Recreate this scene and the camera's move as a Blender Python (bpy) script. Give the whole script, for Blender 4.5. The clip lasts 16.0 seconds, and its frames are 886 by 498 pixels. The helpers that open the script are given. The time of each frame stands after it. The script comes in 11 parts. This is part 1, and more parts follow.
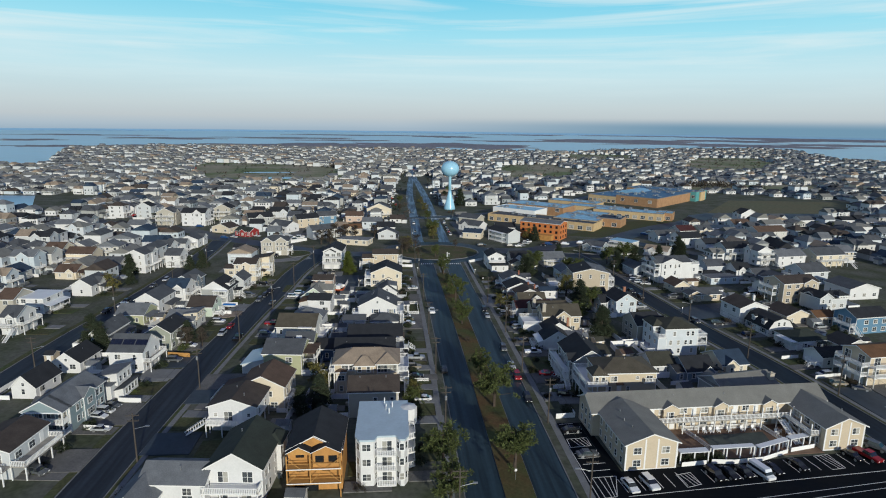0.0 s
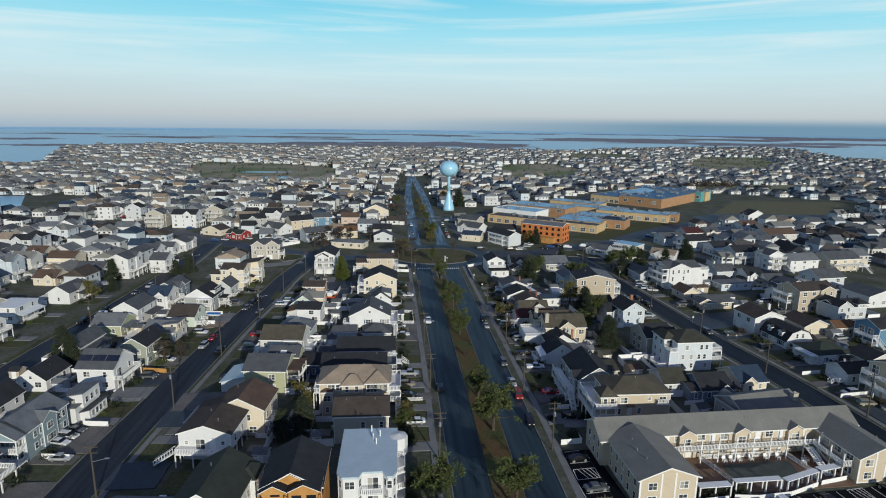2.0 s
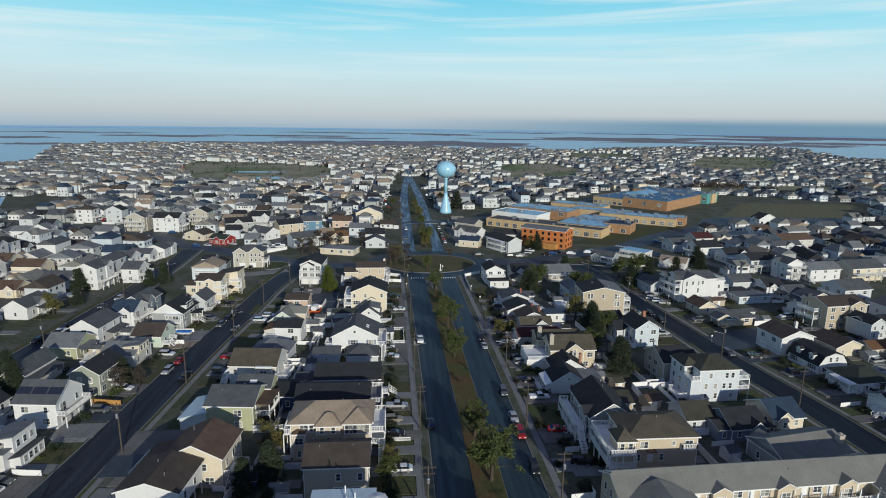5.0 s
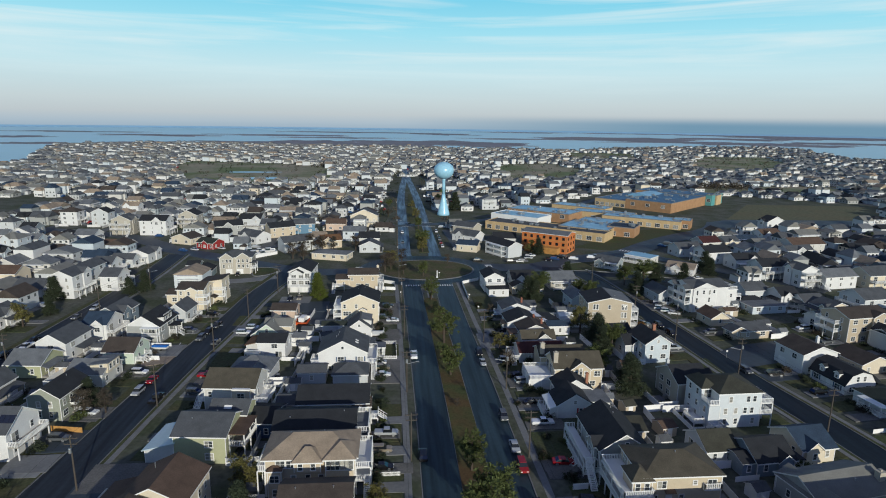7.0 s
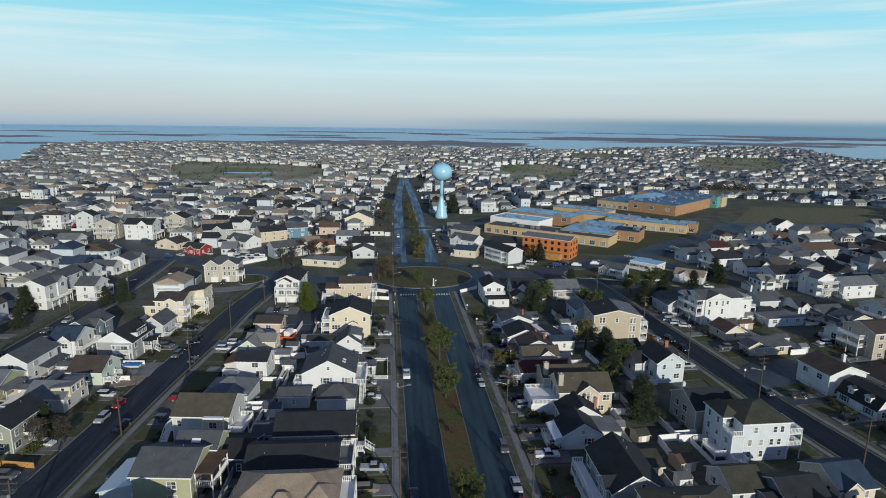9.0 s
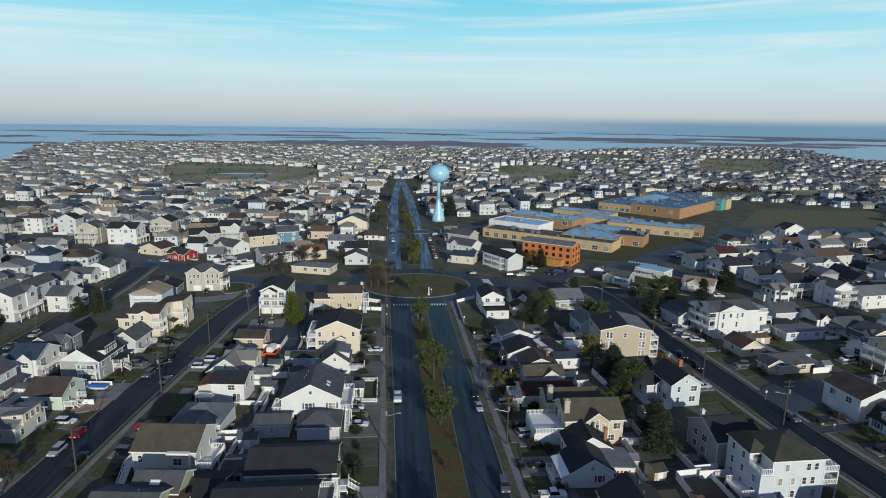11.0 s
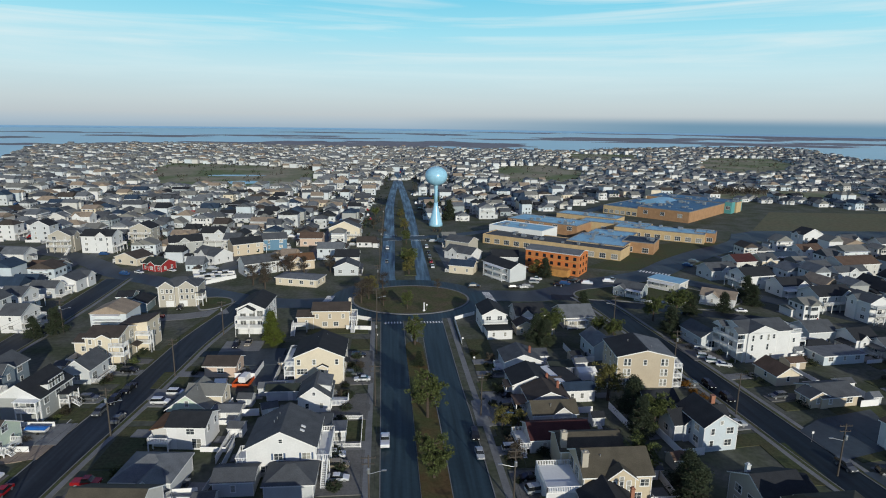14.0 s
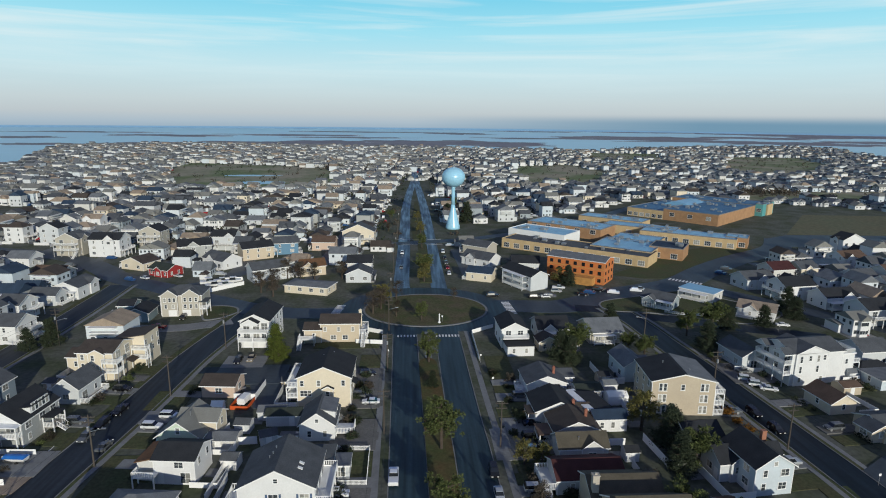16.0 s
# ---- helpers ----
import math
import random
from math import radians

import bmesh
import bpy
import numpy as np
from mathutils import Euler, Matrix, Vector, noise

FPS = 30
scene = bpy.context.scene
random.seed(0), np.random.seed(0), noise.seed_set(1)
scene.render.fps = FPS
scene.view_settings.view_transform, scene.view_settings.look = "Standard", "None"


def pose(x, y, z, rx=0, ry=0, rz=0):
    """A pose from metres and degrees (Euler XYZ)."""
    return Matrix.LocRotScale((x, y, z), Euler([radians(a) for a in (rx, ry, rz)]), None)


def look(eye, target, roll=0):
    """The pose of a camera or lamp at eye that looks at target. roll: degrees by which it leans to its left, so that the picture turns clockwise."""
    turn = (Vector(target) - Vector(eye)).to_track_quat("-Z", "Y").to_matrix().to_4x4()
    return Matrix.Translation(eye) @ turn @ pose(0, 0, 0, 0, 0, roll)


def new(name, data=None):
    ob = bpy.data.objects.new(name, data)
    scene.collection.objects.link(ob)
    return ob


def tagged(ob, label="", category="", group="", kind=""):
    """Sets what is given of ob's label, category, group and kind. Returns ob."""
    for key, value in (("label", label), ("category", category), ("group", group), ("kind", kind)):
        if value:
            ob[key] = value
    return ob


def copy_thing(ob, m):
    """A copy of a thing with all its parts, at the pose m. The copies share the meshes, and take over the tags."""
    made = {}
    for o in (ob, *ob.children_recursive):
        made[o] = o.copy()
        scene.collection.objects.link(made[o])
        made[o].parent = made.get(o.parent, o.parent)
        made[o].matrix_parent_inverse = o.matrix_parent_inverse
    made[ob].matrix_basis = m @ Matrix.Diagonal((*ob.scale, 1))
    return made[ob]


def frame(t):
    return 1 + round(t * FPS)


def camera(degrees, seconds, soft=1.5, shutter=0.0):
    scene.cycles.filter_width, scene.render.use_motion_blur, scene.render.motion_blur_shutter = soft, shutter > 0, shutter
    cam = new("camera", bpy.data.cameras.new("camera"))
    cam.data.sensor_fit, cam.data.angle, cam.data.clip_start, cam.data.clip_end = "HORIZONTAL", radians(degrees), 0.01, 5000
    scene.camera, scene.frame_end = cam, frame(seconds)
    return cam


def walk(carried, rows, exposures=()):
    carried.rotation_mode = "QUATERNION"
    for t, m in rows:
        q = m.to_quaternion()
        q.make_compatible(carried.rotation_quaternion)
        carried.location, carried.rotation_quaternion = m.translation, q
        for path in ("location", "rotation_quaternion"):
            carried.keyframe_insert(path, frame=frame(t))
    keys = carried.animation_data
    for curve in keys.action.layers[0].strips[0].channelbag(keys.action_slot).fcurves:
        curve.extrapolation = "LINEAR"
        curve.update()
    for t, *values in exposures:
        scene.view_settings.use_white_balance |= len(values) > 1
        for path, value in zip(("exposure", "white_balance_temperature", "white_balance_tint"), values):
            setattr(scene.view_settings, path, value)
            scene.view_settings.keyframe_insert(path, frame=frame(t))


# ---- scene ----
# ---------------------------------------------------------------- camera
cam = camera(74.6, 16.0, soft=1.05)
# seconds, place, heading to the left of the avenue, pitch, lean
ROWS = [
    (0, -22.36, -0.84, 65.57, -4.553, -12.067, 0.698),
    (1, -21.34, 4.85, 65.52, -4.558, -12.126, 0.708),
    (2, -20.18, 10.84, 65.49, -4.515, -12.179, 0.690),
    (3, -19.11, 17.00, 65.46, -4.532, -12.224, 0.706),
    (4, -18.12, 23.21, 65.48, -4.579, -12.256, 0.746),
    (6.5, -15.61, 38.71, 65.38, -4.680, -12.304, 0.800),
    (7.5, -14.58, 45.09, 65.39, -4.728, -12.329, 0.844),
    (8.5, -13.52, 51.53, 65.45, -4.760, -12.349, 0.866),
    (9, -12.93, 54.66, 65.45, -4.753, -12.329, 0.853),
    (11.5, -10.49, 70.94, 65.26, -4.965, -12.308, 0.931),
    (12.5, -9.66, 77.69, 65.15, -5.059, -12.304, 0.903),
    (13.5, -8.74, 84.24, 65.03, -5.101, -12.281, 0.847),
    (14, -8.27, 87.43, 65.01, -4.974, -12.285, 0.796),
    (14.5, -7.81, 90.65, 65.04, -4.579, -12.311, 0.763),
    (15, -7.41, 93.91, 65.11, -3.966, -12.337, 0.746),
    (15.5, -7.09, 97.16, 65.15, -3.496, -12.377, 0.680),
    (16, -6.85, 100.37, 65.19, -3.177, -12.405, 0.640),
]


def flight(x, y, z, yaw, pitch, roll):
    """A level heading, then the pitch, then the lean about the view axis."""
    return pose(x, y, z, 0, 0, yaw) @ pose(0, 0, 0, 90 + pitch, 0, 0) @ pose(0, 0, 0, 0, 0, roll)


walk(cam, [(r[0], flight(*r[1:])) for r in ROWS])

# ---------------------------------------------------------------- sky and sun
SUN_SIDE, SUN_HIGH = 17.0, 15.0     # degrees from straight behind the camera to its right, and above the horizon
SUN_WAY = Vector((math.sin(radians(SUN_SIDE)) * math.cos(radians(SUN_HIGH)), -math.cos(radians(SUN_SIDE)) * math.cos(radians(SUN_HIGH)), math.sin(radians(SUN_HIGH))))
world = bpy.data.worlds.new("sky")
scene.world = world
world.use_nodes = True
wt = world.node_tree
wt.nodes.clear()
sky = wt.nodes.new("ShaderNodeTexSky")
sky.sky_type, sky.sun_disc = "NISHITA", False
sky.sun_elevation, sky.sun_rotation = radians(SUN_HIGH), radians(180 - SUN_SIDE)
sky.air_density, sky.dust_density, sky.ozone_density = 1.0, 0.2, 3.0
SKY = 0.085
sky_out = wt.nodes.new("ShaderNodeOutputWorld")
sky_bg = wt.nodes.new("ShaderNodeBackground")
sky_bg.inputs["Strength"].default_value = SKY
sky_co = wt.nodes.new("ShaderNodeTexCoord")
sky_sep = wt.nodes.new("ShaderNodeSeparateXYZ")
wt.links.new(sky_co.outputs["Generated"], sky_sep.inputs["Vector"])
# a thin high veil, densest low down: pale blue-grey at the horizon, white over it, then clear teal
veil = wt.nodes.new("ShaderNodeValToRGB")
VEIL = ((0.0, (0.30, 0.42, 0.53)), (0.055, (0.42, 0.52, 0.60)), (0.11, (0.525, 0.59, 0.62)), (0.19, (0.57, 0.665, 0.69)), (0.40, (0.58, 0.80, 0.86)), (0.66, (0.36, 0.76, 0.90)), (1.0, (0.12, 0.60, 0.84)))
for i, (at, c) in enumerate(VEIL):
    e = veil.color_ramp.elements[i] if i < 2 else veil.color_ramp.elements.new(at)
    e.position, e.color = at, (*[v / SKY * 0.98 for v in c], 1)
rise_of = wt.nodes.new("ShaderNodeMapRange")
rise_of.inputs["From Min"].default_value, rise_of.inputs["From Max"].default_value = -0.016, 0.22
wt.links.new(sky_sep.outputs["Z"], rise_of.inputs["Value"])
wt.links.new(rise_of.outputs["Result"], veil.inputs["Fac"])
veil_mix = wt.nodes.new("ShaderNodeMix")
veil_mix.data_type = "RGBA"
thin = wt.nodes.new("ShaderNodeMapRange")
thin.inputs["From Min"].default_value, thin.inputs["From Max"].default_value = 0.19, 0.32
thin.inputs["To Min"].default_value, thin.inputs["To Max"].default_value = 1.0, 0.0
wt.links.new(sky_sep.outputs["Z"], thin.inputs["Value"])
wt.links.new(thin.outputs["Result"], veil_mix.inputs["Factor"])
cool = wt.nodes.new("ShaderNodeMix")
cool.data_type, cool.blend_type = "RGBA", "MULTIPLY"
cool.inputs["Factor"].default_value = 1.0
cool.inputs["B"].default_value = (0.05, 0.245, 0.95, 1)
wt.links.new(sky.outputs["Color"], cool.inputs["A"])
wt.links.new(cool.outputs["Result"], veil_mix.inputs["A"])
wt.links.new(veil.outputs["Color"], veil_mix.inputs["B"])
# a low bank of blue haze over the bay to the north-east
bank_high = wt.nodes.new("ShaderNodeMapRange")
bank_high.interpolation_type = "SMOOTHSTEP"
bank_high.inputs["From Min"].default_value, bank_high.inputs["From Max"].default_value = 0.015, -0.002
bank_side = wt.nodes.new("ShaderNodeMapRange")
bank_side.inputs["From Min"].default_value, bank_side.inputs["From Max"].default_value = 0.0, 0.45
wt.links.new(sky_sep.outputs["Z"], bank_high.inputs["Value"])
wt.links.new(sky_sep.outputs["X"], bank_side.inputs["Value"])
bank = wt.nodes.new("ShaderNodeMath")
bank.operation = "MULTIPLY"
wt.links.new(bank_high.outputs["Result"], bank.inputs[0])
wt.links.new(bank_side.outputs["Result"], bank.inputs[1])
bank_mix = wt.nodes.new("ShaderNodeMix")
bank_mix.data_type = "RGBA"
bank_mix.inputs["B"].default_value = (0.17 / SKY, 0.31 / SKY, 0.43 / SKY, 1)
wt.links.new(bank.outputs["Value"], bank_mix.inputs["Factor"])
wt.links.new(veil_mix.outputs["Result"], bank_mix.inputs["A"])
# cirrus streaks, long across the view
sky_map = wt.nodes.new("ShaderNodeMapping")
sky_map.inputs["Scale"].default_value = (1.3, 1.3, 26.0)
sky_map.inputs["Rotation"].default_value = (0, radians(2.5), 0)
sky_noise = wt.nodes.new("ShaderNodeTexNoise")
sky_noise.inputs["Scale"].default_value = 1.5
sky_noise.inputs["Detail"].default_value = 7.0
sky_noise.inputs["Roughness"].default_value = 0.58
sky_noise.inputs["Distortion"].default_value = 0.5
sky_ramp = wt.nodes.new("ShaderNodeMapRange")
sky_ramp.inputs["From Min"].default_value, sky_ramp.inputs["From Max"].default_value = 0.45, 0.72
sky_ramp.inputs["To Min"].default_value, sky_ramp.inputs["To Max"].default_value = 0.0, 0.8
sky_mix = wt.nodes.new("ShaderNodeMix")
sky_mix.data_type = "RGBA"
sky_mix.inputs["B"].default_value = (0.74 / SKY, 0.86 / SKY, 0.88 / SKY, 1)
wt.links.new(sky_co.outputs["Generated"], sky_map.inputs["Vector"])
wt.links.new(sky_map.outputs["Vector"], sky_noise.inputs["Vector"])
wt.links.new(sky_noise.outputs["Fac"], sky_ramp.inputs["Value"])
sky_low = wt.nodes.new("ShaderNodeMapRange")
sky_low.inputs["From Min"].default_value, sky_low.inputs["From Max"].default_value = 0.03, 0.12
wt.links.new(sky_sep.outputs["Z"], sky_low.inputs["Value"])
sky_many = wt.nodes.new("ShaderNodeMath")
sky_many.operation = "MULTIPLY"
wt.links.new(sky_ramp.outputs["Result"], sky_many.inputs[0])
wt.links.new(sky_low.outputs["Result"], sky_many.inputs[1])
wt.links.new(sky_many.outputs["Value"], sky_mix.inputs["Factor"])
wt.links.new(bank_mix.outputs["Result"], sky_mix.inputs["A"])
wt.links.new(sky_mix.outputs["Result"], sky_bg.inputs["Color"])
wt.links.new(sky_bg.outputs["Background"], sky_out.inputs["Surface"])
sun = new("sun", bpy.data.lights.new("sun", "SUN"))
sun.data.energy, sun.data.angle, sun.data.color = 3.9, radians(0.6), (0.955, 0.92, 0.79)
sun.matrix_world = look(SUN_WAY * 800, (0, 0, 0))
scene.view_settings.exposure = 0.0


# ---------------------------------------------------------------- materials
def material(name, color, rough=0.8, metal=0.0, vary=0.15, scale=0.6, fine=9.0, bump=0.0, second=None, spread=0.5, island=False, spec=0.4):
    """A surface with two scales of variation: broad stains towards a second colour, and fine grain; bump in metres."""
    m = bpy.data.materials.new(name)
    m.use_nodes = True
    nt = m.node_tree
    bsdf = nt.nodes["Principled BSDF"]
    bsdf.inputs["Roughness"].default_value, bsdf.inputs["Metallic"].default_value = rough, metal
    bsdf.inputs["Specular IOR Level"].default_value = spec
    co = nt.nodes.new("ShaderNodeTexCoord")
    geo = nt.nodes.new("ShaderNodeNewGeometry")
    big = nt.nodes.new("ShaderNodeTexNoise")
    big.inputs["Scale"].default_value, big.inputs["Detail"].default_value = scale, 5.0
    small = nt.nodes.new("ShaderNodeTexNoise")
    small.inputs["Scale"].default_value, small.inputs["Detail"].default_value = fine, 4.0
    nt.links.new(geo.outputs["Position"], big.inputs["Vector"])
    nt.links.new(geo.outputs["Position"], small.inputs["Vector"])
    ramp = nt.nodes.new("ShaderNodeMapRange")
    ramp.inputs["From Min"].default_value, ramp.inputs["From Max"].default_value = 0.5 - spread / 2, 0.5 + spread / 2
    nt.links.new(big.outputs["Fac"], ramp.inputs["Value"])
    mix = nt.nodes.new("ShaderNodeMix")
    mix.data_type = "RGBA"
    dark = second or tuple(c * (1 - vary * 1.6) for c in color)
    mix.inputs["A"].default_value, mix.inputs["B"].default_value = (*color, 1), (*dark, 1)
    nt.links.new(ramp.outputs["Result"], mix.inputs["Factor"])
    grain = nt.nodes.new("ShaderNodeMapRange")
    grain.inputs["From Min"].default_value, grain.inputs["From Max"].default_value = 0.25, 0.75
    grain.inputs["To Min"].default_value, grain.inputs["To Max"].default_value = 1 - vary, 1 + vary * 0.6
    nt.links.new(small.outputs["Fac"], grain.inputs["Value"])
    hsv = nt.nodes.new("ShaderNodeHueSaturation")
    nt.links.new(mix.outputs["Result"], hsv.inputs["Color"])
    last = grain.outputs["Result"]
    if island:
        rnd = nt.nodes.new("ShaderNodeMapRange")
        rnd.inputs["To Min"].default_value, rnd.inputs["To Max"].default_value = 1 - island, 1 + island * 0.5
        nt.links.new(geo.outputs["Random Per Island"], rnd.inputs["Value"])
        mul = nt.nodes.new("ShaderNodeMath")
        mul.operation = "MULTIPLY"
        nt.links.new(last, mul.inputs[0])
        nt.links.new(rnd.outputs["Result"], mul.inputs[1])
        last = mul.outputs["Value"]
    nt.links.new(last, hsv.inputs["Value"])
    nt.links.new(hsv.outputs["Color"], bsdf.inputs["Base Color"])
    if bump:
        b = nt.nodes.new("ShaderNodeBump")
        b.inputs["Distance"].default_value = bump
        b.inputs["Strength"].default_value = 0.7
        nt.links.new(small.outputs["Fac"], b.inputs["Height"])
        nt.links.new(b.outputs["Normal"], bsdf.inputs["Normal"])
    return m


def siding(name, color, lap=0.2):
    """Painted lap siding: horizontal boards with a shadowed edge, slightly weathered."""
    m = material(name, color, 0.65, vary=0.07, scale=0.35, fine=3.0)
    nt = m.node_tree
    geo = nt.nodes.new("ShaderNodeNewGeometry")
    sep = nt.nodes.new("ShaderNodeSeparateXYZ")
    nt.links.new(geo.outputs["Position"], sep.inputs["Vector"])
    fr = nt.nodes.new("ShaderNodeMath")
    fr.operation = "PINGPONG"
    fr.inputs[1].default_value = lap
    nt.links.new(sep.outputs["Z"], fr.inputs[0])
    b = nt.nodes.new("ShaderNodeBump")
    b.inputs["Distance"].default_value, b.inputs["Strength"].default_value = 0.03, 0.5
    nt.links.new(fr.outputs["Value"], b.inputs["Height"])
    nt.links.new(b.outputs["Normal"], nt.nodes["Principled BSDF"].inputs["Normal"])
    return m


WALLS = {
    "white": siding("siding_white", (0.65, 0.65, 0.645)), "offwhite": siding("siding_offwhite", (0.55, 0.54, 0.51)),
    "cream": siding("siding_cream", (0.63, 0.555, 0.43)), "tan": siding("siding_tan", (0.45, 0.38, 0.285)),
    "beige": siding("siding_beige", (0.53, 0.445, 0.33)), "grey": siding("siding_grey", (0.34, 0.35, 0.34)),
    "lightgrey": siding("siding_light_grey", (0.52, 0.54, 0.55)), "greige": siding("siding_greige", (0.42, 0.39, 0.33)),
    "slate": siding("siding_slate", (0.20, 0.25, 0.29)), "blue": siding("siding_blue", (0.10, 0.21, 0.31)),
    "paleblue": siding("siding_pale_blue", (0.50, 0.56, 0.60)), "teal": siding("siding_teal", (0.22, 0.285, 0.305)),
    "sage": siding("siding_sage", (0.39, 0.40, 0.255)), "green": siding("siding_green", (0.52, 0.60, 0.50)),
    "red": siding("siding_red", (0.30, 0.03, 0.03)), "brick": siding("brickwork_red", (0.30, 0.13, 0.08), 0.075),
    "ice": siding("siding_ice_white", (0.56, 0.60, 0.63)),
    "slategrey": siding("siding_slate_grey", (0.27, 0.31, 0.335)), "sagegrey": siding("siding_sage_grey", (0.30, 0.32, 0.265)),
    "tanlight": siding("siding_light_tan", (0.52, 0.44, 0.32)), "stone": siding("stone_tan", (0.40, 0.36, 0.30), 0.3),
    "tealbright": siding("panels_teal", (0.09, 0.30, 0.30)),
    "brickred": material("chimney_brick", (0.30, 0.12, 0.08), 0.9, vary=0.25, scale=1.5, fine=14.0), "peach": siding("siding_peach", (0.56, 0.42, 0.33)), "navy": siding("siding_navy", (0.06, 0.10, 0.18)),
}
ROOFS = {k: material("shingles_" + k, c, 0.9, vary=0.22, scale=0.5, fine=5.0, bump=0.02, spec=0.25) for k, c in {
    "dark": (0.030, 0.033, 0.039), "grey": (0.094, 0.102, 0.114), "light": (0.17, 0.183, 0.20), "brown": (0.125, 0.083, 0.062),
    "tan": (0.34, 0.27, 0.205), "green": (0.04, 0.05, 0.042), "red": (0.075, 0.027, 0.027), "olive": (0.062, 0.062, 0.048),
    "rust": (0.16, 0.085, 0.045), "umber": (0.075, 0.061, 0.053), "olive2": (0.10, 0.088, 0.066), "blue": (0.035, 0.06, 0.10)}.items()}
ROOFS["white"] = material("membrane_white", (0.72, 0.74, 0.76), 0.6, vary=0.06, scale=0.3, fine=2.0)
ROOFS["pale"] = material("shingles_pale", (0.205, 0.205, 0.19), 0.9, vary=0.15, scale=0.4, fine=5.0, bump=0.02, spec=0.25)
ROOFS["standing"] = material("standing_seam_blue", (0.055, 0.15, 0.27), 0.6, 0.0, vary=0.12, scale=0.15, fine=1.5)
# sky mirrored at a low angle is put into this membrane's blue
ROOFS["steel"] = material("membrane_sky_sheen", (0.20, 0.40, 0.58), 0.35, vary=0.1, scale=0.2, fine=2.0)
ROOFS["panel"] = material("sunroom_panels", (0.44, 0.54, 0.60), 0.35, vary=0.08, scale=0.4, fine=2.0)
TRIM = material("trim_white", (0.74, 0.74, 0.73), 0.5, vary=0.05)
GLASS = material("window_glass", (0.06, 0.07, 0.08), 0.08, vary=0.25, scale=0.8, spec=0.7)


def drawn_blinds(m, pale=(0.36, 0.35, 0.31)):
    """Some panes have a pale blind behind them: told apart by the object that they belong to."""
    nt = m.node_tree
    bsdf = nt.nodes["Principled BSDF"]
    was = bsdf.inputs["Base Color"].links[0].from_socket
    info = nt.nodes.new("ShaderNodeObjectInfo")
    step = nt.nodes.new("ShaderNodeMapRange")
    step.inputs["From Min"].default_value, step.inputs["From Max"].default_value = 0.5, 0.95
    nt.links.new(info.outputs["Random"], step.inputs["Value"])
    mix = nt.nodes.new("ShaderNodeMix")
    mix.data_type = "RGBA"
    mix.inputs["B"].default_value = (*pale, 1)
    nt.links.new(step.outputs["Result"], mix.inputs["Factor"])
    nt.links.new(was, mix.inputs["A"])
    nt.links.new(mix.outputs["Result"], bsdf.inputs["Base Color"])


drawn_blinds(GLASS)
DECK = material("deck_boards", (0.36, 0.34, 0.31), 0.85, vary=0.2, scale=1.0)
WOOD = material("raw_timber", (0.57, 0.30, 0.09), 0.8, vary=0.2, scale=1.0, island=0.25)
SHEATH = material("sheathing_boards", (0.54, 0.27, 0.08), 0.8, vary=0.2, scale=0.7)
POLE = material("pole_timber", (0.085, 0.072, 0.06), 0.9, vary=0.2)
METAL = material("galvanised_steel", (0.45, 0.46, 0.47), 0.45, 0.8, vary=0.1)
WIRE = material("cable_black", (0.02, 0.02, 0.02), 0.6, vary=0.1)
AVENUE = material("asphalt_avenue", (0.021, 0.040, 0.053), 0.5, vary=0.16, scale=0.06, fine=1.2, second=(0.029, 0.050, 0.063), spec=0.18)
ASPHALT = material("asphalt", (0.021, 0.029, 0.04), 0.6, vary=0.16, scale=0.06, fine=1.2, second=(0.03, 0.037, 0.047), spec=0.15)
ASPHALT_DARK = material("asphalt_dark", (0.010, 0.017, 0.026), 0.55, vary=0.18, scale=0.06, fine=1.2, second=(0.016, 0.023, 0.032), spec=0.13)
ASPHALT_CROSS = material("asphalt_cross_street", (0.036, 0.05, 0.066), 0.55, vary=0.2, scale=0.05, fine=0.9, second=(0.055, 0.068, 0.082), spec=0.2)
# worn asphalt with the sky's reflection put into its blue base colour
ASPHALT_WORN_SHEEN = material("asphalt_worn_sky_sheen", (0.05, 0.098, 0.155), 0.42, vary=0.3, scale=0.05, fine=0.5, second=(0.085, 0.145, 0.205), spec=0.4)
ASPHALT_NEW = material("asphalt_new", (0.004, 0.007, 0.011), 0.7, vary=0.2, scale=0.12, fine=2.0, second=(0.008, 0.009, 0.011), spec=0.04)


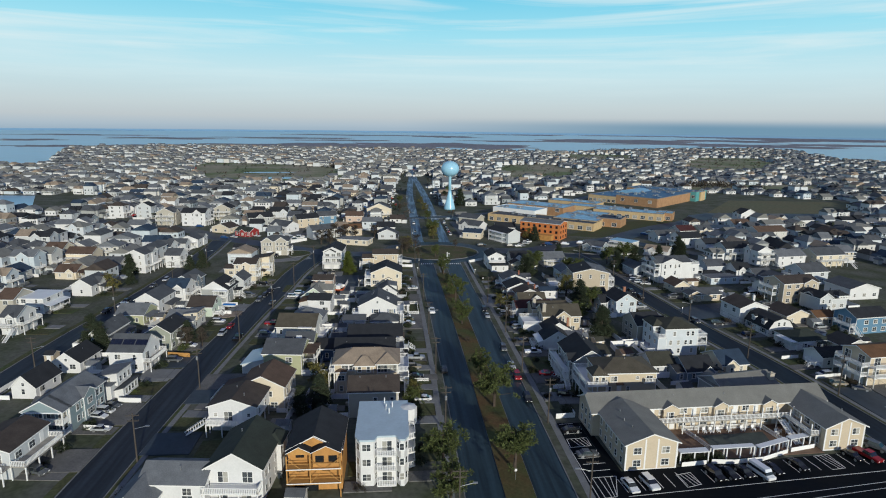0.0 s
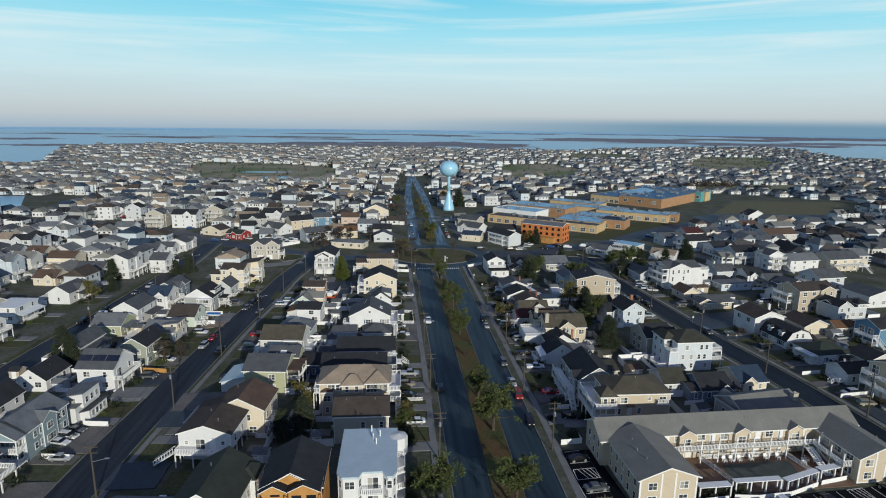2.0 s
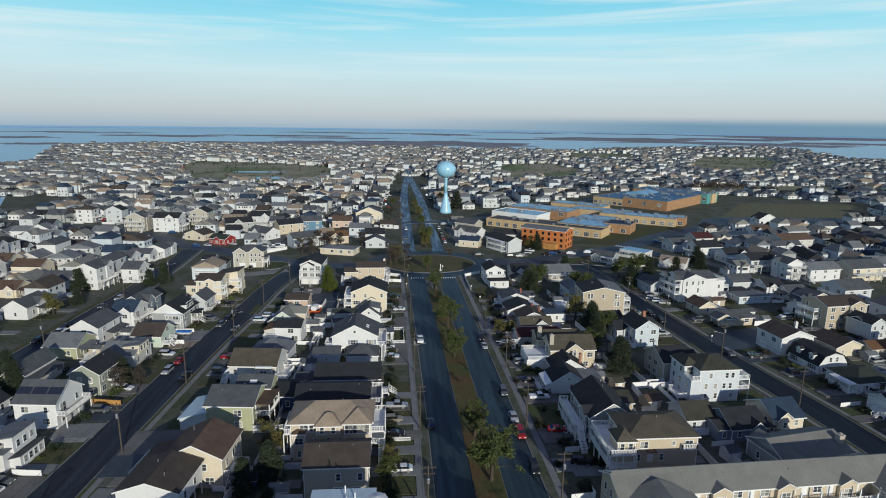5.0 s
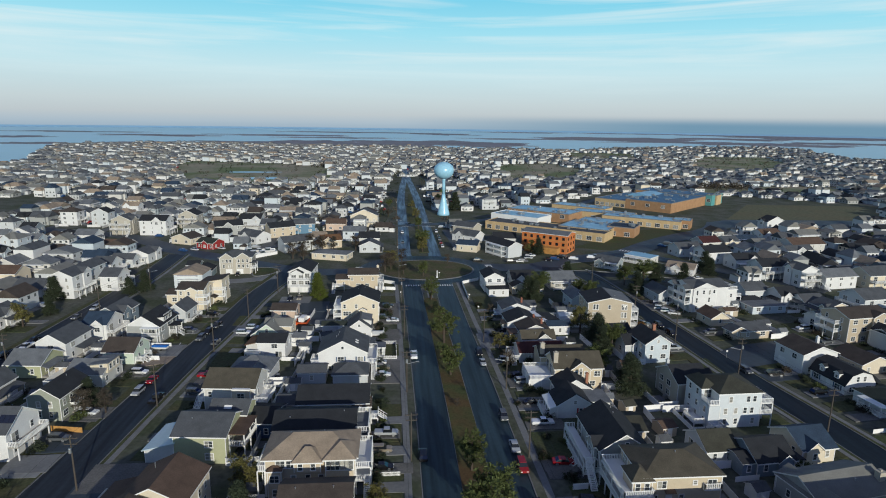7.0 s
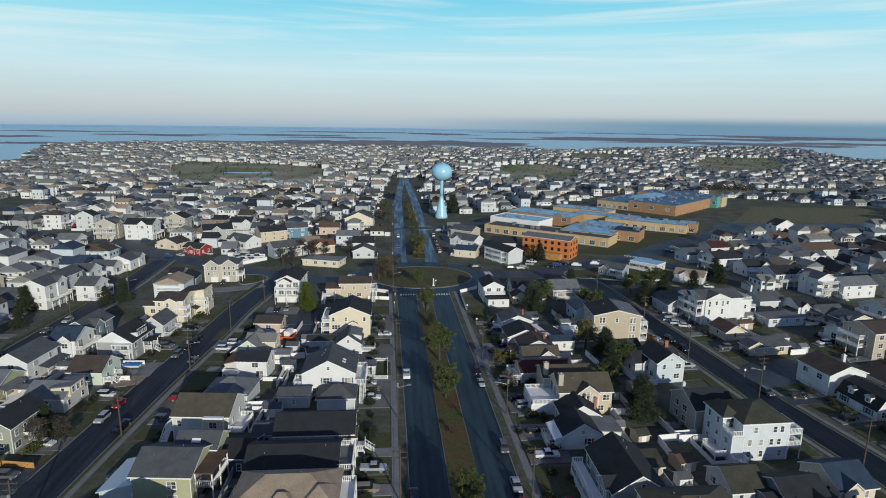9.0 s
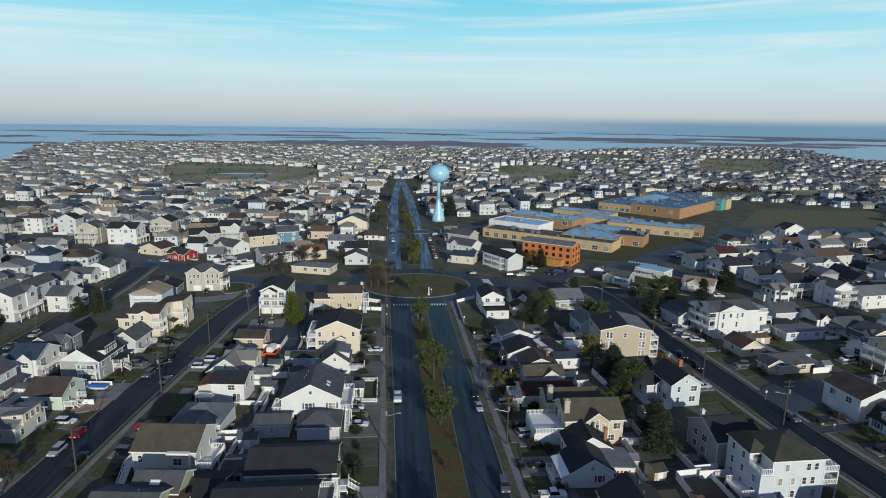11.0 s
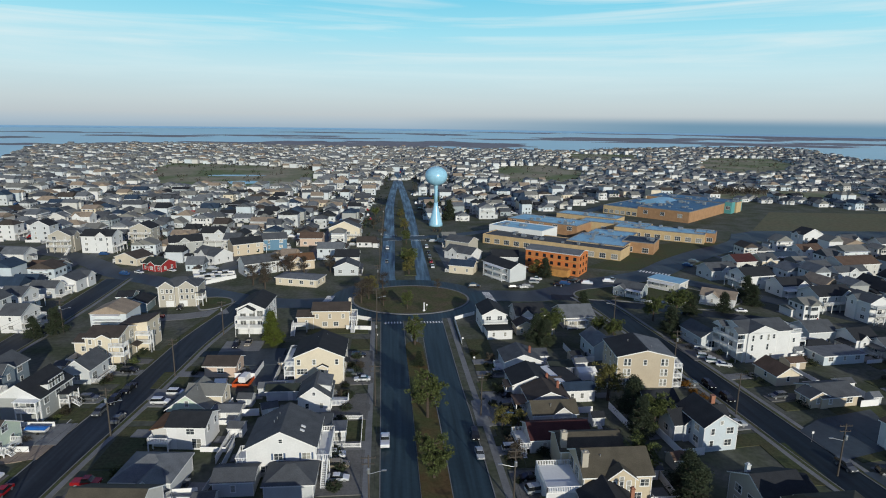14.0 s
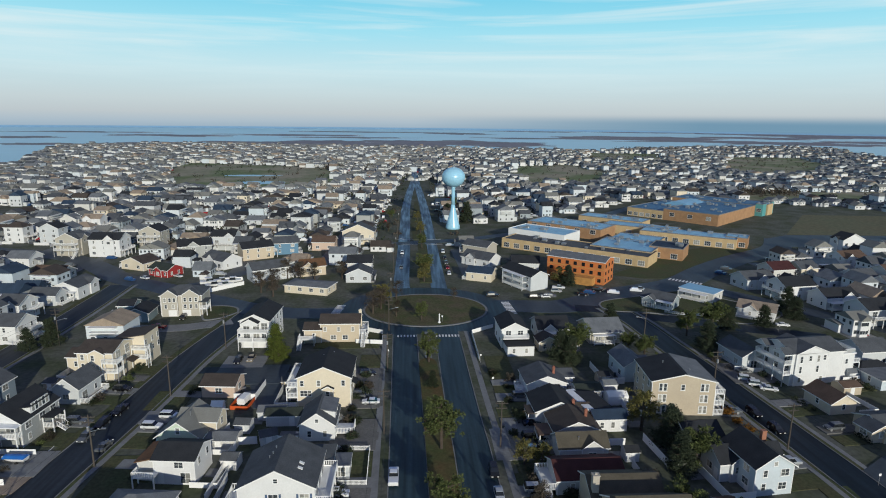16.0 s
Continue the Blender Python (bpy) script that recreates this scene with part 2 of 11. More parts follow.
def wheel_tracks(m, amount, broad=1.1, gloss=0.0):
    """Long worn streaks along the way of the traffic, lighter and smoother than the rest."""
    nt = m.node_tree
    bsdf = nt.nodes["Principled BSDF"]
    was = bsdf.inputs["Base Color"].links[0].from_socket
    geo = nt.nodes.new("ShaderNodeNewGeometry")
    mapping = nt.nodes.new("ShaderNodeMapping")
    mapping.inputs["Scale"].default_value = (broad, 0.035, 1.0)
    nt.links.new(geo.outputs["Position"], mapping.inputs["Vector"])
    streak = nt.nodes.new("ShaderNodeTexNoise")
    streak.inputs["Scale"].default_value, streak.inputs["Detail"].default_value = 1.0, 5.0
    nt.links.new(mapping.outputs["Vector"], streak.inputs["Vector"])
    ramp = nt.nodes.new("ShaderNodeMapRange")
    ramp.inputs["From Min"].default_value, ramp.inputs["From Max"].default_value = 0.35, 0.7
    ramp.inputs["To Min"].default_value, ramp.inputs["To Max"].default_value = 1 - amount, 1 + amount
    nt.links.new(streak.outputs["Fac"], ramp.inputs["Value"])
    hsv = nt.nodes.new("ShaderNodeHueSaturation")
    nt.links.new(was, hsv.inputs["Color"])
    nt.links.new(ramp.outputs["Result"], hsv.inputs["Value"])
    nt.links.new(hsv.outputs["Color"], bsdf.inputs["Base Color"])
    if gloss:
        shine = nt.nodes.new("ShaderNodeMapRange")
        shine.inputs["From Min"].default_value, shine.inputs["From Max"].default_value = 0.4, 0.65
        shine.inputs["To Min"].default_value, shine.inputs["To Max"].default_value = 0.6, 0.6 - gloss
        nt.links.new(streak.outputs["Fac"], shine.inputs["Value"])
        nt.links.new(shine.outputs["Result"], bsdf.inputs["Roughness"])


wheel_tracks(AVENUE, 0.4, 0.9)
wheel_tracks(ASPHALT, 0.35, 0.8)
wheel_tracks(ASPHALT_DARK, 0.35, 0.8)
wheel_tracks(ASPHALT_WORN_SHEEN, 0.5, 0.55, 0.25)
wheel_tracks(ASPHALT_CROSS, 0.2, 0.2)
CONCRETE = material("concrete", (0.205, 0.212, 0.218), 0.85, vary=0.2, scale=0.25, fine=2.0, second=(0.145, 0.148, 0.15))
GRAVEL = material("gravel", (0.165, 0.160, 0.152), 0.95, vary=0.3, scale=0.2, fine=3.0, second=(0.10, 0.10, 0.098), bump=0.03)
PAINT = material("road_paint", (0.80, 0.80, 0.79), 0.7, vary=0.2, scale=1.5)
YELLOW = material("road_paint_yellow", (0.60, 0.42, 0.08), 0.7, vary=0.2, scale=1.5)
GRASS = material("winter_grass", (0.066, 0.088, 0.040), 0.95, vary=0.35, scale=0.16, fine=1.6, second=(0.088, 0.078, 0.046), bump=0.06, spec=0.1)
SOIL = material("town_ground", (0.118, 0.120, 0.104), 0.95, vary=0.35, scale=0.09, fine=0.8, second=(0.068, 0.080, 0.048), bump=0.05, spec=0.1, spread=0.3)
PEBBLES = material("pale_pebbles", (0.27, 0.275, 0.275), 0.95, vary=0.25, scale=0.05, fine=0.6, second=(0.16, 0.165, 0.16), spec=0.1)
LITTER = material("leaf_litter", (0.12, 0.095, 0.062), 0.95, vary=0.35, scale=0.16, fine=1.4, second=(0.075, 0.09, 0.036), bump=0.05, spec=0.1, spread=0.35)
MULCH = material("pine_needles", (0.115, 0.075, 0.038), 0.95, vary=0.3, scale=0.14, fine=2.0, second=(0.076, 0.088, 0.036), spec=0.1, spread=0.25)
LAWN_TURF = material("playing_field_turf", (0.13, 0.14, 0.085), 0.95, vary=0.3, scale=0.03, fine=0.4, second=(0.15, 0.13, 0.08), spec=0.1)
TURF = material("golf_turf", (0.30, 0.27, 0.20), 0.95, vary=0.3, scale=0.016, fine=0.2, second=(0.15, 0.185, 0.09), spec=0.1, spread=0.22)
# brown marsh grass with distance haze mixed into both colours
MARSH = material("marsh_grass_hazed", (0.25, 0.25, 0.28), 0.95, vary=0.25, scale=0.006, fine=0.05, second=(0.18, 0.18, 0.21), spec=0.1)
WATER = material("bay_water", (0.21, 0.40, 0.57), 0.28, vary=0.1, scale=0.003, fine=0.02, spec=0.4)
BARK = material("bark", (0.085, 0.065, 0.05), 0.95, vary=0.3, scale=2.0)
LEAF = {"pine": material("pine_foliage", (0.115, 0.142, 0.05), 0.8, vary=0.3, scale=0.8, island=0.5, spec=0.15),
        "yellow": material("yellow_green_foliage", (0.19, 0.175, 0.06), 0.8, vary=0.3, scale=0.8, island=0.45, spec=0.15),
        "dark": material("dark_foliage", (0.047, 0.062, 0.036), 0.8, vary=0.3, scale=0.8, island=0.5, spec=0.15),
        "brown": material("bare_twigs", (0.095, 0.08, 0.062), 0.9, vary=0.3, scale=0.8, island=0.4, spec=0.1),
        "bright": material("bright_green_foliage", (0.095, 0.12, 0.024), 0.8, vary=0.3, scale=0.8, island=0.45, spec=0.15),
        "orange": material("orange_foliage", (0.24, 0.11, 0.02), 0.8, vary=0.3, scale=0.8, island=0.45, spec=0.15)}
BRICK = material("school_brick", (0.40, 0.23, 0.12), 0.85, vary=0.18, scale=0.4, fine=6.0)
BUFF = material("school_buff_brick", (0.55, 0.40, 0.22), 0.85, vary=0.15, scale=0.4, fine=6.0)
ORANGE = material("orange_sheathing", (0.56, 0.15, 0.035), 0.75, vary=0.2, scale=0.5, second=(0.42, 0.17, 0.06))
TANK = material("tank_paint", (0.30, 0.56, 0.72), 0.28, vary=0.06, scale=0.25, fine=1.5, spec=0.5)
TYRE = material("tyre_rubber", (0.02, 0.02, 0.02), 0.8)
CAR_GLASS = material("car_glass", (0.015, 0.018, 0.022), 0.05, spec=0.8)
CARS = {k: material("car_paint_" + k, c, 0.25, 0.2, vary=0.04, spec=0.6) for k, c in {
    "white": (0.78, 0.79, 0.80), "black": (0.012, 0.012, 0.014), "grey": (0.12, 0.13, 0.14), "silver": (0.42, 0.44, 0.46),
    "red": (0.32, 0.015, 0.02), "blue": (0.03, 0.08, 0.2), "tan": (0.30, 0.26, 0.2), "paleblue": (0.32, 0.5, 0.62)}.items()}
VINYL = material("vinyl_fence", (0.80, 0.80, 0.79), 0.45, vary=0.05)
PLASTIC_RED = material("red_orange_barrier", (0.55, 0.09, 0.02), 0.6, vary=0.1)
TARP = material("blue_tarpaulin", (0.02, 0.16, 0.55), 0.5, vary=0.15)
SOLAR = material("solar_panels", (0.012, 0.016, 0.035), 0.12, vary=0.15, spec=0.8)


# ---------------------------------------------------------------- mesh helpers
def box(bm, x0, x1, y0, y1, z0, z1):
    """An upright box between the given limits."""
    v = [bm.verts.new(p) for p in ((x0, y0, z0), (x1, y0, z0), (x1, y1, z0), (x0, y1, z0), (x0, y0, z1), (x1, y0, z1), (x1, y1, z1), (x0, y1, z1))]
    for f in ((3, 2, 1, 0), (4, 5, 6, 7), (0, 1, 5, 4), (1, 2, 6, 5), (2, 3, 7, 6), (3, 0, 4, 7)):
        bm.faces.new([v[i] for i in f])
    return v


def beam(bm, a, b, r, sides=6, r2=None):
    """A round bar from a to b."""
    a, b = Vector(a), Vector(b)
    q = (b - a).to_track_quat("Z", "Y")
    r2 = r if r2 is None else r2
    rings = [[bm.verts.new(p + q @ Vector((rr * math.cos(k * math.tau / sides), rr * math.sin(k * math.tau / sides), 0))) for k in range(sides)] for p, rr in ((a, r), (b, r2))]
    for k in range(sides):
        bm.faces.new((rings[0][k], rings[0][(k + 1) % sides], rings[1][(k + 1) % sides], rings[1][k]))
    bm.faces.new(rings[0][::-1])
    bm.faces.new(rings[1])


def prism(bm, ring, z0, z1):
    """A flat polygon, given counter-clockwise, drawn up from z0 to z1."""
    lo = [bm.verts.new((x, y, z0)) for x, y in ring]
    hi = [bm.verts.new((x, y, z1)) for x, y in ring]
    bm.faces.new(lo[::-1])
    bm.faces.new(hi)
    for i in range(len(ring)):
        j = (i + 1) % len(ring)
        bm.faces.new((lo[i], lo[j], hi[j], hi[i]))


def lathe(bm, profile, sides=32):
    """A body turned about the z axis from (radius, height) pairs."""
    rings = [[bm.verts.new((r * math.cos(k * math.tau / sides), r * math.sin(k * math.tau / sides), z)) for k in range(sides)] for r, z in profile]
    for lo, hi in zip(rings, rings[1:]):
        for k in range(sides):
            bm.faces.new((lo[k], lo[(k + 1) % sides], hi[(k + 1) % sides], hi[k]))
    bm.faces.new(rings[0][::-1])
    bm.faces.new(rings[-1])


def to_mesh(name, bm, mat, smooth=False):
    me = bpy.data.meshes.new(name)
    bm.to_mesh(me)
    bm.free()
    me.materials.append(mat)
    if smooth:
        me.polygons.foreach_set("use_smooth", [True] * len(me.polygons))
    return me


def part(name, bm, mat, parent=None, label="", smooth=False):
    """One mesh object, under its thing where one is given."""
    ob = new(name, to_mesh(name, bm, mat, smooth))
    if parent is not None:
        ob.parent = parent
    return tagged(ob, label)


def place(name, me, parent, m):
    """An object on a shared mesh, under its thing."""
    ob = new(name, me)
    ob.parent = parent
    ob.matrix_basis = m
    return ob


def root(name, m, label, category, group="", kind=""):
    ob = new(name)
    ob.matrix_basis = m
    return tagged(ob, label, category, group, kind)


# ---------------------------------------------------------------- windows and doors, shared
def window_meshes(w, h, bars):
    """A white frame and its dark sashes, one pair for each bar. Faces -y, foot in the middle at the origin.
    The third mesh is the same window in one piece, for walls that are not passed so near."""
    t = 0.1
    f = bmesh.new()
    box(f, -w / 2 - t, w / 2 + t, -0.06, 0.02, -t, h + t)
    box(f, -w / 2 - t - 0.06, w / 2 + t + 0.06, -0.11, 0.02, -t - 0.07, -t)
    p = bmesh.new()
    pw = w / bars
    for z0, z1 in ((0.0, h / 2 - 0.03), (h / 2 + 0.03, h)):
        box(p, -pw / 2 + 0.04, pw / 2 - 0.04, -0.072, -0.05, z0, z1)
    one = bmesh.new()
    box(one, -w / 2 - t, w / 2 + t, -0.06, 0.02, -t, h + t)
    box(one, -w / 2 - t - 0.06, w / 2 + t + 0.06, -0.11, 0.02, -t - 0.07, -t)
    n = len(one.faces)
    for k in range(bars):
        x = -w / 2 + pw * (k + 0.5)
        for z0, z1 in ((0.0, h / 2 - 0.03), (h / 2 + 0.03, h)):
            box(one, x - pw / 2 + 0.04, x + pw / 2 - 0.04, -0.072, -0.05, z0, z1)
    one.faces.ensure_lookup_table()
    for g in one.faces[n:]:
        g.material_index = 1
    me = to_mesh("window", one, TRIM)
    me.materials.append(GLASS)
    return to_mesh("window", f, TRIM), to_mesh("pane", p, GLASS), me, w, bars


WIN = {"s": window_meshes(0.8, 1.25, 1), "d": window_meshes(1.55, 1.25, 2), "l": window_meshes(1.8, 2.0, 2), "t": window_meshes(0.7, 0.7, 1), "w": window_meshes(2.5, 1.3, 3), "n": window_meshes(0.72, 1.7, 1), "q": window_meshes(3.0, 2.3, 3)}


def garage_mesh(w=2.7, h=2.2):
    bm = bmesh.new()
    for k in range(4):
        box(bm, -w / 2, w / 2, -0.05, 0.02, k * h / 4 + 0.015, (k + 1) * h / 4 - 0.015)
    return to_mesh("garage_door", bm, TRIM)


def door_mesh(w=0.95, h=2.05):
    bm = bmesh.new()
    box(bm, -w / 2 - 0.1, w / 2 + 0.1, -0.03, 0.02, 0, h + 0.1)
    box(bm, -w / 2, w / 2, -0.06, 0.0, 0, h)
    return to_mesh("door", bm, TRIM)


GARAGE, DOOR = garage_mesh(), door_mesh()
FACE = {"S": 0, "E": 90, "N": 180, "W": 270}


def on_face(side, w, d, u, z):
    """The pose of a fitting on a wall of a w by d body: u metres along the wall, seen from outside, z up."""
    off = d / 2 if side in "SN" else w / 2
    return pose(0, 0, 0, 0, 0, FACE[side]) @ pose(u, -off, z)


def add_window(parent, side, w, d, u, z, kind, near=True, m=None):
    f, p, one, width, bars = WIN[kind]
    m = m or on_face(side, w, d, u, z)
    if not near:
        place("window", one, parent, m)
        return
    ob = place("window", f, parent, m)
    for k in range(bars):
        place("pane", p, ob, pose(-width / 2 + width * (k + 0.5) / bars, 0, 0))


# ---------------------------------------------------------------- houses
def roof_bm(kind, w, d, rise, over=0.45, th=0.22):
    """A pitched slab roof over a w by d body whose eaves lie at z = 0. gy: ridge along y, gx: ridge along x, hip, flat."""
    bm = bmesh.new()
    W, D = w / 2 + over, d / 2 + over
    k = rise / (w / 2 if kind == "gy" else d / 2 if kind == "gx" else min(w, d) / 2)
    lo = -over * k
    if kind == "flat":
        box(bm, -W + 0.15, W - 0.15, -D + 0.15, D - 0.15, 0, 0.35)
        return bm
    if kind == "gy":
        under = [(-W, lo), (0, rise), (W, lo)]
        a = [[bm.verts.new((x, y, z + dz)) for x, z in under] for y in (-D, D) for dz in (0, th)]
    elif kind == "gx":
        under = [(-D, lo), (0, rise), (D, lo)]
        a = [[bm.verts.new((x, y, z + dz)) for y, z in under] for x in (W, -W) for dz in (0, th)]
    if kind in ("gy", "gx"):
        fl, fh, bl, bh = a
        for i in (0, 1):
            bm.faces.new((fh[i], fh[i + 1], bh[i + 1], bh[i]))
            bm.faces.new((fl[i + 1], fl[i], bl[i], bl[i + 1]))
            bm.faces.new((fl[i], fl[i + 1], fh[i + 1], fh[i]))
            bm.faces.new((bl[i + 1], bl[i], bh[i], bh[i + 1]))
        bm.faces.new((fl[0], fh[0], bh[0], bl[0]))
        bm.faces.new((fl[2], bl[2], bh[2], fh[2]))
    else:
        m = min(W, D)
        rx, ry = max(W - m, 0.05), max(D - m, 0.05)
        top = rise + over * k * 0
        base = [bm.verts.new((x, y, lo)) for x, y in ((-W, -D), (W, -D), (W, D), (-W, D))]
        edge = [bm.verts.new((x, y, lo + th)) for x, y in ((-W, -D), (W, -D), (W, D), (-W, D))]
        if W > D:
            r = [bm.verts.new((-rx, 0, top + th)), bm.verts.new((rx, 0, top + th))]
            faces = ((edge[0], edge[1], r[1], r[0]), (edge[1], edge[2], r[1]), (edge[2], edge[3], r[0], r[1]), (edge[3], edge[0], r[0]))
        else:
            r = [bm.verts.new((0, -ry, top + th)), bm.verts.new((0, ry, top + th))]
            faces = ((edge[0], edge[1], r[0]), (edge[1], edge[2], r[1], r[0]), (edge[2], edge[3], r[1]), (edge[3], edge[0], r[0], r[1]))
        for f in faces:
            bm.faces.new(f)
        bm.faces.new(base[::-1])
        for i in range(4):
            bm.faces.new((base[i], base[(i + 1) % 4], edge[(i + 1) % 4], edge[i]))
    return bm


def roof_part(kind, w, d, rise, top, parent, z, over=0.45, th=0.24, name="roof"):
    """The roof as one part, its edges and soffit painted white."""
    bm = roof_bm(kind, w, d, rise, over, th)
    bm.normal_update()
    for f in bm.faces:
        if f.normal.z < 0.25:
            f.material_index = 1
    ob = part(name, bm, ROOFS[top], parent)
    ob.data.materials.append(TRIM)
    ob.location.z = z
    return ob


def wall_bm(kind, w, d, h, rise):
    """The walls up to the eaves, with the gables closed."""
    bm = bmesh.new()
    W, D = w / 2, d / 2
    if kind == "gy":
        ring = [(-W, 0), (W, 0), (W, h), (0, h + rise), (-W, h)]
        a = [[bm.verts.new((x, y, z)) for x, z in ring] for y in (-D, D)]
    elif kind == "gx":
        ring = [(-D, 0), (D, 0), (D, h), (0, h + rise), (-D, h)]
        a = [[bm.verts.new((x, y, z)) for y, z in ring] for x in (W, -W)]
    else:
        box(bm, -W, W, -D, D, 0, h + 0.02)
        return bm
    bm.faces.new(a[0])
    bm.faces.new(a[1][::-1])
    for i in range(5):
        j = (i + 1) % 5
        bm.faces.new((a[0][j], a[0][i], a[1][i], a[1][j]))
    return bm


def rail_bm(points, z, step=0.0):
    """A balustrade along a line of points: a top rail, a bottom rail and close pickets."""
    bm = bmesh.new()
    for (x0, y0), (x1, y1) in zip(points, points[1:]):
        n = max(2, int(math.hypot(x1 - x0, y1 - y0) / 0.3))
        for zz, r in ((z + 1.0, 0.055), (z + 0.14, 0.035)):
            beam(bm, (x0, y0, zz), (x1, y1, zz), r * 1.4, 4)
        for i in range(n + 1):
            f = i / n
            x, y = x0 + (x1 - x0) * f, y0 + (y1 - y0) * f
            r = 0.08 if i in (0, n) else 0.055
            box(bm, x - r, x + r, y - r, y + r, z, z + 1.0)
    return bm


def deck(parent, side, w, d, z, u0, u1, out, roofed=None, stairs=False):
    """A balcony on one wall: boards, posts down to the ground, a white balustrade, and where it has one a roof above."""
    m = pose(0, 0, 0, 0, 0, FACE[side])
    off = d / 2 if side in "SN" else w / 2
    bm = bmesh.new()
    box(bm, u0, u1, -off - out, -off, z - 0.22, z)
    fl = part("deck", bm, DECK if z < 9 else TRIM, parent)
    fl.matrix_basis = m
    r = part("railing", rail_bm([(u0 + 0.07, -off - 0.1), (u0 + 0.07, -off - out + 0.07), (u1 - 0.07, -off - out + 0.07), (u1 - 0.07, -off - 0.1)], z), TRIM, fl)
    n = max(2, int((u1 - u0) / 3.2) + 1)
    bm = bmesh.new()
    box(bm, -0.1, 0.1, -0.1, 0.1, 0, z - 0.22 if not roofed else z + 2.6)
    me = to_mesh("post", bm, TRIM)
    for i in range(n):
        place("post", me, parent, m @ pose(u0 + 0.15 + (u1 - u0 - 0.3) * i / (n - 1), -off - out + 0.15, 0))
    if roofed:
        bm = bmesh.new()
        box(bm, u0 - 0.2, u1 + 0.2, -off - out - 0.25, -off, z + 2.6, z + 2.85)
        ro = part("deck_roof", bm, ROOFS[roofed], parent)
        ro.matrix_basis = m
    if stairs:
        bm = bmesh.new()
        steps = max(4, int(z / 0.19))
        for i in range(steps):
            box(bm, u1, u1 + 1.1, -off - out - 0.28 * (i + 1), -off - out - 0.28 * i, z - (i + 1) * z / steps - 0.05, z - (i + 1) * z / steps + 0.03)
        for s in (u1 + 0.03, u1 + 1.07):
            beam(bm, (s, -off - out, z + 0.9), (s, -off - out - 0.28 * steps, 0.9), 0.05, 4)
            beam(bm, (s, -off - out, z - 0.15), (s, -off - out - 0.28 * steps, 0.0), 0.09, 4)
        st = part("stairs", bm, TRIM, parent)
        st.matrix_basis = m


def front_porch(ob, side, w, d, base, top, rng):
    """A low porch along most of one wall: boards, posts, a balustrade and a lean-to roof."""
    m = pose(0, 0, 0, 0, 0, FACE[side])
    length, off = (w, d / 2) if side in "SN" else (d, w / 2)
    u0 = -length / 2 + rng.choice((0.1, 0.1, length * 0.35))
    u1 = length / 2 - rng.choice((0.1, 0.1, length * 0.3))
    out = rng.uniform(1.6, 2.3)
    bm = bmesh.new()
    box(bm, u0, u1, -off - out, -off, 0, base + 0.05)
    part("porch_floor", bm, DECK, ob).matrix_basis = m
    bm = bmesh.new()
    v = box(bm, u0 - 0.2, u1 + 0.2, -off - out - 0.25, -off - 0.002, base + 2.3, base + 2.45)
    for k in (2, 3, 6, 7):
        v[k].co.z += 0.55
    part("porch_roof", bm, ROOFS[top], ob).matrix_basis = m
    part("porch_railing", rail_bm([(u0 + 0.1, -off - out + 0.1), (u1 - 0.9, -off - out + 0.1)], base), TRIM, ob).matrix_basis = m
    bm = bmesh.new()
    box(bm, -0.08, 0.08, -0.08, 0.08, 0, base + 2.35)
    me = to_mesh("post", bm, TRIM)
    n = 3
    for i in range(n):
        place("post", me, ob, m @ pose(u0 + 0.1 + (u1 - u0 - 0.2) * i / (n - 1), -off - out + 0.1, 0))


def cross_gable(ob, roof, side, w, d, h, rise, wall, top, rng, detail):
    """A gable of its own across the main ridge, standing out a little from the wall."""
    face = "S" if roof == "gx" or (roof == "hip" and w > d) else side
    m = pose(0, 0, 0, 0, 0, FACE[face])
    length, off = (w, d / 2) if face in "SN" else (d, w / 2)
    gw = min(length * rng.uniform(0.35, 0.5), 5.0)
    gr = min(rise * 0.8, gw * 0.42)
    u = rng.uniform(-0.5, 0.5) * (length - gw - 0.6)
    deep = off * 0.8
    at = m @ pose(u, -off - 0.45 + deep / 2, 0)
    wa = part("gable_wall", wall_bm("gy", gw, deep, h, gr), WALLS[wall], ob)
    wa.matrix_basis = at
    roof_part("gy", gw, deep, gr, top, wa, h + 0.02, 0.3, 0.2, "gable_roof")
    add_window(wa, "S", gw, deep, 0, h - 2.0, rng.choice("sd"), detail > 1)


def rear_wing(ob, side, w, d, wall, top, rng):
    """A one-storey wing at the back of the house."""
    s = -1 if side == "E" else 1
    ww, dd = rng.uniform(2.6, 4.0), d * rng.uniform(0.4, 0.65)
    wa = part("wing", wall_bm("gx", ww, dd, 2.7, 0.9), WALLS[wall], ob)
    wa.matrix_basis = pose(s * (w / 2 + ww / 2 - 0.05), rng.uniform(-0.15, 0.15) * d, 0)
    roof_part("gx", ww, dd, 0.9, top, wa, 2.7, 0.25, 0.16, "wing_roof")
    add_window(wa, "S", ww, dd, 0, 1.0, "s", False)


COLOUR_WORDS = {"offwhite": "off-white", "lightgrey": "light grey", "greige": "grey-beige", "paleblue": "pale blue", "ice": "bluish white", "slate": "dark slate", "brick": "red brick"}
HOUSE_COUNT = [0]


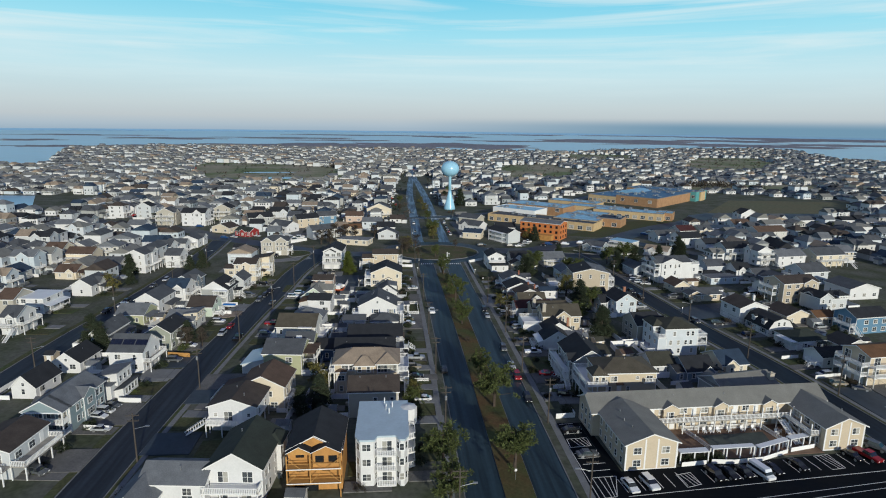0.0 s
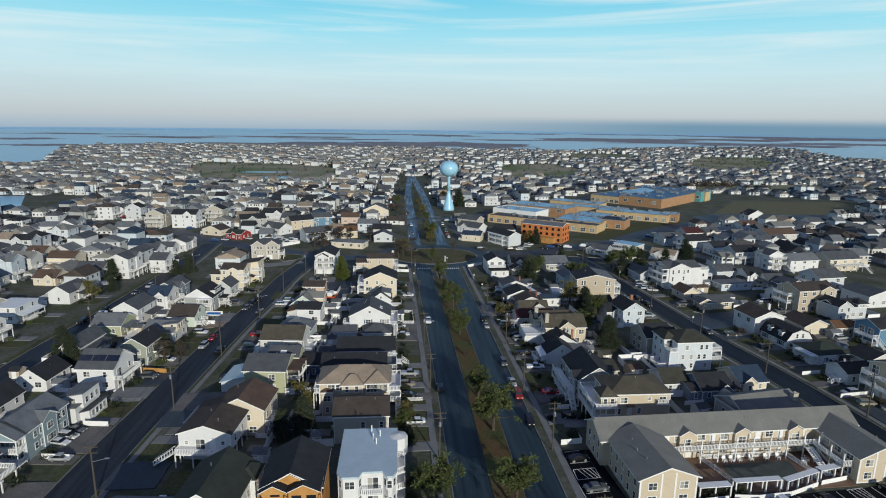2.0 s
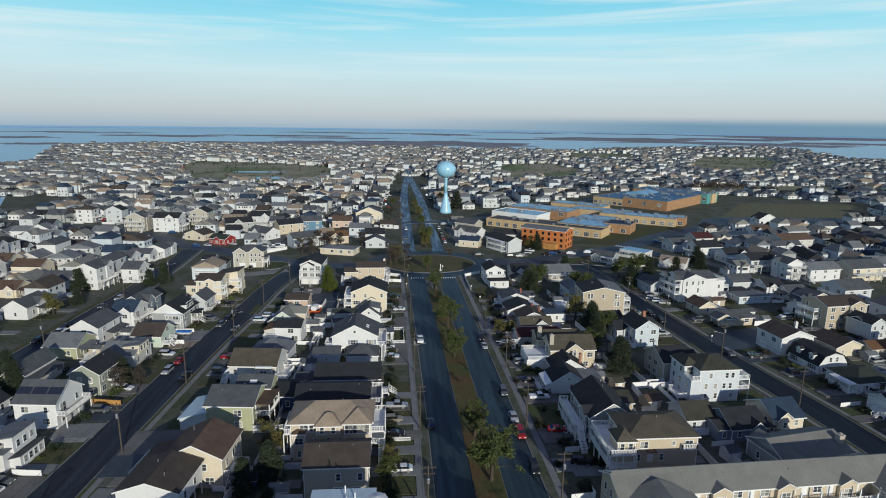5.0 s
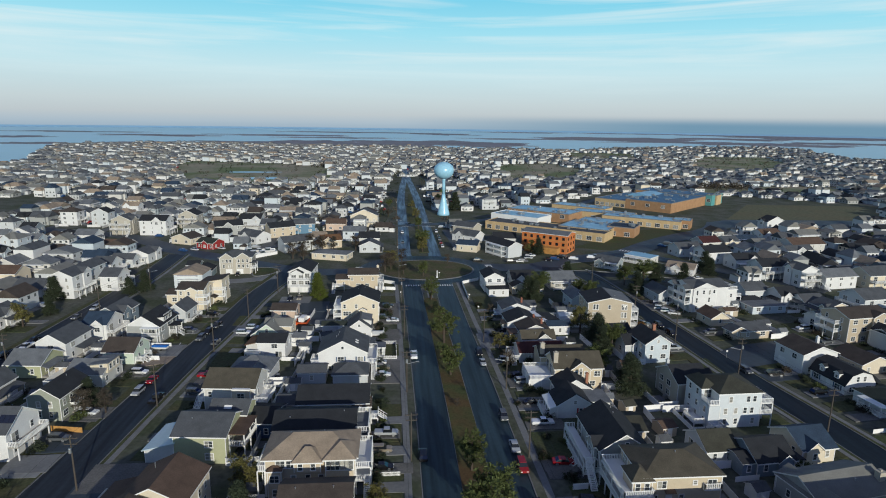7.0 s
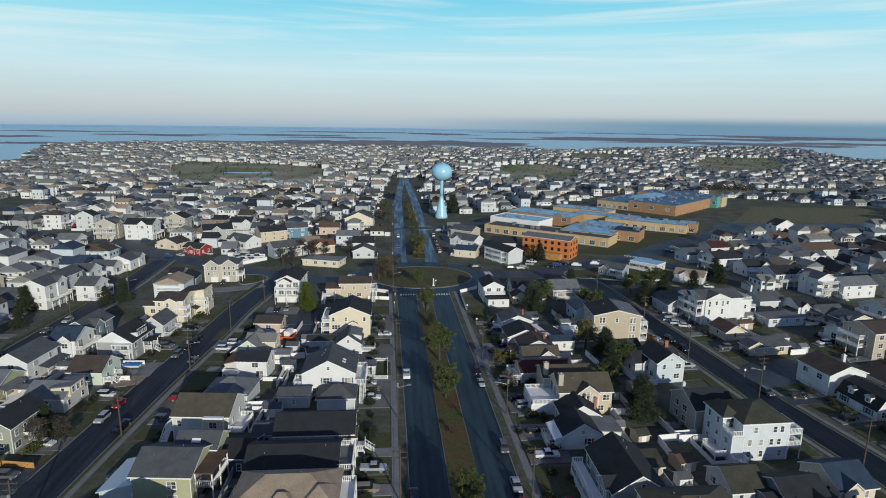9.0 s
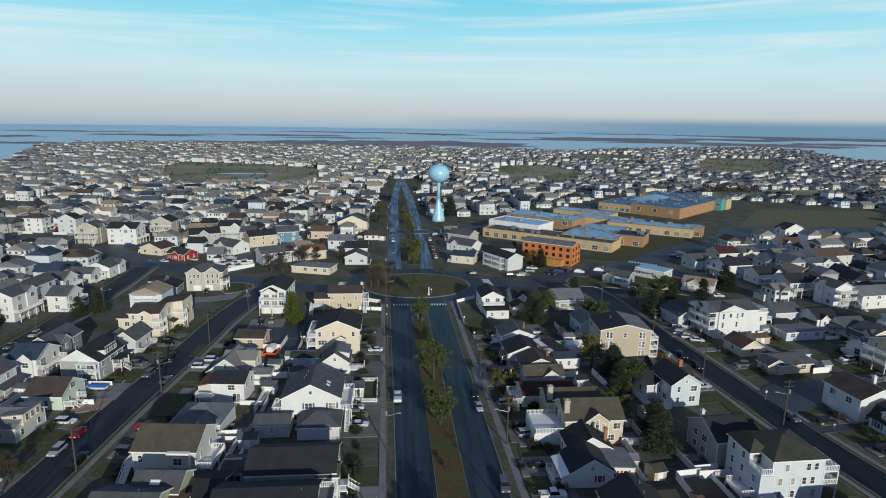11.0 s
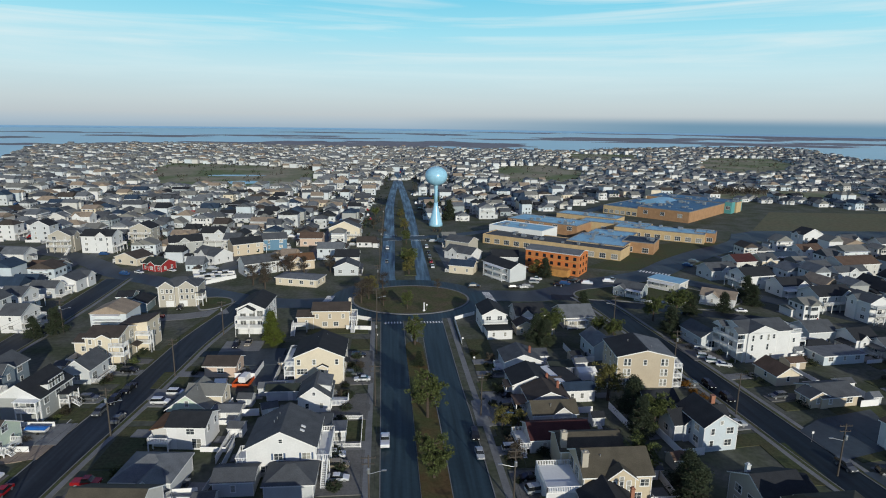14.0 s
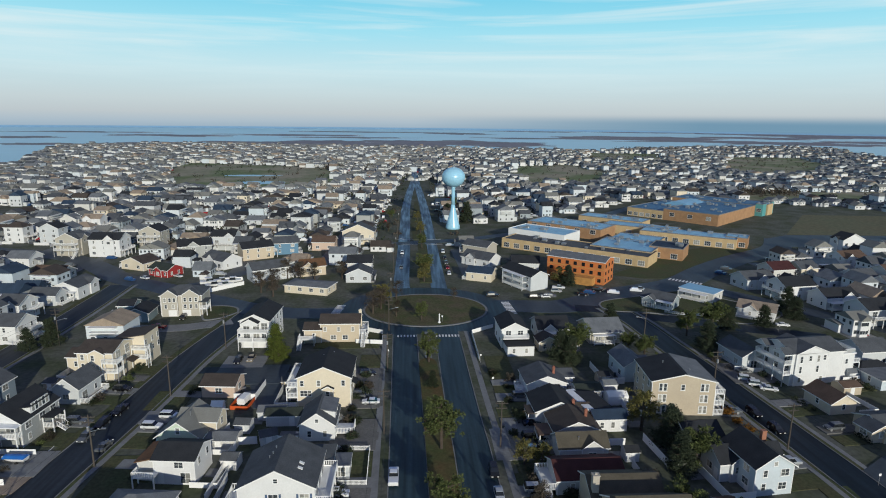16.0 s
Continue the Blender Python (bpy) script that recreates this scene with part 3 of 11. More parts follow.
def house(x, y, w, d, floors=2, roof="gy", wall="white", top="grey", rot=0.0, rise=None, h=None, feats="", detail=2, label="", name="house"):
    """A timber house at (x, y): w across, d deep, turned by rot degrees. feats, by letters: S E W decks by the side, a digit after it the storey;
    p a porch roof in front, g garage doors, c chimney, D dormer, v solar panels, k skylights."""
    rng = random.Random(HOUSE_COUNT[0])
    HOUSE_COUNT[0] += 1
    h = h or 0.4 + 2.65 * floors
    rise = (1.0 + 0.16 * (w if roof == "gy" else d if roof == "gx" else min(w, d))) if rise is None else rise
    kinds = {"gy": "gabled", "gx": "gabled", "hip": "hipped", "flat": "flat"}
    text = label or f"{['one','two','three','four'][max(1, min(int(floors), 4)) - 1]}-storey {COLOUR_WORDS.get(wall, wall)} clad house with a {top} {kinds[roof]} roof"
    ob = root(name, pose(x, y, 0, 0, 0, rot), text, "house", "houses of the town")
    part("wall", wall_bm(roof, w, d, h, rise), WALLS[wall], ob)
    roof_part(roof, w, d, rise, top, ob, h)
    # windows storey by storey
    sides = {"S": w, "E": d, "W": d} if detail > 1 else {"S": w, "E": d} if x < 0 else {"S": w, "W": d}
    base = h - 2.65 * floors
    for side, length in sides.items():
        n = max(1, int(length / (3.2 if detail > 1 else 4.2)))
        for f in range(max(1, int(floors + 0.3))):
            z = base + 2.65 * f
            opened = side + str(f + 1) in feats
            for i in range(n):
                u = -length / 2 + length * (i + 0.5) / n + rng.uniform(-0.2, 0.2)
                if f == 0 and side == "S" and "g" in feats:
                    if i < 2:
                        place("garage_door", GARAGE, ob, on_face(side, w, d, -length / 4 + i * min(3.4, length / 2), base * 0.3))
                    continue
                kind = "l" if opened and i % 2 == 0 else rng.choice("ssdd" if length / n > 2.6 else "s")
                add_window(ob, side, w, d, u, z + (0.1 if kind == "l" else 0.8), kind, detail > 1)
        if side == "S" and roof == "gy" and rise > 1.8 and detail > 1:
            add_window(ob, "S", w, d, 0, h + 0.25, "t")
    if "g" not in feats and detail > 1:
        place("door", DOOR, ob, on_face("E" if x < 0 else "W", w, d, 0.3 * d * rng.choice((-1, 1)), base * 0.4))
    for i, ch in enumerate(feats):
        if ch in "SEW" and i + 1 < len(feats) and feats[i + 1].isdigit():
            f = int(feats[i + 1])
            length = sides.get(ch, d)
            deck(ob, ch, w, d, base + 2.65 * (f - 1), -length / 2 + 0.1, length / 2 - 0.1, 2.3 if ch == "S" else 2.0, stairs=(f == 2 and ch == "S" and "g" not in feats))
    # white corner boards and a plain band under the eaves
    if detail > 1:
        bm = bmesh.new()
        for sx in (-1, 1):
            for sy in (-1, 1):
                box(bm, *sorted((sx * (w / 2 - 0.12), sx * (w / 2 + 0.03))), *sorted((sy * (d / 2 - 0.12), sy * (d / 2 + 0.03))), 0, h - 0.2)
        tagged(part("corner_board", bm, TRIM, ob), kind="stuff")
    street_side = "E" if (x < 0) == (abs(x) < 45 or abs(x) > 76) else "W"
    decked = any(c in "SEW" for c in feats)
    pick = rng.random()
    if "n" not in feats and not decked and floors >= 1.8 and roof != "flat" and rng.random() < 0.6:
        decked = True
        deck(ob, street_side, w, d, base + 2.65, -d / 2 + 0.1, d / 2 - rng.choice((0.1, d * 0.4)), 1.9, stairs=rng.random() < 0.5)
    if "n" not in feats and not decked and pick < 0.6:
        front_porch(ob, street_side, w, d, base, top, rng)
    if "n" not in feats and roof != "flat" and floors >= 1 and rng.random() < 0.45:
        cross_gable(ob, roof, street_side, w, d, h, rise, wall, top, rng, detail)
    if "n" not in feats and detail > 1 and pick > 0.35 and not decked and rng.random() < 0.5:
        rear_wing(ob, street_side, w, d, wall, top, rng)
    ridge = h + rise
    if "c" in feats:
        bm = bmesh.new()
        box(bm, -0.45, 0.45, -0.35, 0.35, h * 0.5, ridge + 0.7)
        box(bm, -0.52, 0.52, -0.42, 0.42, ridge + 0.7, ridge + 0.85)
        part("chimney", bm, WALLS["brick"], ob).location = (w * 0.3, d * 0.2, 0)
    if "D" in feats:
        for u in ((-0.24, 0.24) if max(w, d) > 9 else (0.0,)):
            bm = wall_bm("gy" if roof == "gx" else "gx", *((2.0, 2.4) if roof == "gx" else (2.4, 2.0)), 1.5, 0.7)
            do = part("dormer", bm, WALLS[wall], ob)
            do.location = (u * w, -d * 0.26, h + rise * 0.1) if roof == "gx" else (w * 0.26 * (1 if x < 0 else -1), u * d, h + rise * 0.1)
            dr = part("dormer_roof", roof_bm("gy" if roof == "gx" else "gx", *((2.0, 2.4) if roof == "gx" else (2.4, 2.0)), 0.7, 0.2, 0.12), ROOFS[top], do)
            dr.location.z = 1.5
            if roof == "gx":
                add_window(do, "S", 2.0, 2.4, 0, 0.3, "t")
    if "v" in feats or "k" in feats:
        kk = rise / ((w if roof == "gy" else d) / 2)
        slope = math.degrees(math.atan(kk))
        e = -1 if "v" in feats else 1
        for i in range(3 if "v" in feats else 2):
            bm = bmesh.new()
            if "v" in feats:
                for a in range(3):
                    box(bm, a * 1.05 - 1.5, a * 1.05 - 0.5, -0.85, 0.85, 0.05, 0.1)
            else:
                box(bm, -0.6, 0.6, -0.35, 0.35, 0.02, 0.12)
            pn = part("solar_panel" if "v" in feats else "skylight", bm, SOLAR if "v" in feats else TRIM, ob)
            if roof == "gy":
                pn.matrix_basis = pose(e * w * 0.25, (i - 1) * 2.0, h + rise * 0.5 + 0.22, 0, -e * -slope, 0)
            else:
                pn.matrix_basis = pose((i - 1) * 3.4, -d * 0.25, h + rise * 0.5 + 0.22, slope, 0, 0)
    if "p" in feats:
        bm = bmesh.new()
        box(bm, -w / 2 - 0.1, w / 2 + 0.1, -d / 2 - 2.2, -d / 2, base + 2.4, base + 2.6)
        part("porch_roof", bm, ROOFS[top], ob)
        bm = bmesh.new()
        box(bm, -0.08, 0.08, -0.08, 0.08, 0, base + 2.4)
        me = to_mesh("post", bm, TRIM)
        for i in range(4):
            place("post", me, ob, pose(-w / 2 + 0.2 + (w - 0.4) * i / 3, -d / 2 - 2.0, 0))
    # vents and pipes on the roof
    if detail > 1 and roof != "flat":
        for i in range(rng.choice((1, 2, 2))):
            bm = bmesh.new()
            beam(bm, (0, 0, -0.3), (0, 0, 0.55), 0.09, 6)
            part("roof_vent", bm, METAL, ob).location = (rng.uniform(-.25, .25) * w, rng.uniform(-.05, .3) * d, h + rise * 0.55)
    return ob


def annex(ob, x, y, w, d, floors, roof, wall, top, rot, rise=None):
    """A wing of a house, lower or set back, with its own roof and windows, as parts of that house."""
    rng = random.Random(int(x * 13 + y * 7))
    h = 0.4 + 2.65 * floors
    rise = (0.8 + 0.14 * (w if roof == "gy" else d if roof == "gx" else min(w, d))) if rise is None else rise
    m = ob.matrix_basis.inverted() @ pose(x, y, 0, 0, 0, rot)
    wa = part("wall", wall_bm(roof, w, d, h, rise), WALLS[wall], ob)
    wa.matrix_basis = m
    roof_part(roof, w, d, rise, top, ob, h).matrix_basis = m @ pose(0, 0, h)
    for side, length in (("S", w), ("E" if x < 0 else "W", d)):
        n = max(1, int(length / 3.0))
        for f in range(max(1, int(floors))):
            for i in range(n):
                add_window(wa, side, w, d, -length / 2 + length * (i + 0.5) / n, 1.3 + 2.65 * f, rng.choice("sd"), False)


# ---------------------------------------------------------------- houses built body by body
def slab_roof(bm, w, d, rise, fall, over=0.35, th=0.2):
    """A single slope over a w by d body, its low edge towards one side."""
    W, D = w / 2 + over, d / 2 + over
    v = box(bm, -W, W, -D, D, 0, th)
    span = w if fall in "WE" else d
    k = rise / span
    for p in v:
        along = {"W": p.co.x, "E": -p.co.x, "S": p.co.y, "N": -p.co.y}[fall]
        p.co.z += (along + span / 2) * k
    return bm


def slab_wall(w, d, h, rise, fall):
    bm = bmesh.new()
    v = box(bm, -w / 2, w / 2, -d / 2, d / 2, 0, h)
    span = w if fall in "WE" else d
    for p in v[4:]:
        along = {"W": p.co.x, "E": -p.co.x, "S": p.co.y, "N": -p.co.y}[fall]
        p.co.z += (along + span / 2) * rise / span
    return bm


def shutters_bm(w, h):
    bm = bmesh.new()
    for s in (-1, 1):
        box(bm, *sorted((s * (w / 2 + 0.16), s * (w / 2 + 0.52))), -0.055, 0.01, -0.05, h + 0.05)
    return bm


class Villa:
    """A house put together from bodies, decks, windows and stairs, all in the house's own plan: u to the east, v to the north."""

    def __init__(self, x, y, rot, label, name="house"):
        self.ob = root(name, pose(x, y, 0, 0, 0, rot), label, "house", "houses of the town")
        self.x = x
        self.trim = bmesh.new()
        self.bodies = []

    def body(self, u, v, w, d, h, roof, rise, wall, top, z0=0.0, over=0.4):
        m = pose(u, v, z0)
        hh = h - z0
        if roof in ("slW", "slE", "slS", "slN"):
            wa = part("wall", slab_wall(w, d, hh, rise, roof[2]), WALLS[wall], self.ob)
            ro = part("roof", slab_roof(bmesh.new(), w, d, rise, roof[2], over), ROOFS[top], wa)
            ro.location.z = hh + 0.01
        else:
            wa = part("wall", wall_bm(roof, w, d, hh, rise), WALLS[wall], self.ob)
            roof_part(roof, w, d, rise, top, wa, hh, over)
        wa.matrix_basis = m
        if hh > 2.2:
            for sx in (-1, 1):
                for sy in (-1, 1):
                    box(self.trim, *sorted((u + sx * (w / 2 - 0.1), u + sx * (w / 2 + 0.03))), *sorted((v + sy * (d / 2 - 0.1), v + sy * (d / 2 + 0.03))), z0, h - 0.15)
        self.bodies.append((wa, w, d, z0))
        return len(self.bodies) - 1

    def gambrel(self, u, v, w, d, h, wall, top):
        """A body under a double-pitched barn roof, its ridge running north."""
        W, D = w / 2, d / 2
        line = [(-W, h), (-W * 0.66, h + 2.3), (0, h + 3.2), (W * 0.66, h + 2.3), (W, h)]
        bm = bmesh.new()
        ends = [[bm.verts.new((x, y, z)) for x, z in [(-W, 0)] + line + [(W, 0)]] for y in (-D, D)]
        bm.faces.new(ends[0])
        bm.faces.new(ends[1][::-1])
        for i in range(6):
            bm.faces.new((ends[0][i], ends[1][i], ends[1][i + 1], ends[0][i + 1]))
        bmesh.ops.recalc_face_normals(bm, faces=bm.faces)
        wa = part("wall", bm, WALLS[wall], self.ob)
        bm = bmesh.new()
        out = [(-W - 0.35, h - 0.35)] + line[1:4] + [(W + 0.35, h - 0.35)]
        rows = [[bm.verts.new((x, y, z + lift)) for x, z in out] for lift in (0.04, 0.24) for y in (-D - 0.3, D + 0.3)]
        for i in range(4):
            for p, q in ((0, 1), (2, 3), (0, 2), (1, 3)):
                bm.faces.new((rows[p][i], rows[p][i + 1], rows[q][i + 1], rows[q][i]))
        for i in (0, 4):
            bm.faces.new((rows[0][i], rows[1][i], rows[3][i], rows[2][i]))
        bmesh.ops.recalc_face_normals(bm, faces=bm.faces)
        part("roof", bm, ROOFS[top], wa)
        wa.matrix_basis = pose(u, v, 0)
        self.bodies.append((wa, w, d, 0.0))
        return len(self.bodies) - 1

    def win(self, b, side, z, spots, kind="s", near=False, shut=None):
        """Windows on one wall of a body, spots metres from its middle, sills at z above the ground."""
        wa, w, d, z0 = self.bodies[b]
        for u in spots:
            add_window(wa, side, w, d, u, z - z0, kind, near)
            if shut:
                part("shutters", shutters_bm(WIN[kind][3], 1.25), WALLS[shut], wa).matrix_basis = on_face(side, w, d, u, z - z0)

    def door(self, b, side, z, u, mesh=None):
        wa, w, d, z0 = self.bodies[b]
        place("door" if mesh is None else "garage_door", mesh or DOOR, wa, on_face(side, w, d, u, z - z0))

    def deck(self, u0, u1, v0, v1, z, rails="SE", roofed=None, high=2.5, posts=True, mat=None):
        bm = bmesh.new()
        box(bm, u0, u1, v0, v1, z - 0.22, z)
        fl = part("deck", bm, mat or DECK, self.ob)
        e = 0.07
        a, b, c, f = (u0 + e, v0 + e), (u1 - e, v0 + e), (u1 - e, v1 - e), (u0 + e, v1 - e)
        ring = bmesh.new()
        for side, p, q in (("S", a, b), ("E", b, c), ("N", c, f), ("W", f, a)):
            if side in rails:
                one = rail_bm([p, q], z)
                me = bpy.data.meshes.new("side")
                one.to_mesh(me)
                one.free()
                ring.from_mesh(me)
                bpy.data.meshes.remove(me)
        part("railing", ring, TRIM, fl)
        if posts:
            top = z - 0.22 if not roofed else z + high
            spots = set()
            for side, p, q in (("S", a, b), ("E", b, c), ("N", c, f), ("W", f, a)):
                if side in rails:
                    n = max(1, round(math.hypot(q[0] - p[0], q[1] - p[1]) / 3.4))
                    spots |= {(round(p[0] + (q[0] - p[0]) * i / n, 2), round(p[1] + (q[1] - p[1]) * i / n, 2)) for i in range(n + 1)}
            bm = bmesh.new()
            box(bm, -0.1, 0.1, -0.1, 0.1, 0, top)
            me = to_mesh("post", bm, TRIM)
            for s in sorted(spots):
                place("post", me, self.ob, pose(s[0], s[1], 0))
        if roofed:
            bm = bmesh.new()
            box(bm, u0 - 0.25, u1 + 0.25, v0 - 0.25, v1 + 0.1, z + high, z + high + 0.2)
            part("deck_roof", bm, ROOFS[roofed], self.ob)

    def stairs(self, u, v, z, way, wide=1.1):
        """An outside stair that runs down from (u, v) at height z towards S, E, N or W, with handrails."""
        bm = bmesh.new()
        n = max(3, int(z / 0.19))
        for i in range(n):
            zz = z - (i + 1) * z / (n + 1)
            box(bm, -wide / 2, wide / 2, -0.28 * (i + 1), -0.28 * i, zz - 0.06, zz + 0.02)
        for s in (-wide / 2, wide / 2):
            beam(bm, (s, 0, z + 0.95), (s, -0.28 * n, 0.95), 0.06, 4)
            beam(bm, (s, 0, z - 0.12), (s, -0.28 * n, 0.02), 0.11, 4)
            for i in range(0, n, 2):
                zz = z * (1 - i / n)
                box(bm, s - 0.04, s + 0.04, -0.28 * i - 0.04, -0.28 * i + 0.04, zz - 0.05, zz + 0.95)
        part("stairs", bm, TRIM, self.ob).matrix_basis = pose(u, v, 0, 0, 0, FACE[way])

    def chimney(self, u, v, z0, z1, wall="tan", w=0.9):
        bm = bmesh.new()
        box(bm, -w / 2, w / 2, -w * 0.42, w * 0.42, z0, z1)
        box(bm, -w / 2 - 0.08, w / 2 + 0.08, -w * 0.42 - 0.08, w * 0.42 + 0.08, z1, z1 + 0.18)
        box(bm, -0.2, 0.2, -0.2, 0.2, z1 + 0.18, z1 + 0.45)
        part("chimney", bm, WALLS[wall], self.ob).location = (u, v, 0)

    def vents(self, *spots):
        for u, v, z in spots:
            bm = bmesh.new()
            beam(bm, (0, 0, -0.4), (0, 0, 0.5), 0.08, 6)
            beam(bm, (0, 0, 0.5), (0, 0, 0.58), 0.13, 6)
            part("roof_vent", bm, METAL, self.ob).location = (u, v, z)

    def awning(self, u, v, z, w, deep, way, top="dark"):
        """A small sloping roof over a door or window."""
        bm = bmesh.new()
        p = box(bm, -w / 2, w / 2, -deep, 0, 0, 0.1)
        for k in (2, 3, 6, 7):
            p[k].co.z += deep * 0.4
        part("awning", bm, ROOFS[top], self.ob).matrix_basis = pose(u, v, z, 0, 0, FACE[way])

    def panel(self, u, v, z, w, d, tilt_x=0.0, tilt_y=0.0, mat=None, name="skylight"):
        bm = bmesh.new()
        box(bm, -w / 2, w / 2, -d / 2, d / 2, 0.0, 0.12)
        part(name, bm, mat or TRIM, self.ob).matrix_basis = pose(u, v, z, tilt_x, tilt_y, 0)

    def done(self):
        tagged(part("corner_board", self.trim, TRIM, self.ob), kind="stuff")
        return self.ob


# ---------------------------------------------------------------- trees
def tree_meshes(seed, height, spread, leaf, clumps=130, blades=26, shape="pine"):
    """Trunk with limbs, and a crown of many small leaf sprays in uneven clumps."""
    rng = random.Random(seed)
    tr = bmesh.new()
    beam(tr, (0, 0, -0.2), (0.1, 0, height * 0.45), 0.26, 7, 0.19)
    beam(tr, (0.1, 0, height * 0.45), (0.0, 0.1, height * 0.92), 0.19, 7, 0.05)
    cr = bmesh.new()
    limbs = []
    for i in range(24):
        a = i * 2.4 + rng.uniform(-.4, .4)
        f = rng.uniform(0.28, 0.9)
        reach = spread * (1.0 - 0.55 * f) * rng.uniform(0.65, 1.1)
        tip = Vector((math.cos(a) * reach, math.sin(a) * reach, height * f + reach * rng.uniform(0.15, 0.5)))
        beam(tr, (0, 0, height * f), tip, 0.07, 5, 0.02)
        limbs.append(((0, 0, height * f), tip))
    verts, faces = [], []
    for c in range(clumps):
        if shape == "shrub":
            a, q = rng.uniform(0, math.tau), rng.random() ** 0.5
            at = Vector((math.cos(a) * q * spread, math.sin(a) * q * spread, height * rng.uniform(0.12, 1.0) * (1 - 0.35 * q)))
        elif shape == "cone":
            # broad low down, narrowing to an uneven top
            a, f = rng.uniform(0, math.tau), rng.random() ** 1.25
            q = spread * (1 - 0.82 * f) * rng.uniform(0.45, 1.0) * (1 + 0.28 * math.sin(3 * a + 9 * f))
            at = Vector((math.cos(a) * q, math.sin(a) * q, height * (0.1 + 0.98 * f)))
        else:
            a, b = limbs[rng.randrange(len(limbs))]
            at = Vector(a).lerp(b, rng.uniform(0.35, 1.08)) + Vector((rng.gauss(0, .4), rng.gauss(0, .4), rng.gauss(0, .35)))
        size = rng.uniform(0.3, 0.65) * (spread / 3.5) ** 0.5
        if shape == "pine" and leaf != "brown":
            # a tuft: needles that spread out and up from the end of a twig
            for k in range(int(blades * 0.75)):
                e = Vector((rng.gauss(0, 1), rng.gauss(0, 1), rng.gauss(0.35, .6))).normalized()
                p = at + e * size * rng.uniform(0.1, 0.5)
                q = p + e * size * rng.uniform(0.4, 0.9)
                g = e.orthogonal().normalized() * rng.uniform(0.035, 0.065)
                g.rotate(Matrix.Rotation(rng.uniform(0, 6.28), 3, e))
                n = len(verts)
                verts += [p - g * 0.4, p + g * 0.4, q + g, q - g]
                faces.append((n, n + 1, n + 2, n + 3))
            continue
        for k in range(blades):
            p = at + Vector((rng.gauss(0, size * .7), rng.gauss(0, size * .7), rng.gauss(0, size * .42)))
            e = Vector((rng.gauss(0, 1), rng.gauss(0, 1), rng.gauss(0, .7))).normalized() * rng.uniform(0.13, 0.27)
            g = e.orthogonal().normalized() * rng.uniform(0.035, 0.075)
            n = len(verts)
            verts += [p - e, p + g, p + e, p - g]
            faces.append((n, n + 1, n + 2, n + 3))
    me = bpy.data.meshes.new("crown")
    me.from_pydata([tuple(v) for v in verts], [], faces)
    me.materials.append(LEAF[leaf])
    return to_mesh("trunk", tr, BARK), me


TREE_KINDS = {}


def tree(kind, x, y, size=1.0, turn=0.0):
    spec = {"pine": (1, 6.5, 3.6, "pine", 150, 58, "pine", "pine tree with an open olive-green crown", "tree"),
            "pine_b": (2, 7.5, 3.1, "pine", 140, 58, "pine", "tall pine tree with an uneven olive crown", "tree"),
            "yellow": (3, 6.0, 3.0, "yellow", 120, 44, "pine", "tree with a thin yellow-green crown", "tree"),
            "dark": (4, 6.2, 2.7, "dark", 190, 44, "cone", "dense dark evergreen tree", "tree"),
            "bare": (5, 6.0, 2.8, "brown", 80, 22, "pine", "bare brown winter tree with fine twigs", "tree"),
            "bright": (6, 5.6, 2.0, "bright", 150, 44, "cone", "bright green evergreen tree", "tree"),
            "shrub": (7, 1.6, 1.2, "dark", 50, 24, "shrub", "low dark green shrub", "shrub"),
            "goldshrub": (8, 1.8, 1.3, "orange", 50, 24, "shrub", "shrub with golden orange leaves", "shrub")}[kind]
    m = pose(x, y, 0, 0, 0, turn) @ Matrix.Diagonal((size, size, size, 1))
    if kind not in TREE_KINDS:
        tr, cr = tree_meshes(*spec[:7])
        ob = root(spec[8], Matrix(), spec[7], spec[8], "trees and shrubs")
        place("trunk", tr, ob, Matrix())
        place("crown", cr, ob, Matrix())
        TREE_KINDS[kind] = ob
        ob.matrix_basis = m
        return ob
    ob = copy_thing(TREE_KINDS[kind], Matrix())
    ob.matrix_basis = m
    return ob


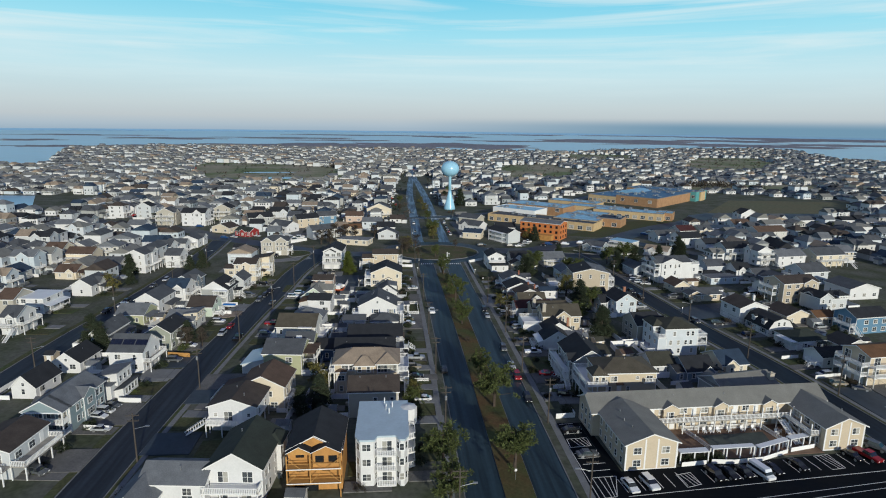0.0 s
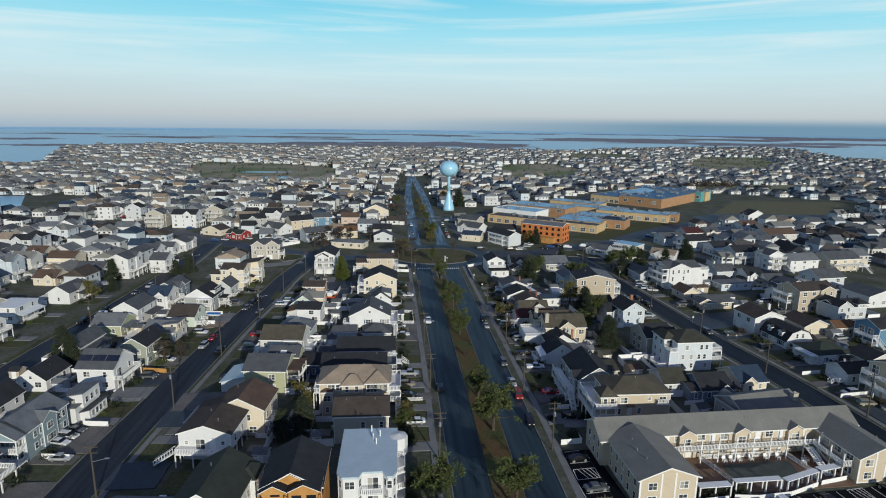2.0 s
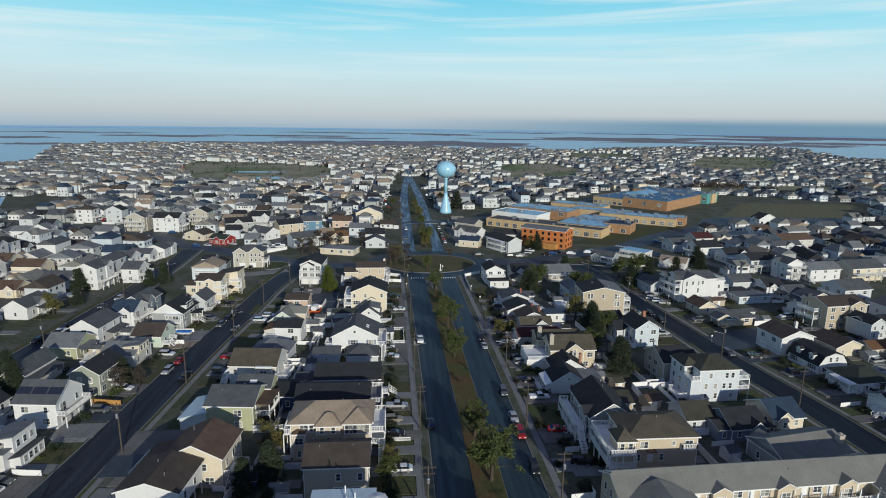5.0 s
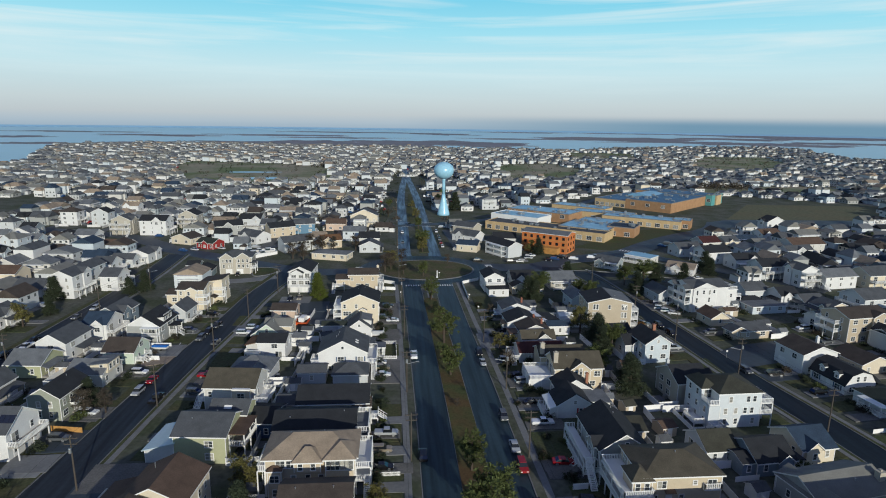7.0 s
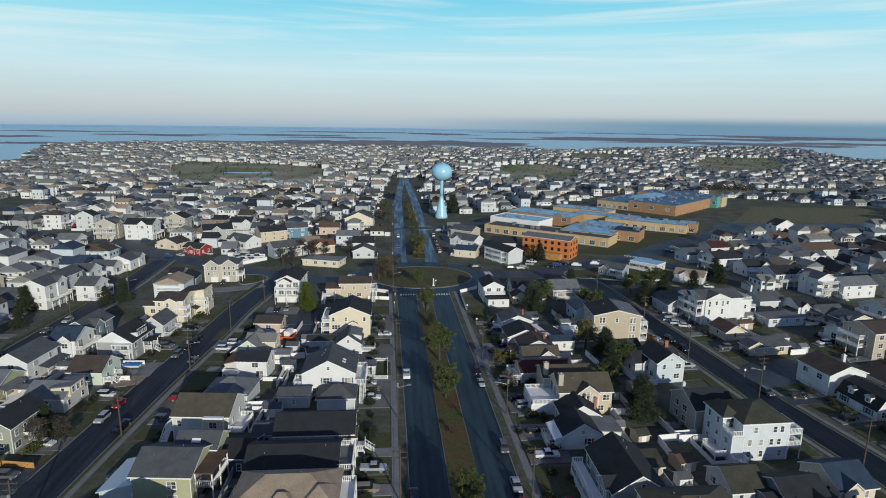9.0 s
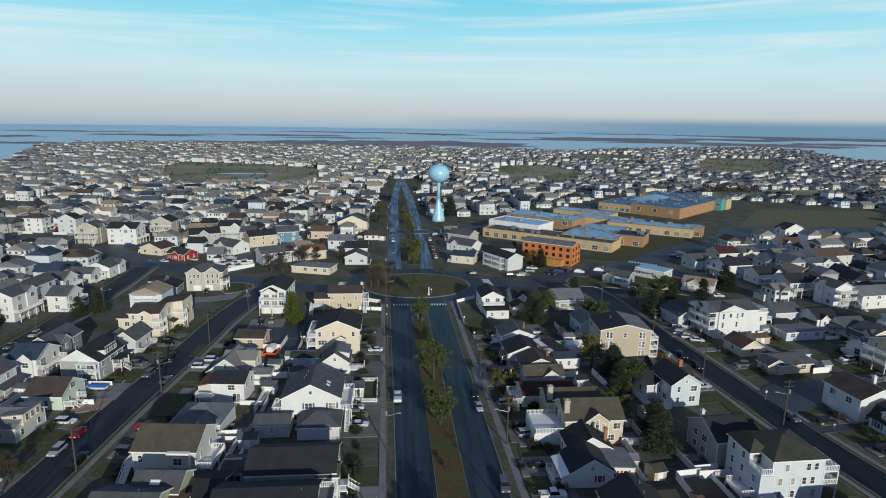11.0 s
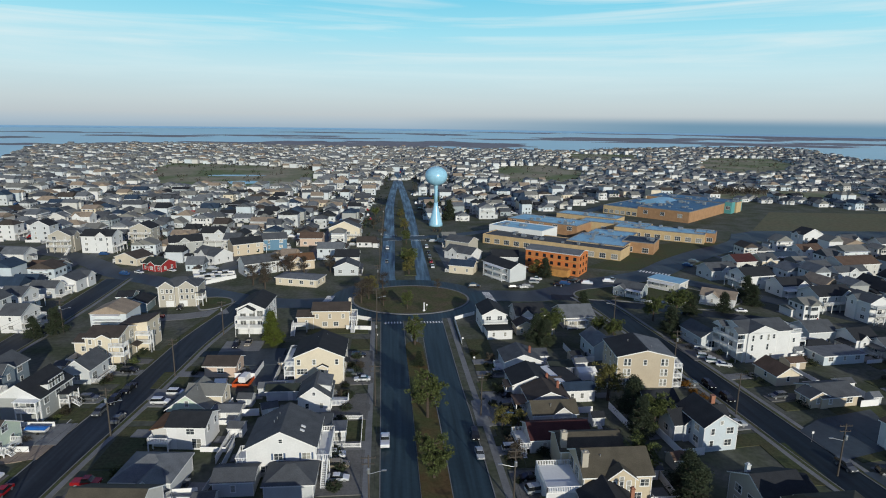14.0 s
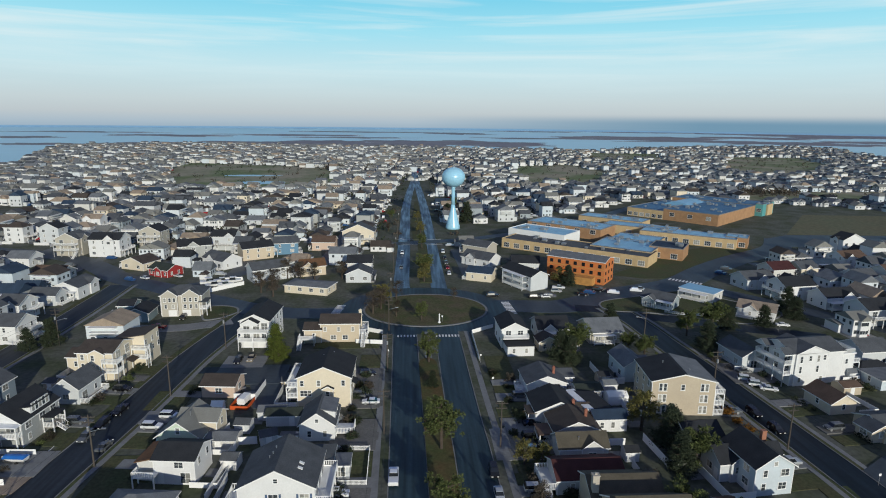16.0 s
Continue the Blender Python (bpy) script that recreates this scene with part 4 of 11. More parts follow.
# ---------------------------------------------------------------- cars
def car_meshes(kind, paint):
    """A bevelled hull up to the belt line, a glass house set in on it, a roof panel, and one wheel. Length along y, nose to -y."""
    length, width, belt, hull, cab, high = {
        "sedan": (4.7, 1.82, 0.95, [(-2.35, 0.32), (-2.35, 0.68), (-1.15, 0.93), (1.75, 0.97), (2.35, 0.9), (2.35, 0.32)], (-1.05, -0.35, 0.95, 1.7), 1.43),
        "suv": (4.8, 1.92, 1.08, [(-2.4, 0.38), (-2.4, 0.9), (-1.2, 1.07), (2.3, 1.1), (2.4, 0.95), (2.4, 0.38)], (-1.15, -0.5, 2.0, 2.32), 1.72),
        "pickup": (5.7, 1.98, 1.12, [(-2.85, 0.42), (-2.85, 0.98), (-1.45, 1.12), (2.8, 1.14), (2.85, 1.0), (2.85, 0.42)], (-1.4, -0.8, 0.55, 0.75), 1.82),
        "van": (5.7, 2.02, 1.2, [(-2.85, 0.4), (-2.85, 1.0), (-2.1, 1.2), (2.75, 1.22), (2.85, 1.1), (2.85, 0.4)], (-2.1, -1.5, 2.6, 2.78), 2.2)}[kind]
    bm = bmesh.new()
    sides = [[bm.verts.new((s * width / 2, y, z)) for y, z in hull] for s in (-1, 1)]
    n = len(hull)
    bm.faces.new(sides[0])
    bm.faces.new(sides[1][::-1])
    for i in range(n):
        j = (i + 1) % n
        bm.faces.new((sides[0][j], sides[0][i], sides[1][i], sides[1][j]))
    bmesh.ops.recalc_face_normals(bm, faces=bm.faces)
    bmesh.ops.bevel(bm, geom=[e for e in bm.edges if e.calc_face_angle(0) > 0.4], offset=0.08, segments=2, affect="EDGES")
    body = to_mesh("body", bm, CARS[paint])

    def house_of(z0, z1, grow, y_in):
        g = bmesh.new()
        f = [(z - belt) / (high - belt) for z in (z0, z1)]
        rows = []
        for z, k in zip((z0, z1), f):
            x = width / 2 - 0.07 - 0.17 * k + grow
            ya, yb = cab[0] + (cab[1] - cab[0]) * k - y_in, cab[3] + (cab[2] - cab[3]) * k + y_in
            rows.append([g.verts.new(q) for q in ((-x, ya, z), (x, ya, z), (x, yb, z), (-x, yb, z))])
        g.faces.new(rows[0][::-1])
        g.faces.new(rows[1])
        for i in range(4):
            g.faces.new((rows[0][i], rows[0][(i + 1) % 4], rows[1][(i + 1) % 4], rows[1][i]))
        return g
    glass = to_mesh("glass", house_of(belt - 0.05, high - 0.06, 0.0, 0.0) if kind != "van" else house_of(belt - 0.05, high - 0.5, 0.0, 0.0), CAR_GLASS)
    top = house_of(high - 0.07, high + 0.01, 0.015, 0.01) if kind != "van" else house_of(high - 0.52, high, 0.015, 0.01)
    bmesh.ops.bevel(top, geom=list(top.edges), offset=0.03, segments=1, affect="EDGES")
    roof = to_mesh("roof", top, CARS[paint])
    wbm = bmesh.new()
    beam(wbm, (-0.11, 0, 0), (0.11, 0, 0), 0.34, 14)
    caps = [f for f in wbm.faces if len(f.verts) > 6]
    bmesh.ops.inset_individual(wbm, faces=caps, thickness=0.13, depth=-0.02)
    for f in caps:
        f.material_index = 1
    tyre = to_mesh("wheel", wbm, TYRE)
    tyre.materials.append(METAL)
    lamp = bmesh.new()
    box(lamp, -0.2, 0.2, -0.04, 0.03, -0.07, 0.07)
    return body, glass, roof, tyre, length, width, to_mesh("headlight", lamp, TRIM)


CAR_KINDS = {}


def car(kind, paint, x, y, turn=0.0, label=""):
    m = pose(x, y, 0.04, 0, 0, turn) @ Matrix.Scale(0.94, 4)
    key = (kind, paint)
    names = {"sedan": "car", "suv": "car", "pickup": "pickup_truck", "van": "van"}
    if key not in CAR_KINDS:
        body, glass, roof, tyre, length, width, lamp = car_meshes(kind, paint)
        word = {"sedan": "sedan", "suv": "sport utility car", "pickup": "pickup truck", "van": "tall van"}[kind]
        ob = root(names[kind], m, f"{COLOUR_WORDS.get(paint, paint)} painted {word} parked at the kerb or drive", "truck" if kind == "pickup" else "car", "parked cars")
        place("body", body, ob, Matrix())
        place("glass", glass, ob, Matrix())
        place("roof", roof, ob, Matrix())
        for sx in (-1, 1):
            for sy in (-0.3, 0.3):
                place("wheel", tyre, ob, pose(sx * (width / 2 - 0.1), sy * length, 0.34))
            place("headlight", lamp, ob, pose(sx * (width / 2 - 0.35), -length / 2 + 0.01, 0.72))
        CAR_KINDS[key] = ob
        return ob
    return copy_thing(CAR_KINDS[key], m)


# ---------------------------------------------------------------- poles, fences, street things
def utility_pole(x, y, h=11.0, arm=0.0, transformer=True, lamp=None):
    ob = root("utility_pole", pose(x, y, 0, 0, 0, arm), "weathered timber utility pole with cross-arms beside the street", "pole", "utility poles")
    bm = bmesh.new()
    beam(bm, (0, 0, -0.3), (0, 0, h), 0.17, 8, 0.12)
    part("shaft", bm, POLE, ob)
    for z, l in ((h - 0.5, 1.25), (h - 1.6, 1.1)):
        bm = bmesh.new()
        box(bm, -l, l, -0.07, 0.07, z - 0.06, z + 0.06)
        for s in (-0.95, -0.4, 0.4, 0.95):
            beam(bm, (s * l, 0, z + 0.06), (s * l, 0, z + 0.28), 0.05, 6)
        part("cross_arm", bm, POLE, ob)
    if transformer:
        bm = bmesh.new()
        lathe(bm, [(0.02, 0), (0.27, 0.05), (0.27, 0.85), (0.2, 0.95), (0.02, 1.0)], 12)
        part("transformer", bm, METAL, ob, "grey steel transformer can").location = (0.0, -0.45, h - 3.1)
    if lamp is not None:
        bm = bmesh.new()
        beam(bm, (0, 0, h * 0.68), (lamp * 2.6, 0, h * 0.74), 0.05, 6)
        box(bm, lamp * 2.6 - 0.4, lamp * 2.6 + 0.4, -0.16, 0.16, h * 0.74 - 0.08, h * 0.74 + 0.06)
        part("lamp_arm", bm, METAL, ob)
    return ob


def fence(points, h=1.8, solid=True, name="fence", label="white vinyl panel fence between the yards", mat=None):
    """Panels between posts, of white vinyl if no other material is given."""
    ob = root(name, Matrix(), label, "fence", "fences")
    for (x0, y0), (x1, y1) in zip(points, points[1:]):
        length = math.hypot(x1 - x0, y1 - y0)
        n = max(1, int(length / 3.6))
        a = math.degrees(math.atan2(y1 - y0, x1 - x0))
        for i in range(n):
            m = pose(x0 + (x1 - x0) * i / n, y0 + (y1 - y0) * i / n, 0, 0, 0, a)
            s = length / n
            bm = bmesh.new()
            if solid:
                box(bm, -0.03, s - 0.06, -0.03, 0.03, 0.08, h)
            else:
                for z in (0.3, h - 0.15):
                    box(bm, 0.06, s - 0.06, -0.03, 0.03, z - 0.05, z + 0.05)
                for k in range(int(s / 0.22)):
                    box(bm, 0.1 + k * 0.22, 0.19 + k * 0.22, -0.02, 0.02, 0.1, h)
            if not solid:
                box(bm, -0.07, 0.07, -0.07, 0.07, 0, h + 0.08)
            tagged(part("panel", bm, mat or VINYL, ob), kind="" if solid else "stuff").matrix_basis = m
    return ob


def shed(x, y, w=3.0, d=2.6, rot=0.0, wall="lightgrey", top="grey"):
    ob = root("shed", pose(x, y, 0, 0, 0, rot), f"small {COLOUR_WORDS.get(wall, wall)} garden shed with a {top} roof", "shed", "sheds")
    part("wall", wall_bm("gx", w, d, 2.1, 0.8), WALLS[wall], ob)
    roof_part("gx", w, d, 0.8, top, ob, 2.1, 0.2, 0.1)
    place("door", DOOR, ob, on_face("S", w, d, 0, 0.02))
    return ob


from mathutils.geometry import tessellate_polygon


# ---------------------------------------------------------------- water, land, far shore
def sheet(name, ring, z, mat, label="", category="", kind="structure", depth=0.25):
    bm = bmesh.new()
    lo = [bm.verts.new((x, y, z - depth)) for x, y in ring]
    hi = [bm.verts.new((x, y, z)) for x, y in ring]
    n = len(ring)
    for a, b, c in tessellate_polygon([[Vector((x, y, 0)) for x, y in ring]]):
        (ax, ay), (bx, by), (cx, cy) = ring[a], ring[b], ring[c]
        if (bx - ax) * (cy - ay) - (by - ay) * (cx - ax) < 0:
            b, c = c, b
        bm.faces.new((hi[a], hi[b], hi[c]))
    for i in range(n):
        bm.faces.new((lo[i], lo[(i + 1) % n], hi[(i + 1) % n], hi[i]))
    bmesh.ops.recalc_face_normals(bm, faces=[f for f in bm.faces if len(f.verts) == 4])
    return tagged(part(name, bm, mat), label, category, "", kind)


def blob(cx, cy, rx, ry, seed, n=44, rough=0.28):
    """A wavering closed outline."""
    out = []
    for i in range(n):
        a = i * math.tau / n
        k = 1 + rough * noise.noise((math.cos(a) * 1.7 + seed * 7.1, math.sin(a) * 1.7, seed * 3.3)) + rough * 0.6 * noise.noise((math.cos(a) * 5 + seed, math.sin(a) * 5, seed))
        out.append((cx + rx * k * math.cos(a), cy + ry * k * math.sin(a)))
    return out


sheet("water", [(4930 * math.cos(i * math.tau / 128), 4930 * math.sin(i * math.tau / 128)) for i in range(128)], -0.9, WATER, "calm pale blue bay water reaching the horizon", "water")
LAND = [(-1400, -560), (1500, -560), (1900, 700), (1500, 830), (1180, 900), (905, 1040), (920, 1200), (1026, 1440), (1125, 1620), (1095, 1760), (800, 1680), (500, 1512), (414, 1410), (300, 1440),
        (151, 1462), (62, 1515), (-184, 1552), (-478, 1632), (-663, 1578), (-800, 1465), (-752, 1357), (-660, 1170), (-590, 1020), (-530, 905), (-640, 880), (-800, 900), (-1650, 940)]
sheet("ground", LAND, 0.0, SOIL, "flat sandy town ground with dull winter grass", "ground", depth=2.0)


# ---------------------------------------------------------------- streets
def offset_line(points, off):
    """A line moved to its right by off."""
    out = []
    for i, p in enumerate(points):
        a, b = Vector(points[max(i - 1, 0)]), Vector(points[min(i + 1, len(points) - 1)])
        t = (b - a).normalized()
        out.append((p[0] + t.y * off, p[1] - t.x * off))
    return out


def smooth_line(points, steps=6):
    """A curve through the points."""
    pts = [Vector(p) for p in points]
    out = []
    for i in range(len(pts) - 1):
        p0, p1, p2, p3 = pts[max(i - 1, 0)], pts[i], pts[i + 1], pts[min(i + 2, len(pts) - 1)]
        for k in range(steps):
            t = k / steps
            q = 0.5 * (2 * p1 + (p2 - p0) * t + (2 * p0 - 5 * p1 + 4 * p2 - p3) * t * t + (3 * p1 - p0 - 3 * p2 + p3) * t ** 3)
            out.append((q.x, q.y))
    out.append(tuple(points[-1]))
    return out


def strip_bm(points, left, right, z0, z1):
    """A band along a line, between two offsets to its right."""
    bm = bmesh.new()
    a, b = offset_line(points, left), offset_line(points, right)
    rows = [[bm.verts.new((*p, z1)), bm.verts.new((*q, z1)), bm.verts.new((*q, z0)), bm.verts.new((*p, z0))] for p, q in zip(a, b)]
    for r, s in zip(rows, rows[1:]):
        for i in range(4):
            bm.faces.new((r[i], r[(i + 1) % 4], s[(i + 1) % 4], s[i]))
    bm.faces.new(rows[0][::-1])
    bm.faces.new(rows[-1])
    bmesh.ops.recalc_face_normals(bm, faces=bm.faces)
    return bm


ROAD_LEVEL = [0.03]
STREETS = []


def street(name, points, width, walks=True, mat=None, label="dark asphalt side street with worn edges"):
    """Asphalt with a raised kerb, a grass verge and a concrete walk on both sides."""
    line = smooth_line(points)
    STREETS.append((line, width))
    ROAD_LEVEL[0] += 0.004
    tagged(part(name, strip_bm(line, -width / 2, width / 2, -0.3, ROAD_LEVEL[0]), mat or ASPHALT), label, "road", "", "structure")
    if walks:
        for s in (-1, 1):
            e = sorted((s * width / 2, s * (width / 2 + 0.2)))
            tagged(part("kerb", strip_bm(line, e[0], e[1], -0.3, 0.16), CONCRETE), "grey concrete kerb along the street", "kerb", "", "structure")
            v, p = (1.9, 3.3) if abs(line[0][0]) < 50 else (1.0, 2.1)
            e = sorted((s * (width / 2 + 0.2), s * (width / 2 + v)))
            tagged(part("verge", strip_bm(line, e[0], e[1], -0.3, 0.13), GRASS if abs(line[0][0]) > 50 else SOIL), "grass verge with dull winter turf", "grass", "", "structure")
            e = sorted((s * (width / 2 + v), s * (width / 2 + p)))
            tagged(part("pavement", strip_bm(line, e[0], e[1], -0.3, 0.15), CONCRETE if line[0][0] > -50 or s > 0 else GRASS), "pale concrete pavement beside the street", "pavement", "", "structure")


street("road", [(-6.5, -189.0), (-6.7, 20.0), (-6.8, 99.5), (-6.9, 150.3), (-7.4, 191.4), (-8.0, 226.8), (-8.9, 272.1)], 7.2, True, AVENUE, label="asphalt carriageway of the tree-lined avenue")
street("road", [(5.9, -189.1), (6.0, 20.0), (6.1, 99.6), (6.1, 150.3), (5.5, 202.9), (4.9, 224.8), (4.2, 274.4)], 7.3, True, AVENUE, label="asphalt carriageway of the tree-lined avenue")
# north of the circle the road colour carries a painted sky sheen
street("road", [(-10.6, 322), (-11.0, 339), (-10.8, 398), (-11.0, 474), (-11.0, 541), (-8.6, 640), (-5.4, 723), (-3.6, 860)], 6.4, False, ASPHALT_WORN_SHEEN, label="asphalt carriageway of the tree-lined avenue")
street("road", [(4.2, 322), (4.0, 339), (3.6, 398), (3.4, 474), (2.9, 541), (0.8, 640), (-1.2, 723), (-2.6, 860)], 6.4, False, ASPHALT_WORN_SHEEN, label="asphalt carriageway of the tree-lined avenue")
street("road", [(-81.0, -57.3), (-79.6, 39.7), (-79.0, 84.4), (-78.7, 105.0), (-78.0, 125.0), (-76.7, 146.0), (-75.3, 168.0), (-73.4, 195.0), (-71.8, 210.0), (-70.3, 225.0), (-69.2, 240.0), (-68.2, 254.0), (-66.2, 268.0), (-64.0, 280.0), (-61.5, 296.0)], 8.4)
street("road", [(94.0, -38.7), (88.4, 39.7), (85.4, 84.6), (83.9, 111.8), (83.1, 127.1), (82.2, 141.4), (80.6, 156.0), (78.4, 171.0), (76.9, 184.0), (75.8, 199.0), (74.2, 219.0), (72.3, 241.0), (70.0, 264.0), (68.3, 282.0), (65.0, 298.0)], 7.8, True, ASPHALT_DARK)
street("road", [(-124.1, -38.0), (-122.8, 149.9), (-120.7, 201.2), (-119.2, 253.3), (-119.7, 276.6), (-120.3, 298.9), (-122.1, 329.9)], 8.4)
street("road", [(-24.0, 295.6), (-37.8, 293.6), (-50.2, 294.2), (-64.0, 299.4), (-84.6, 312.0), (-104.9, 326.0), (-126.4, 339.5), (-143.4, 356.7), (-162.0, 373.3), (-187.4, 385.5), (-272.8, 412.9)], 11.0, False, ASPHALT_CROSS)
street("road", [(-99.0, 326.0), (-89.0, 334.0), (-79.5, 347.5), (-70.0, 363.0), (-58.0, 388.0)], 5.6, False, ASPHALT_CROSS)
street("road", [(-96.0, 279.6), (-80.0, 280.0), (-66.0, 286.0)], 6.4, False, CONCRETE, "pale worn lane before the grey house")
street("road", [(16.0, 300.0), (31.9, 300.2), (47.0, 299.4), (60.0, 306.0), (72.0, 314.6), (88.0, 321.0), (106.0, 330.4), (129.0, 352.0), (154.0, 372.0), (188.0, 396.0), (206.0, 421.4)], 14.0, False, ASPHALT_CROSS)
street("road", [(52.0, 297.5), (63.0, 294.6), (74.0, 287.4), (86.0, 282.6), (98.0, 276.6), (124.0, 266.0)], 7.0, False, ASPHALT_DARK)
street("road", [(104.0, 330.0), (112.0, 321.0), (118.5, 313.5), (125.0, 305.0), (131.0, 296.0), (140.0, 285.0), (149.0, 273.0), (160.5, 257.0)], 9.0, False, ASPHALT_CROSS)
street("road", [(-15.2, 409.6), (32.5, 425.8), (95.9, 471.5), (173.3, 555.2)], 8.0, False, ASPHALT_CROSS)
sheet("road", [(-2.6 + 29.6 * math.cos(i * math.tau / 64), 297.2 + 27.0 * math.sin(i * math.tau / 64)) for i in range(64)], 0.075, AVENUE, "round asphalt carriageway of the circle", "road", depth=0.4)
sheet("grass_island", [(-1.9 + 21.6 * math.cos(i * math.tau / 64), 296.8 + 17.8 * math.sin(i * math.tau / 64)) for i in range(64)], 0.22, LITTER, "round island of brown leaf litter and thin grass", "grass", depth=0.4)


def kerb_ring(ring, z=0.26, wide=0.35):
    """A concrete kerb all round a plot."""
    bm = bmesh.new()
    cx, cy = sum(p[0] for p in ring) / len(ring), sum(p[1] for p in ring) / len(ring)
    rows = []
    for x, y in ring:
        k = wide / math.hypot(x - cx, y - cy)
        rows.append([bm.verts.new((cx + (x - cx) * f, cy + (y - cy) * f, h)) for f, h in ((1 + k, -0.2), (1 + k, z), (1 - k, z), (1 - k, -0.2))])
    for p, q in zip(rows, rows[1:] + rows[:1]):
        for i in range(3):
            bm.faces.new((p[i], p[i + 1], q[i + 1], q[i]))
    bmesh.ops.recalc_face_normals(bm, faces=bm.faces)
    tagged(part("kerb", bm, CONCRETE), "pale concrete kerb round a grass plot", "kerb", "", "structure")


kerb_ring([(-1.9 + 21.6 * math.cos(i * math.tau / 64), 296.8 + 17.8 * math.sin(i * math.tau / 64)) for i in range(64)])
CORNER = smooth_line([(-66.4, 294.6), (-68.4, 299.6), (-74.0, 302.0), (-79.6, 300.0), (-77.6, 292.0), (-75.0, 287.0), (-70.0, 289.4), (-66.4, 294.6)], 5)[:-1]
sheet("grass_island", CORNER, 0.2, GRASS, "small corner plot of winter grass inside a kerb", "grass", depth=0.4)
kerb_ring(CORNER)
# median of the avenue, with a rounded tip
tip = [(-2.38 + 2.5 * math.sin(a * math.pi / 10), 249.4 + 4.0 * math.cos(a * math.pi / 10)) for a in range(5, -6, -1)]
sheet("median", [(-3.0, -189.0), (2.3, -189.0), (2.4, 155.4), (1.6, 202.9), (1.0, 227.9), *tip, (-4.3, 226.8), (-3.2, 160.5)], 0.2, MULCH, "long median with brown pine needles and thin grass", "median", depth=0.5)
sheet("median", [(-3.5, 331.1), (1.7, 331.1), (1.3, 407.6), (-3.4, 407.6)], 0.2, GRASS, "grass median of the avenue beyond the circle", "median", depth=0.5)
sheet("median", [(-6.1, 420.8), (1.5, 420.9), (0.2, 474.6), (-1.9, 575.2), (-4.3, 575.2), (-7.0, 474.5)], 0.2, GRASS, "grass median of the avenue beyond the crossing", "median", depth=0.5)


# ---------------------------------------------------------------- houses, street by street
# avenue, west side
H = Villa(-28.0, 126.4, 0, "two-storey grey-beige clad house with a dark brown gabled roof")
b = H.body(0, 0, 11.2, 9, 6.2, "gx", 2.0, "greige", "umber")
H.win(b, "S", 3.6, (0.4, 4.2), "s", True)
H.win(b, "S", 0.9, (0.4, 3.6), "d")
H.win(b, "E", 3.6, (-2, 2.4), "s")
H.door(b, "E", 0.3, 0.5)
H.vents((-3.2, -0.8, 7.8), (2.8, -0.8, 7.9))
H.done()
H = Villa(-30.3, 139.7, 0, "wide beige clad house with a tan hipped roof and white balconies")
b = H.body(0, 0, 15.7, 8.8, 7.6, "hip", 2.2, "beige", "tan", over=0.6)
c = H.body(-0.4, -3.6, 4.6, 3.6, 7.5, "hip", 1.5, "beige", "tan", 5.2, over=0.45)
e = H.body(5.2, -2.6, 5.0, 5.2, 7.7, "hip", 1.7, "beige", "tan", over=0.45)
f = H.body(-6.1, -4.6, 2.4, 1.6, 5.6, "hip", 0.5, "beige", "brown", over=0.2)
H.win(e, "S", 5.5, (-2.0, -1.2, -0.4, 0.4, 1.2, 2.0), "n", True)
H.win(c, "S", 5.7, (-1.2, 1.0), "s", True)
H.win(b, "S", 5.7, (-5.2, -3.4), "d", True)
H.win(f, "S", 3.5, (0,), "d", True)
H.win(f, "S", 0.8, (0,), "s", True)
H.win(b, "S", 2.9, (-3.0, -0.5, 1.8), "s", True)
H.win(b, "E", 5.4, (-2.6, 0, 2.6), "l")
H.win(b, "E", 2.9, (-2.6, 0, 2.6), "l")
H.deck(7.87, 10.6, -4.6, 4.3, 2.8, "SEN", mat=TRIM)
H.deck(7.87, 10.6, -4.6, 4.3, 5.4, "SEN", mat=TRIM)
H.deck(-9.3, -7.87, -4.4, 3.0, 5.2, "SWN", mat=TRIM)
H.stairs(9.9, -4.6, 2.8, "S", 0.9)
H.vents((-4, 0.6, 9.2), (2.0, 0.8, 9.3))
H.done()
H = Villa(-31.3, 151.9, 0, "blue-grey clad house with a black roof and white decks")
b = H.body(0, 0, 15.9, 9, 6.0, "gx", 1.9, "slategrey", "dark")
H.win(b, "S", 4.2, (6.4,), "t", True)
H.win(b, "S", 0.9, (-5, -1.5, 3), "d")
H.win(b, "E", 3.4, (-2.5, 1.5), "l")
H.deck(7.97, 10.6, -4.4, 3.6, 5.3, "SEN", mat=ROOFS["light"])
H.deck(7.97, 10.6, -4.4, 3.6, 2.7, "SEN", mat=ROOFS["light"])
H.vents((-5, -1.8, 7.0), (5.6, -0.6, 7.5))
H.done()
H = Villa(-29.0, 164.5, 0, "long house with black gabled roofs and a small pale gabled porch")
b = H.body(0, 0, 15.3, 9.5, 5.2, "gx", 2.2, "greige", "dark")
c = H.body(6.3, -2.9, 3.6, 4.4, 4.6, "gx", 1.0, "offwhite", "umber")
e = H.body(-10.2, 2.6, 5.4, 5.4, 2.9, "gx", 1.0, "lightgrey", "grey")
H.win(c, "S", 1.6, (0.2,), "l", True)
H.win(b, "S", 2.8, (-5, -1.5, 2), "s")
H.win(b, "E", 2.8, (1.0, 3.4), "d")
H.win(e, "S", 0.9, (0,), "s")
H.deck(8.2, 9.8, -4.6, -1.0, 1.4, "SE", mat=TRIM)
H.stairs(9.8, -2.6, 1.4, "E")
H.done()
H = Villa(-29.2, 192.1, 0, "white gabled house with grey roof, skylights and side decks")
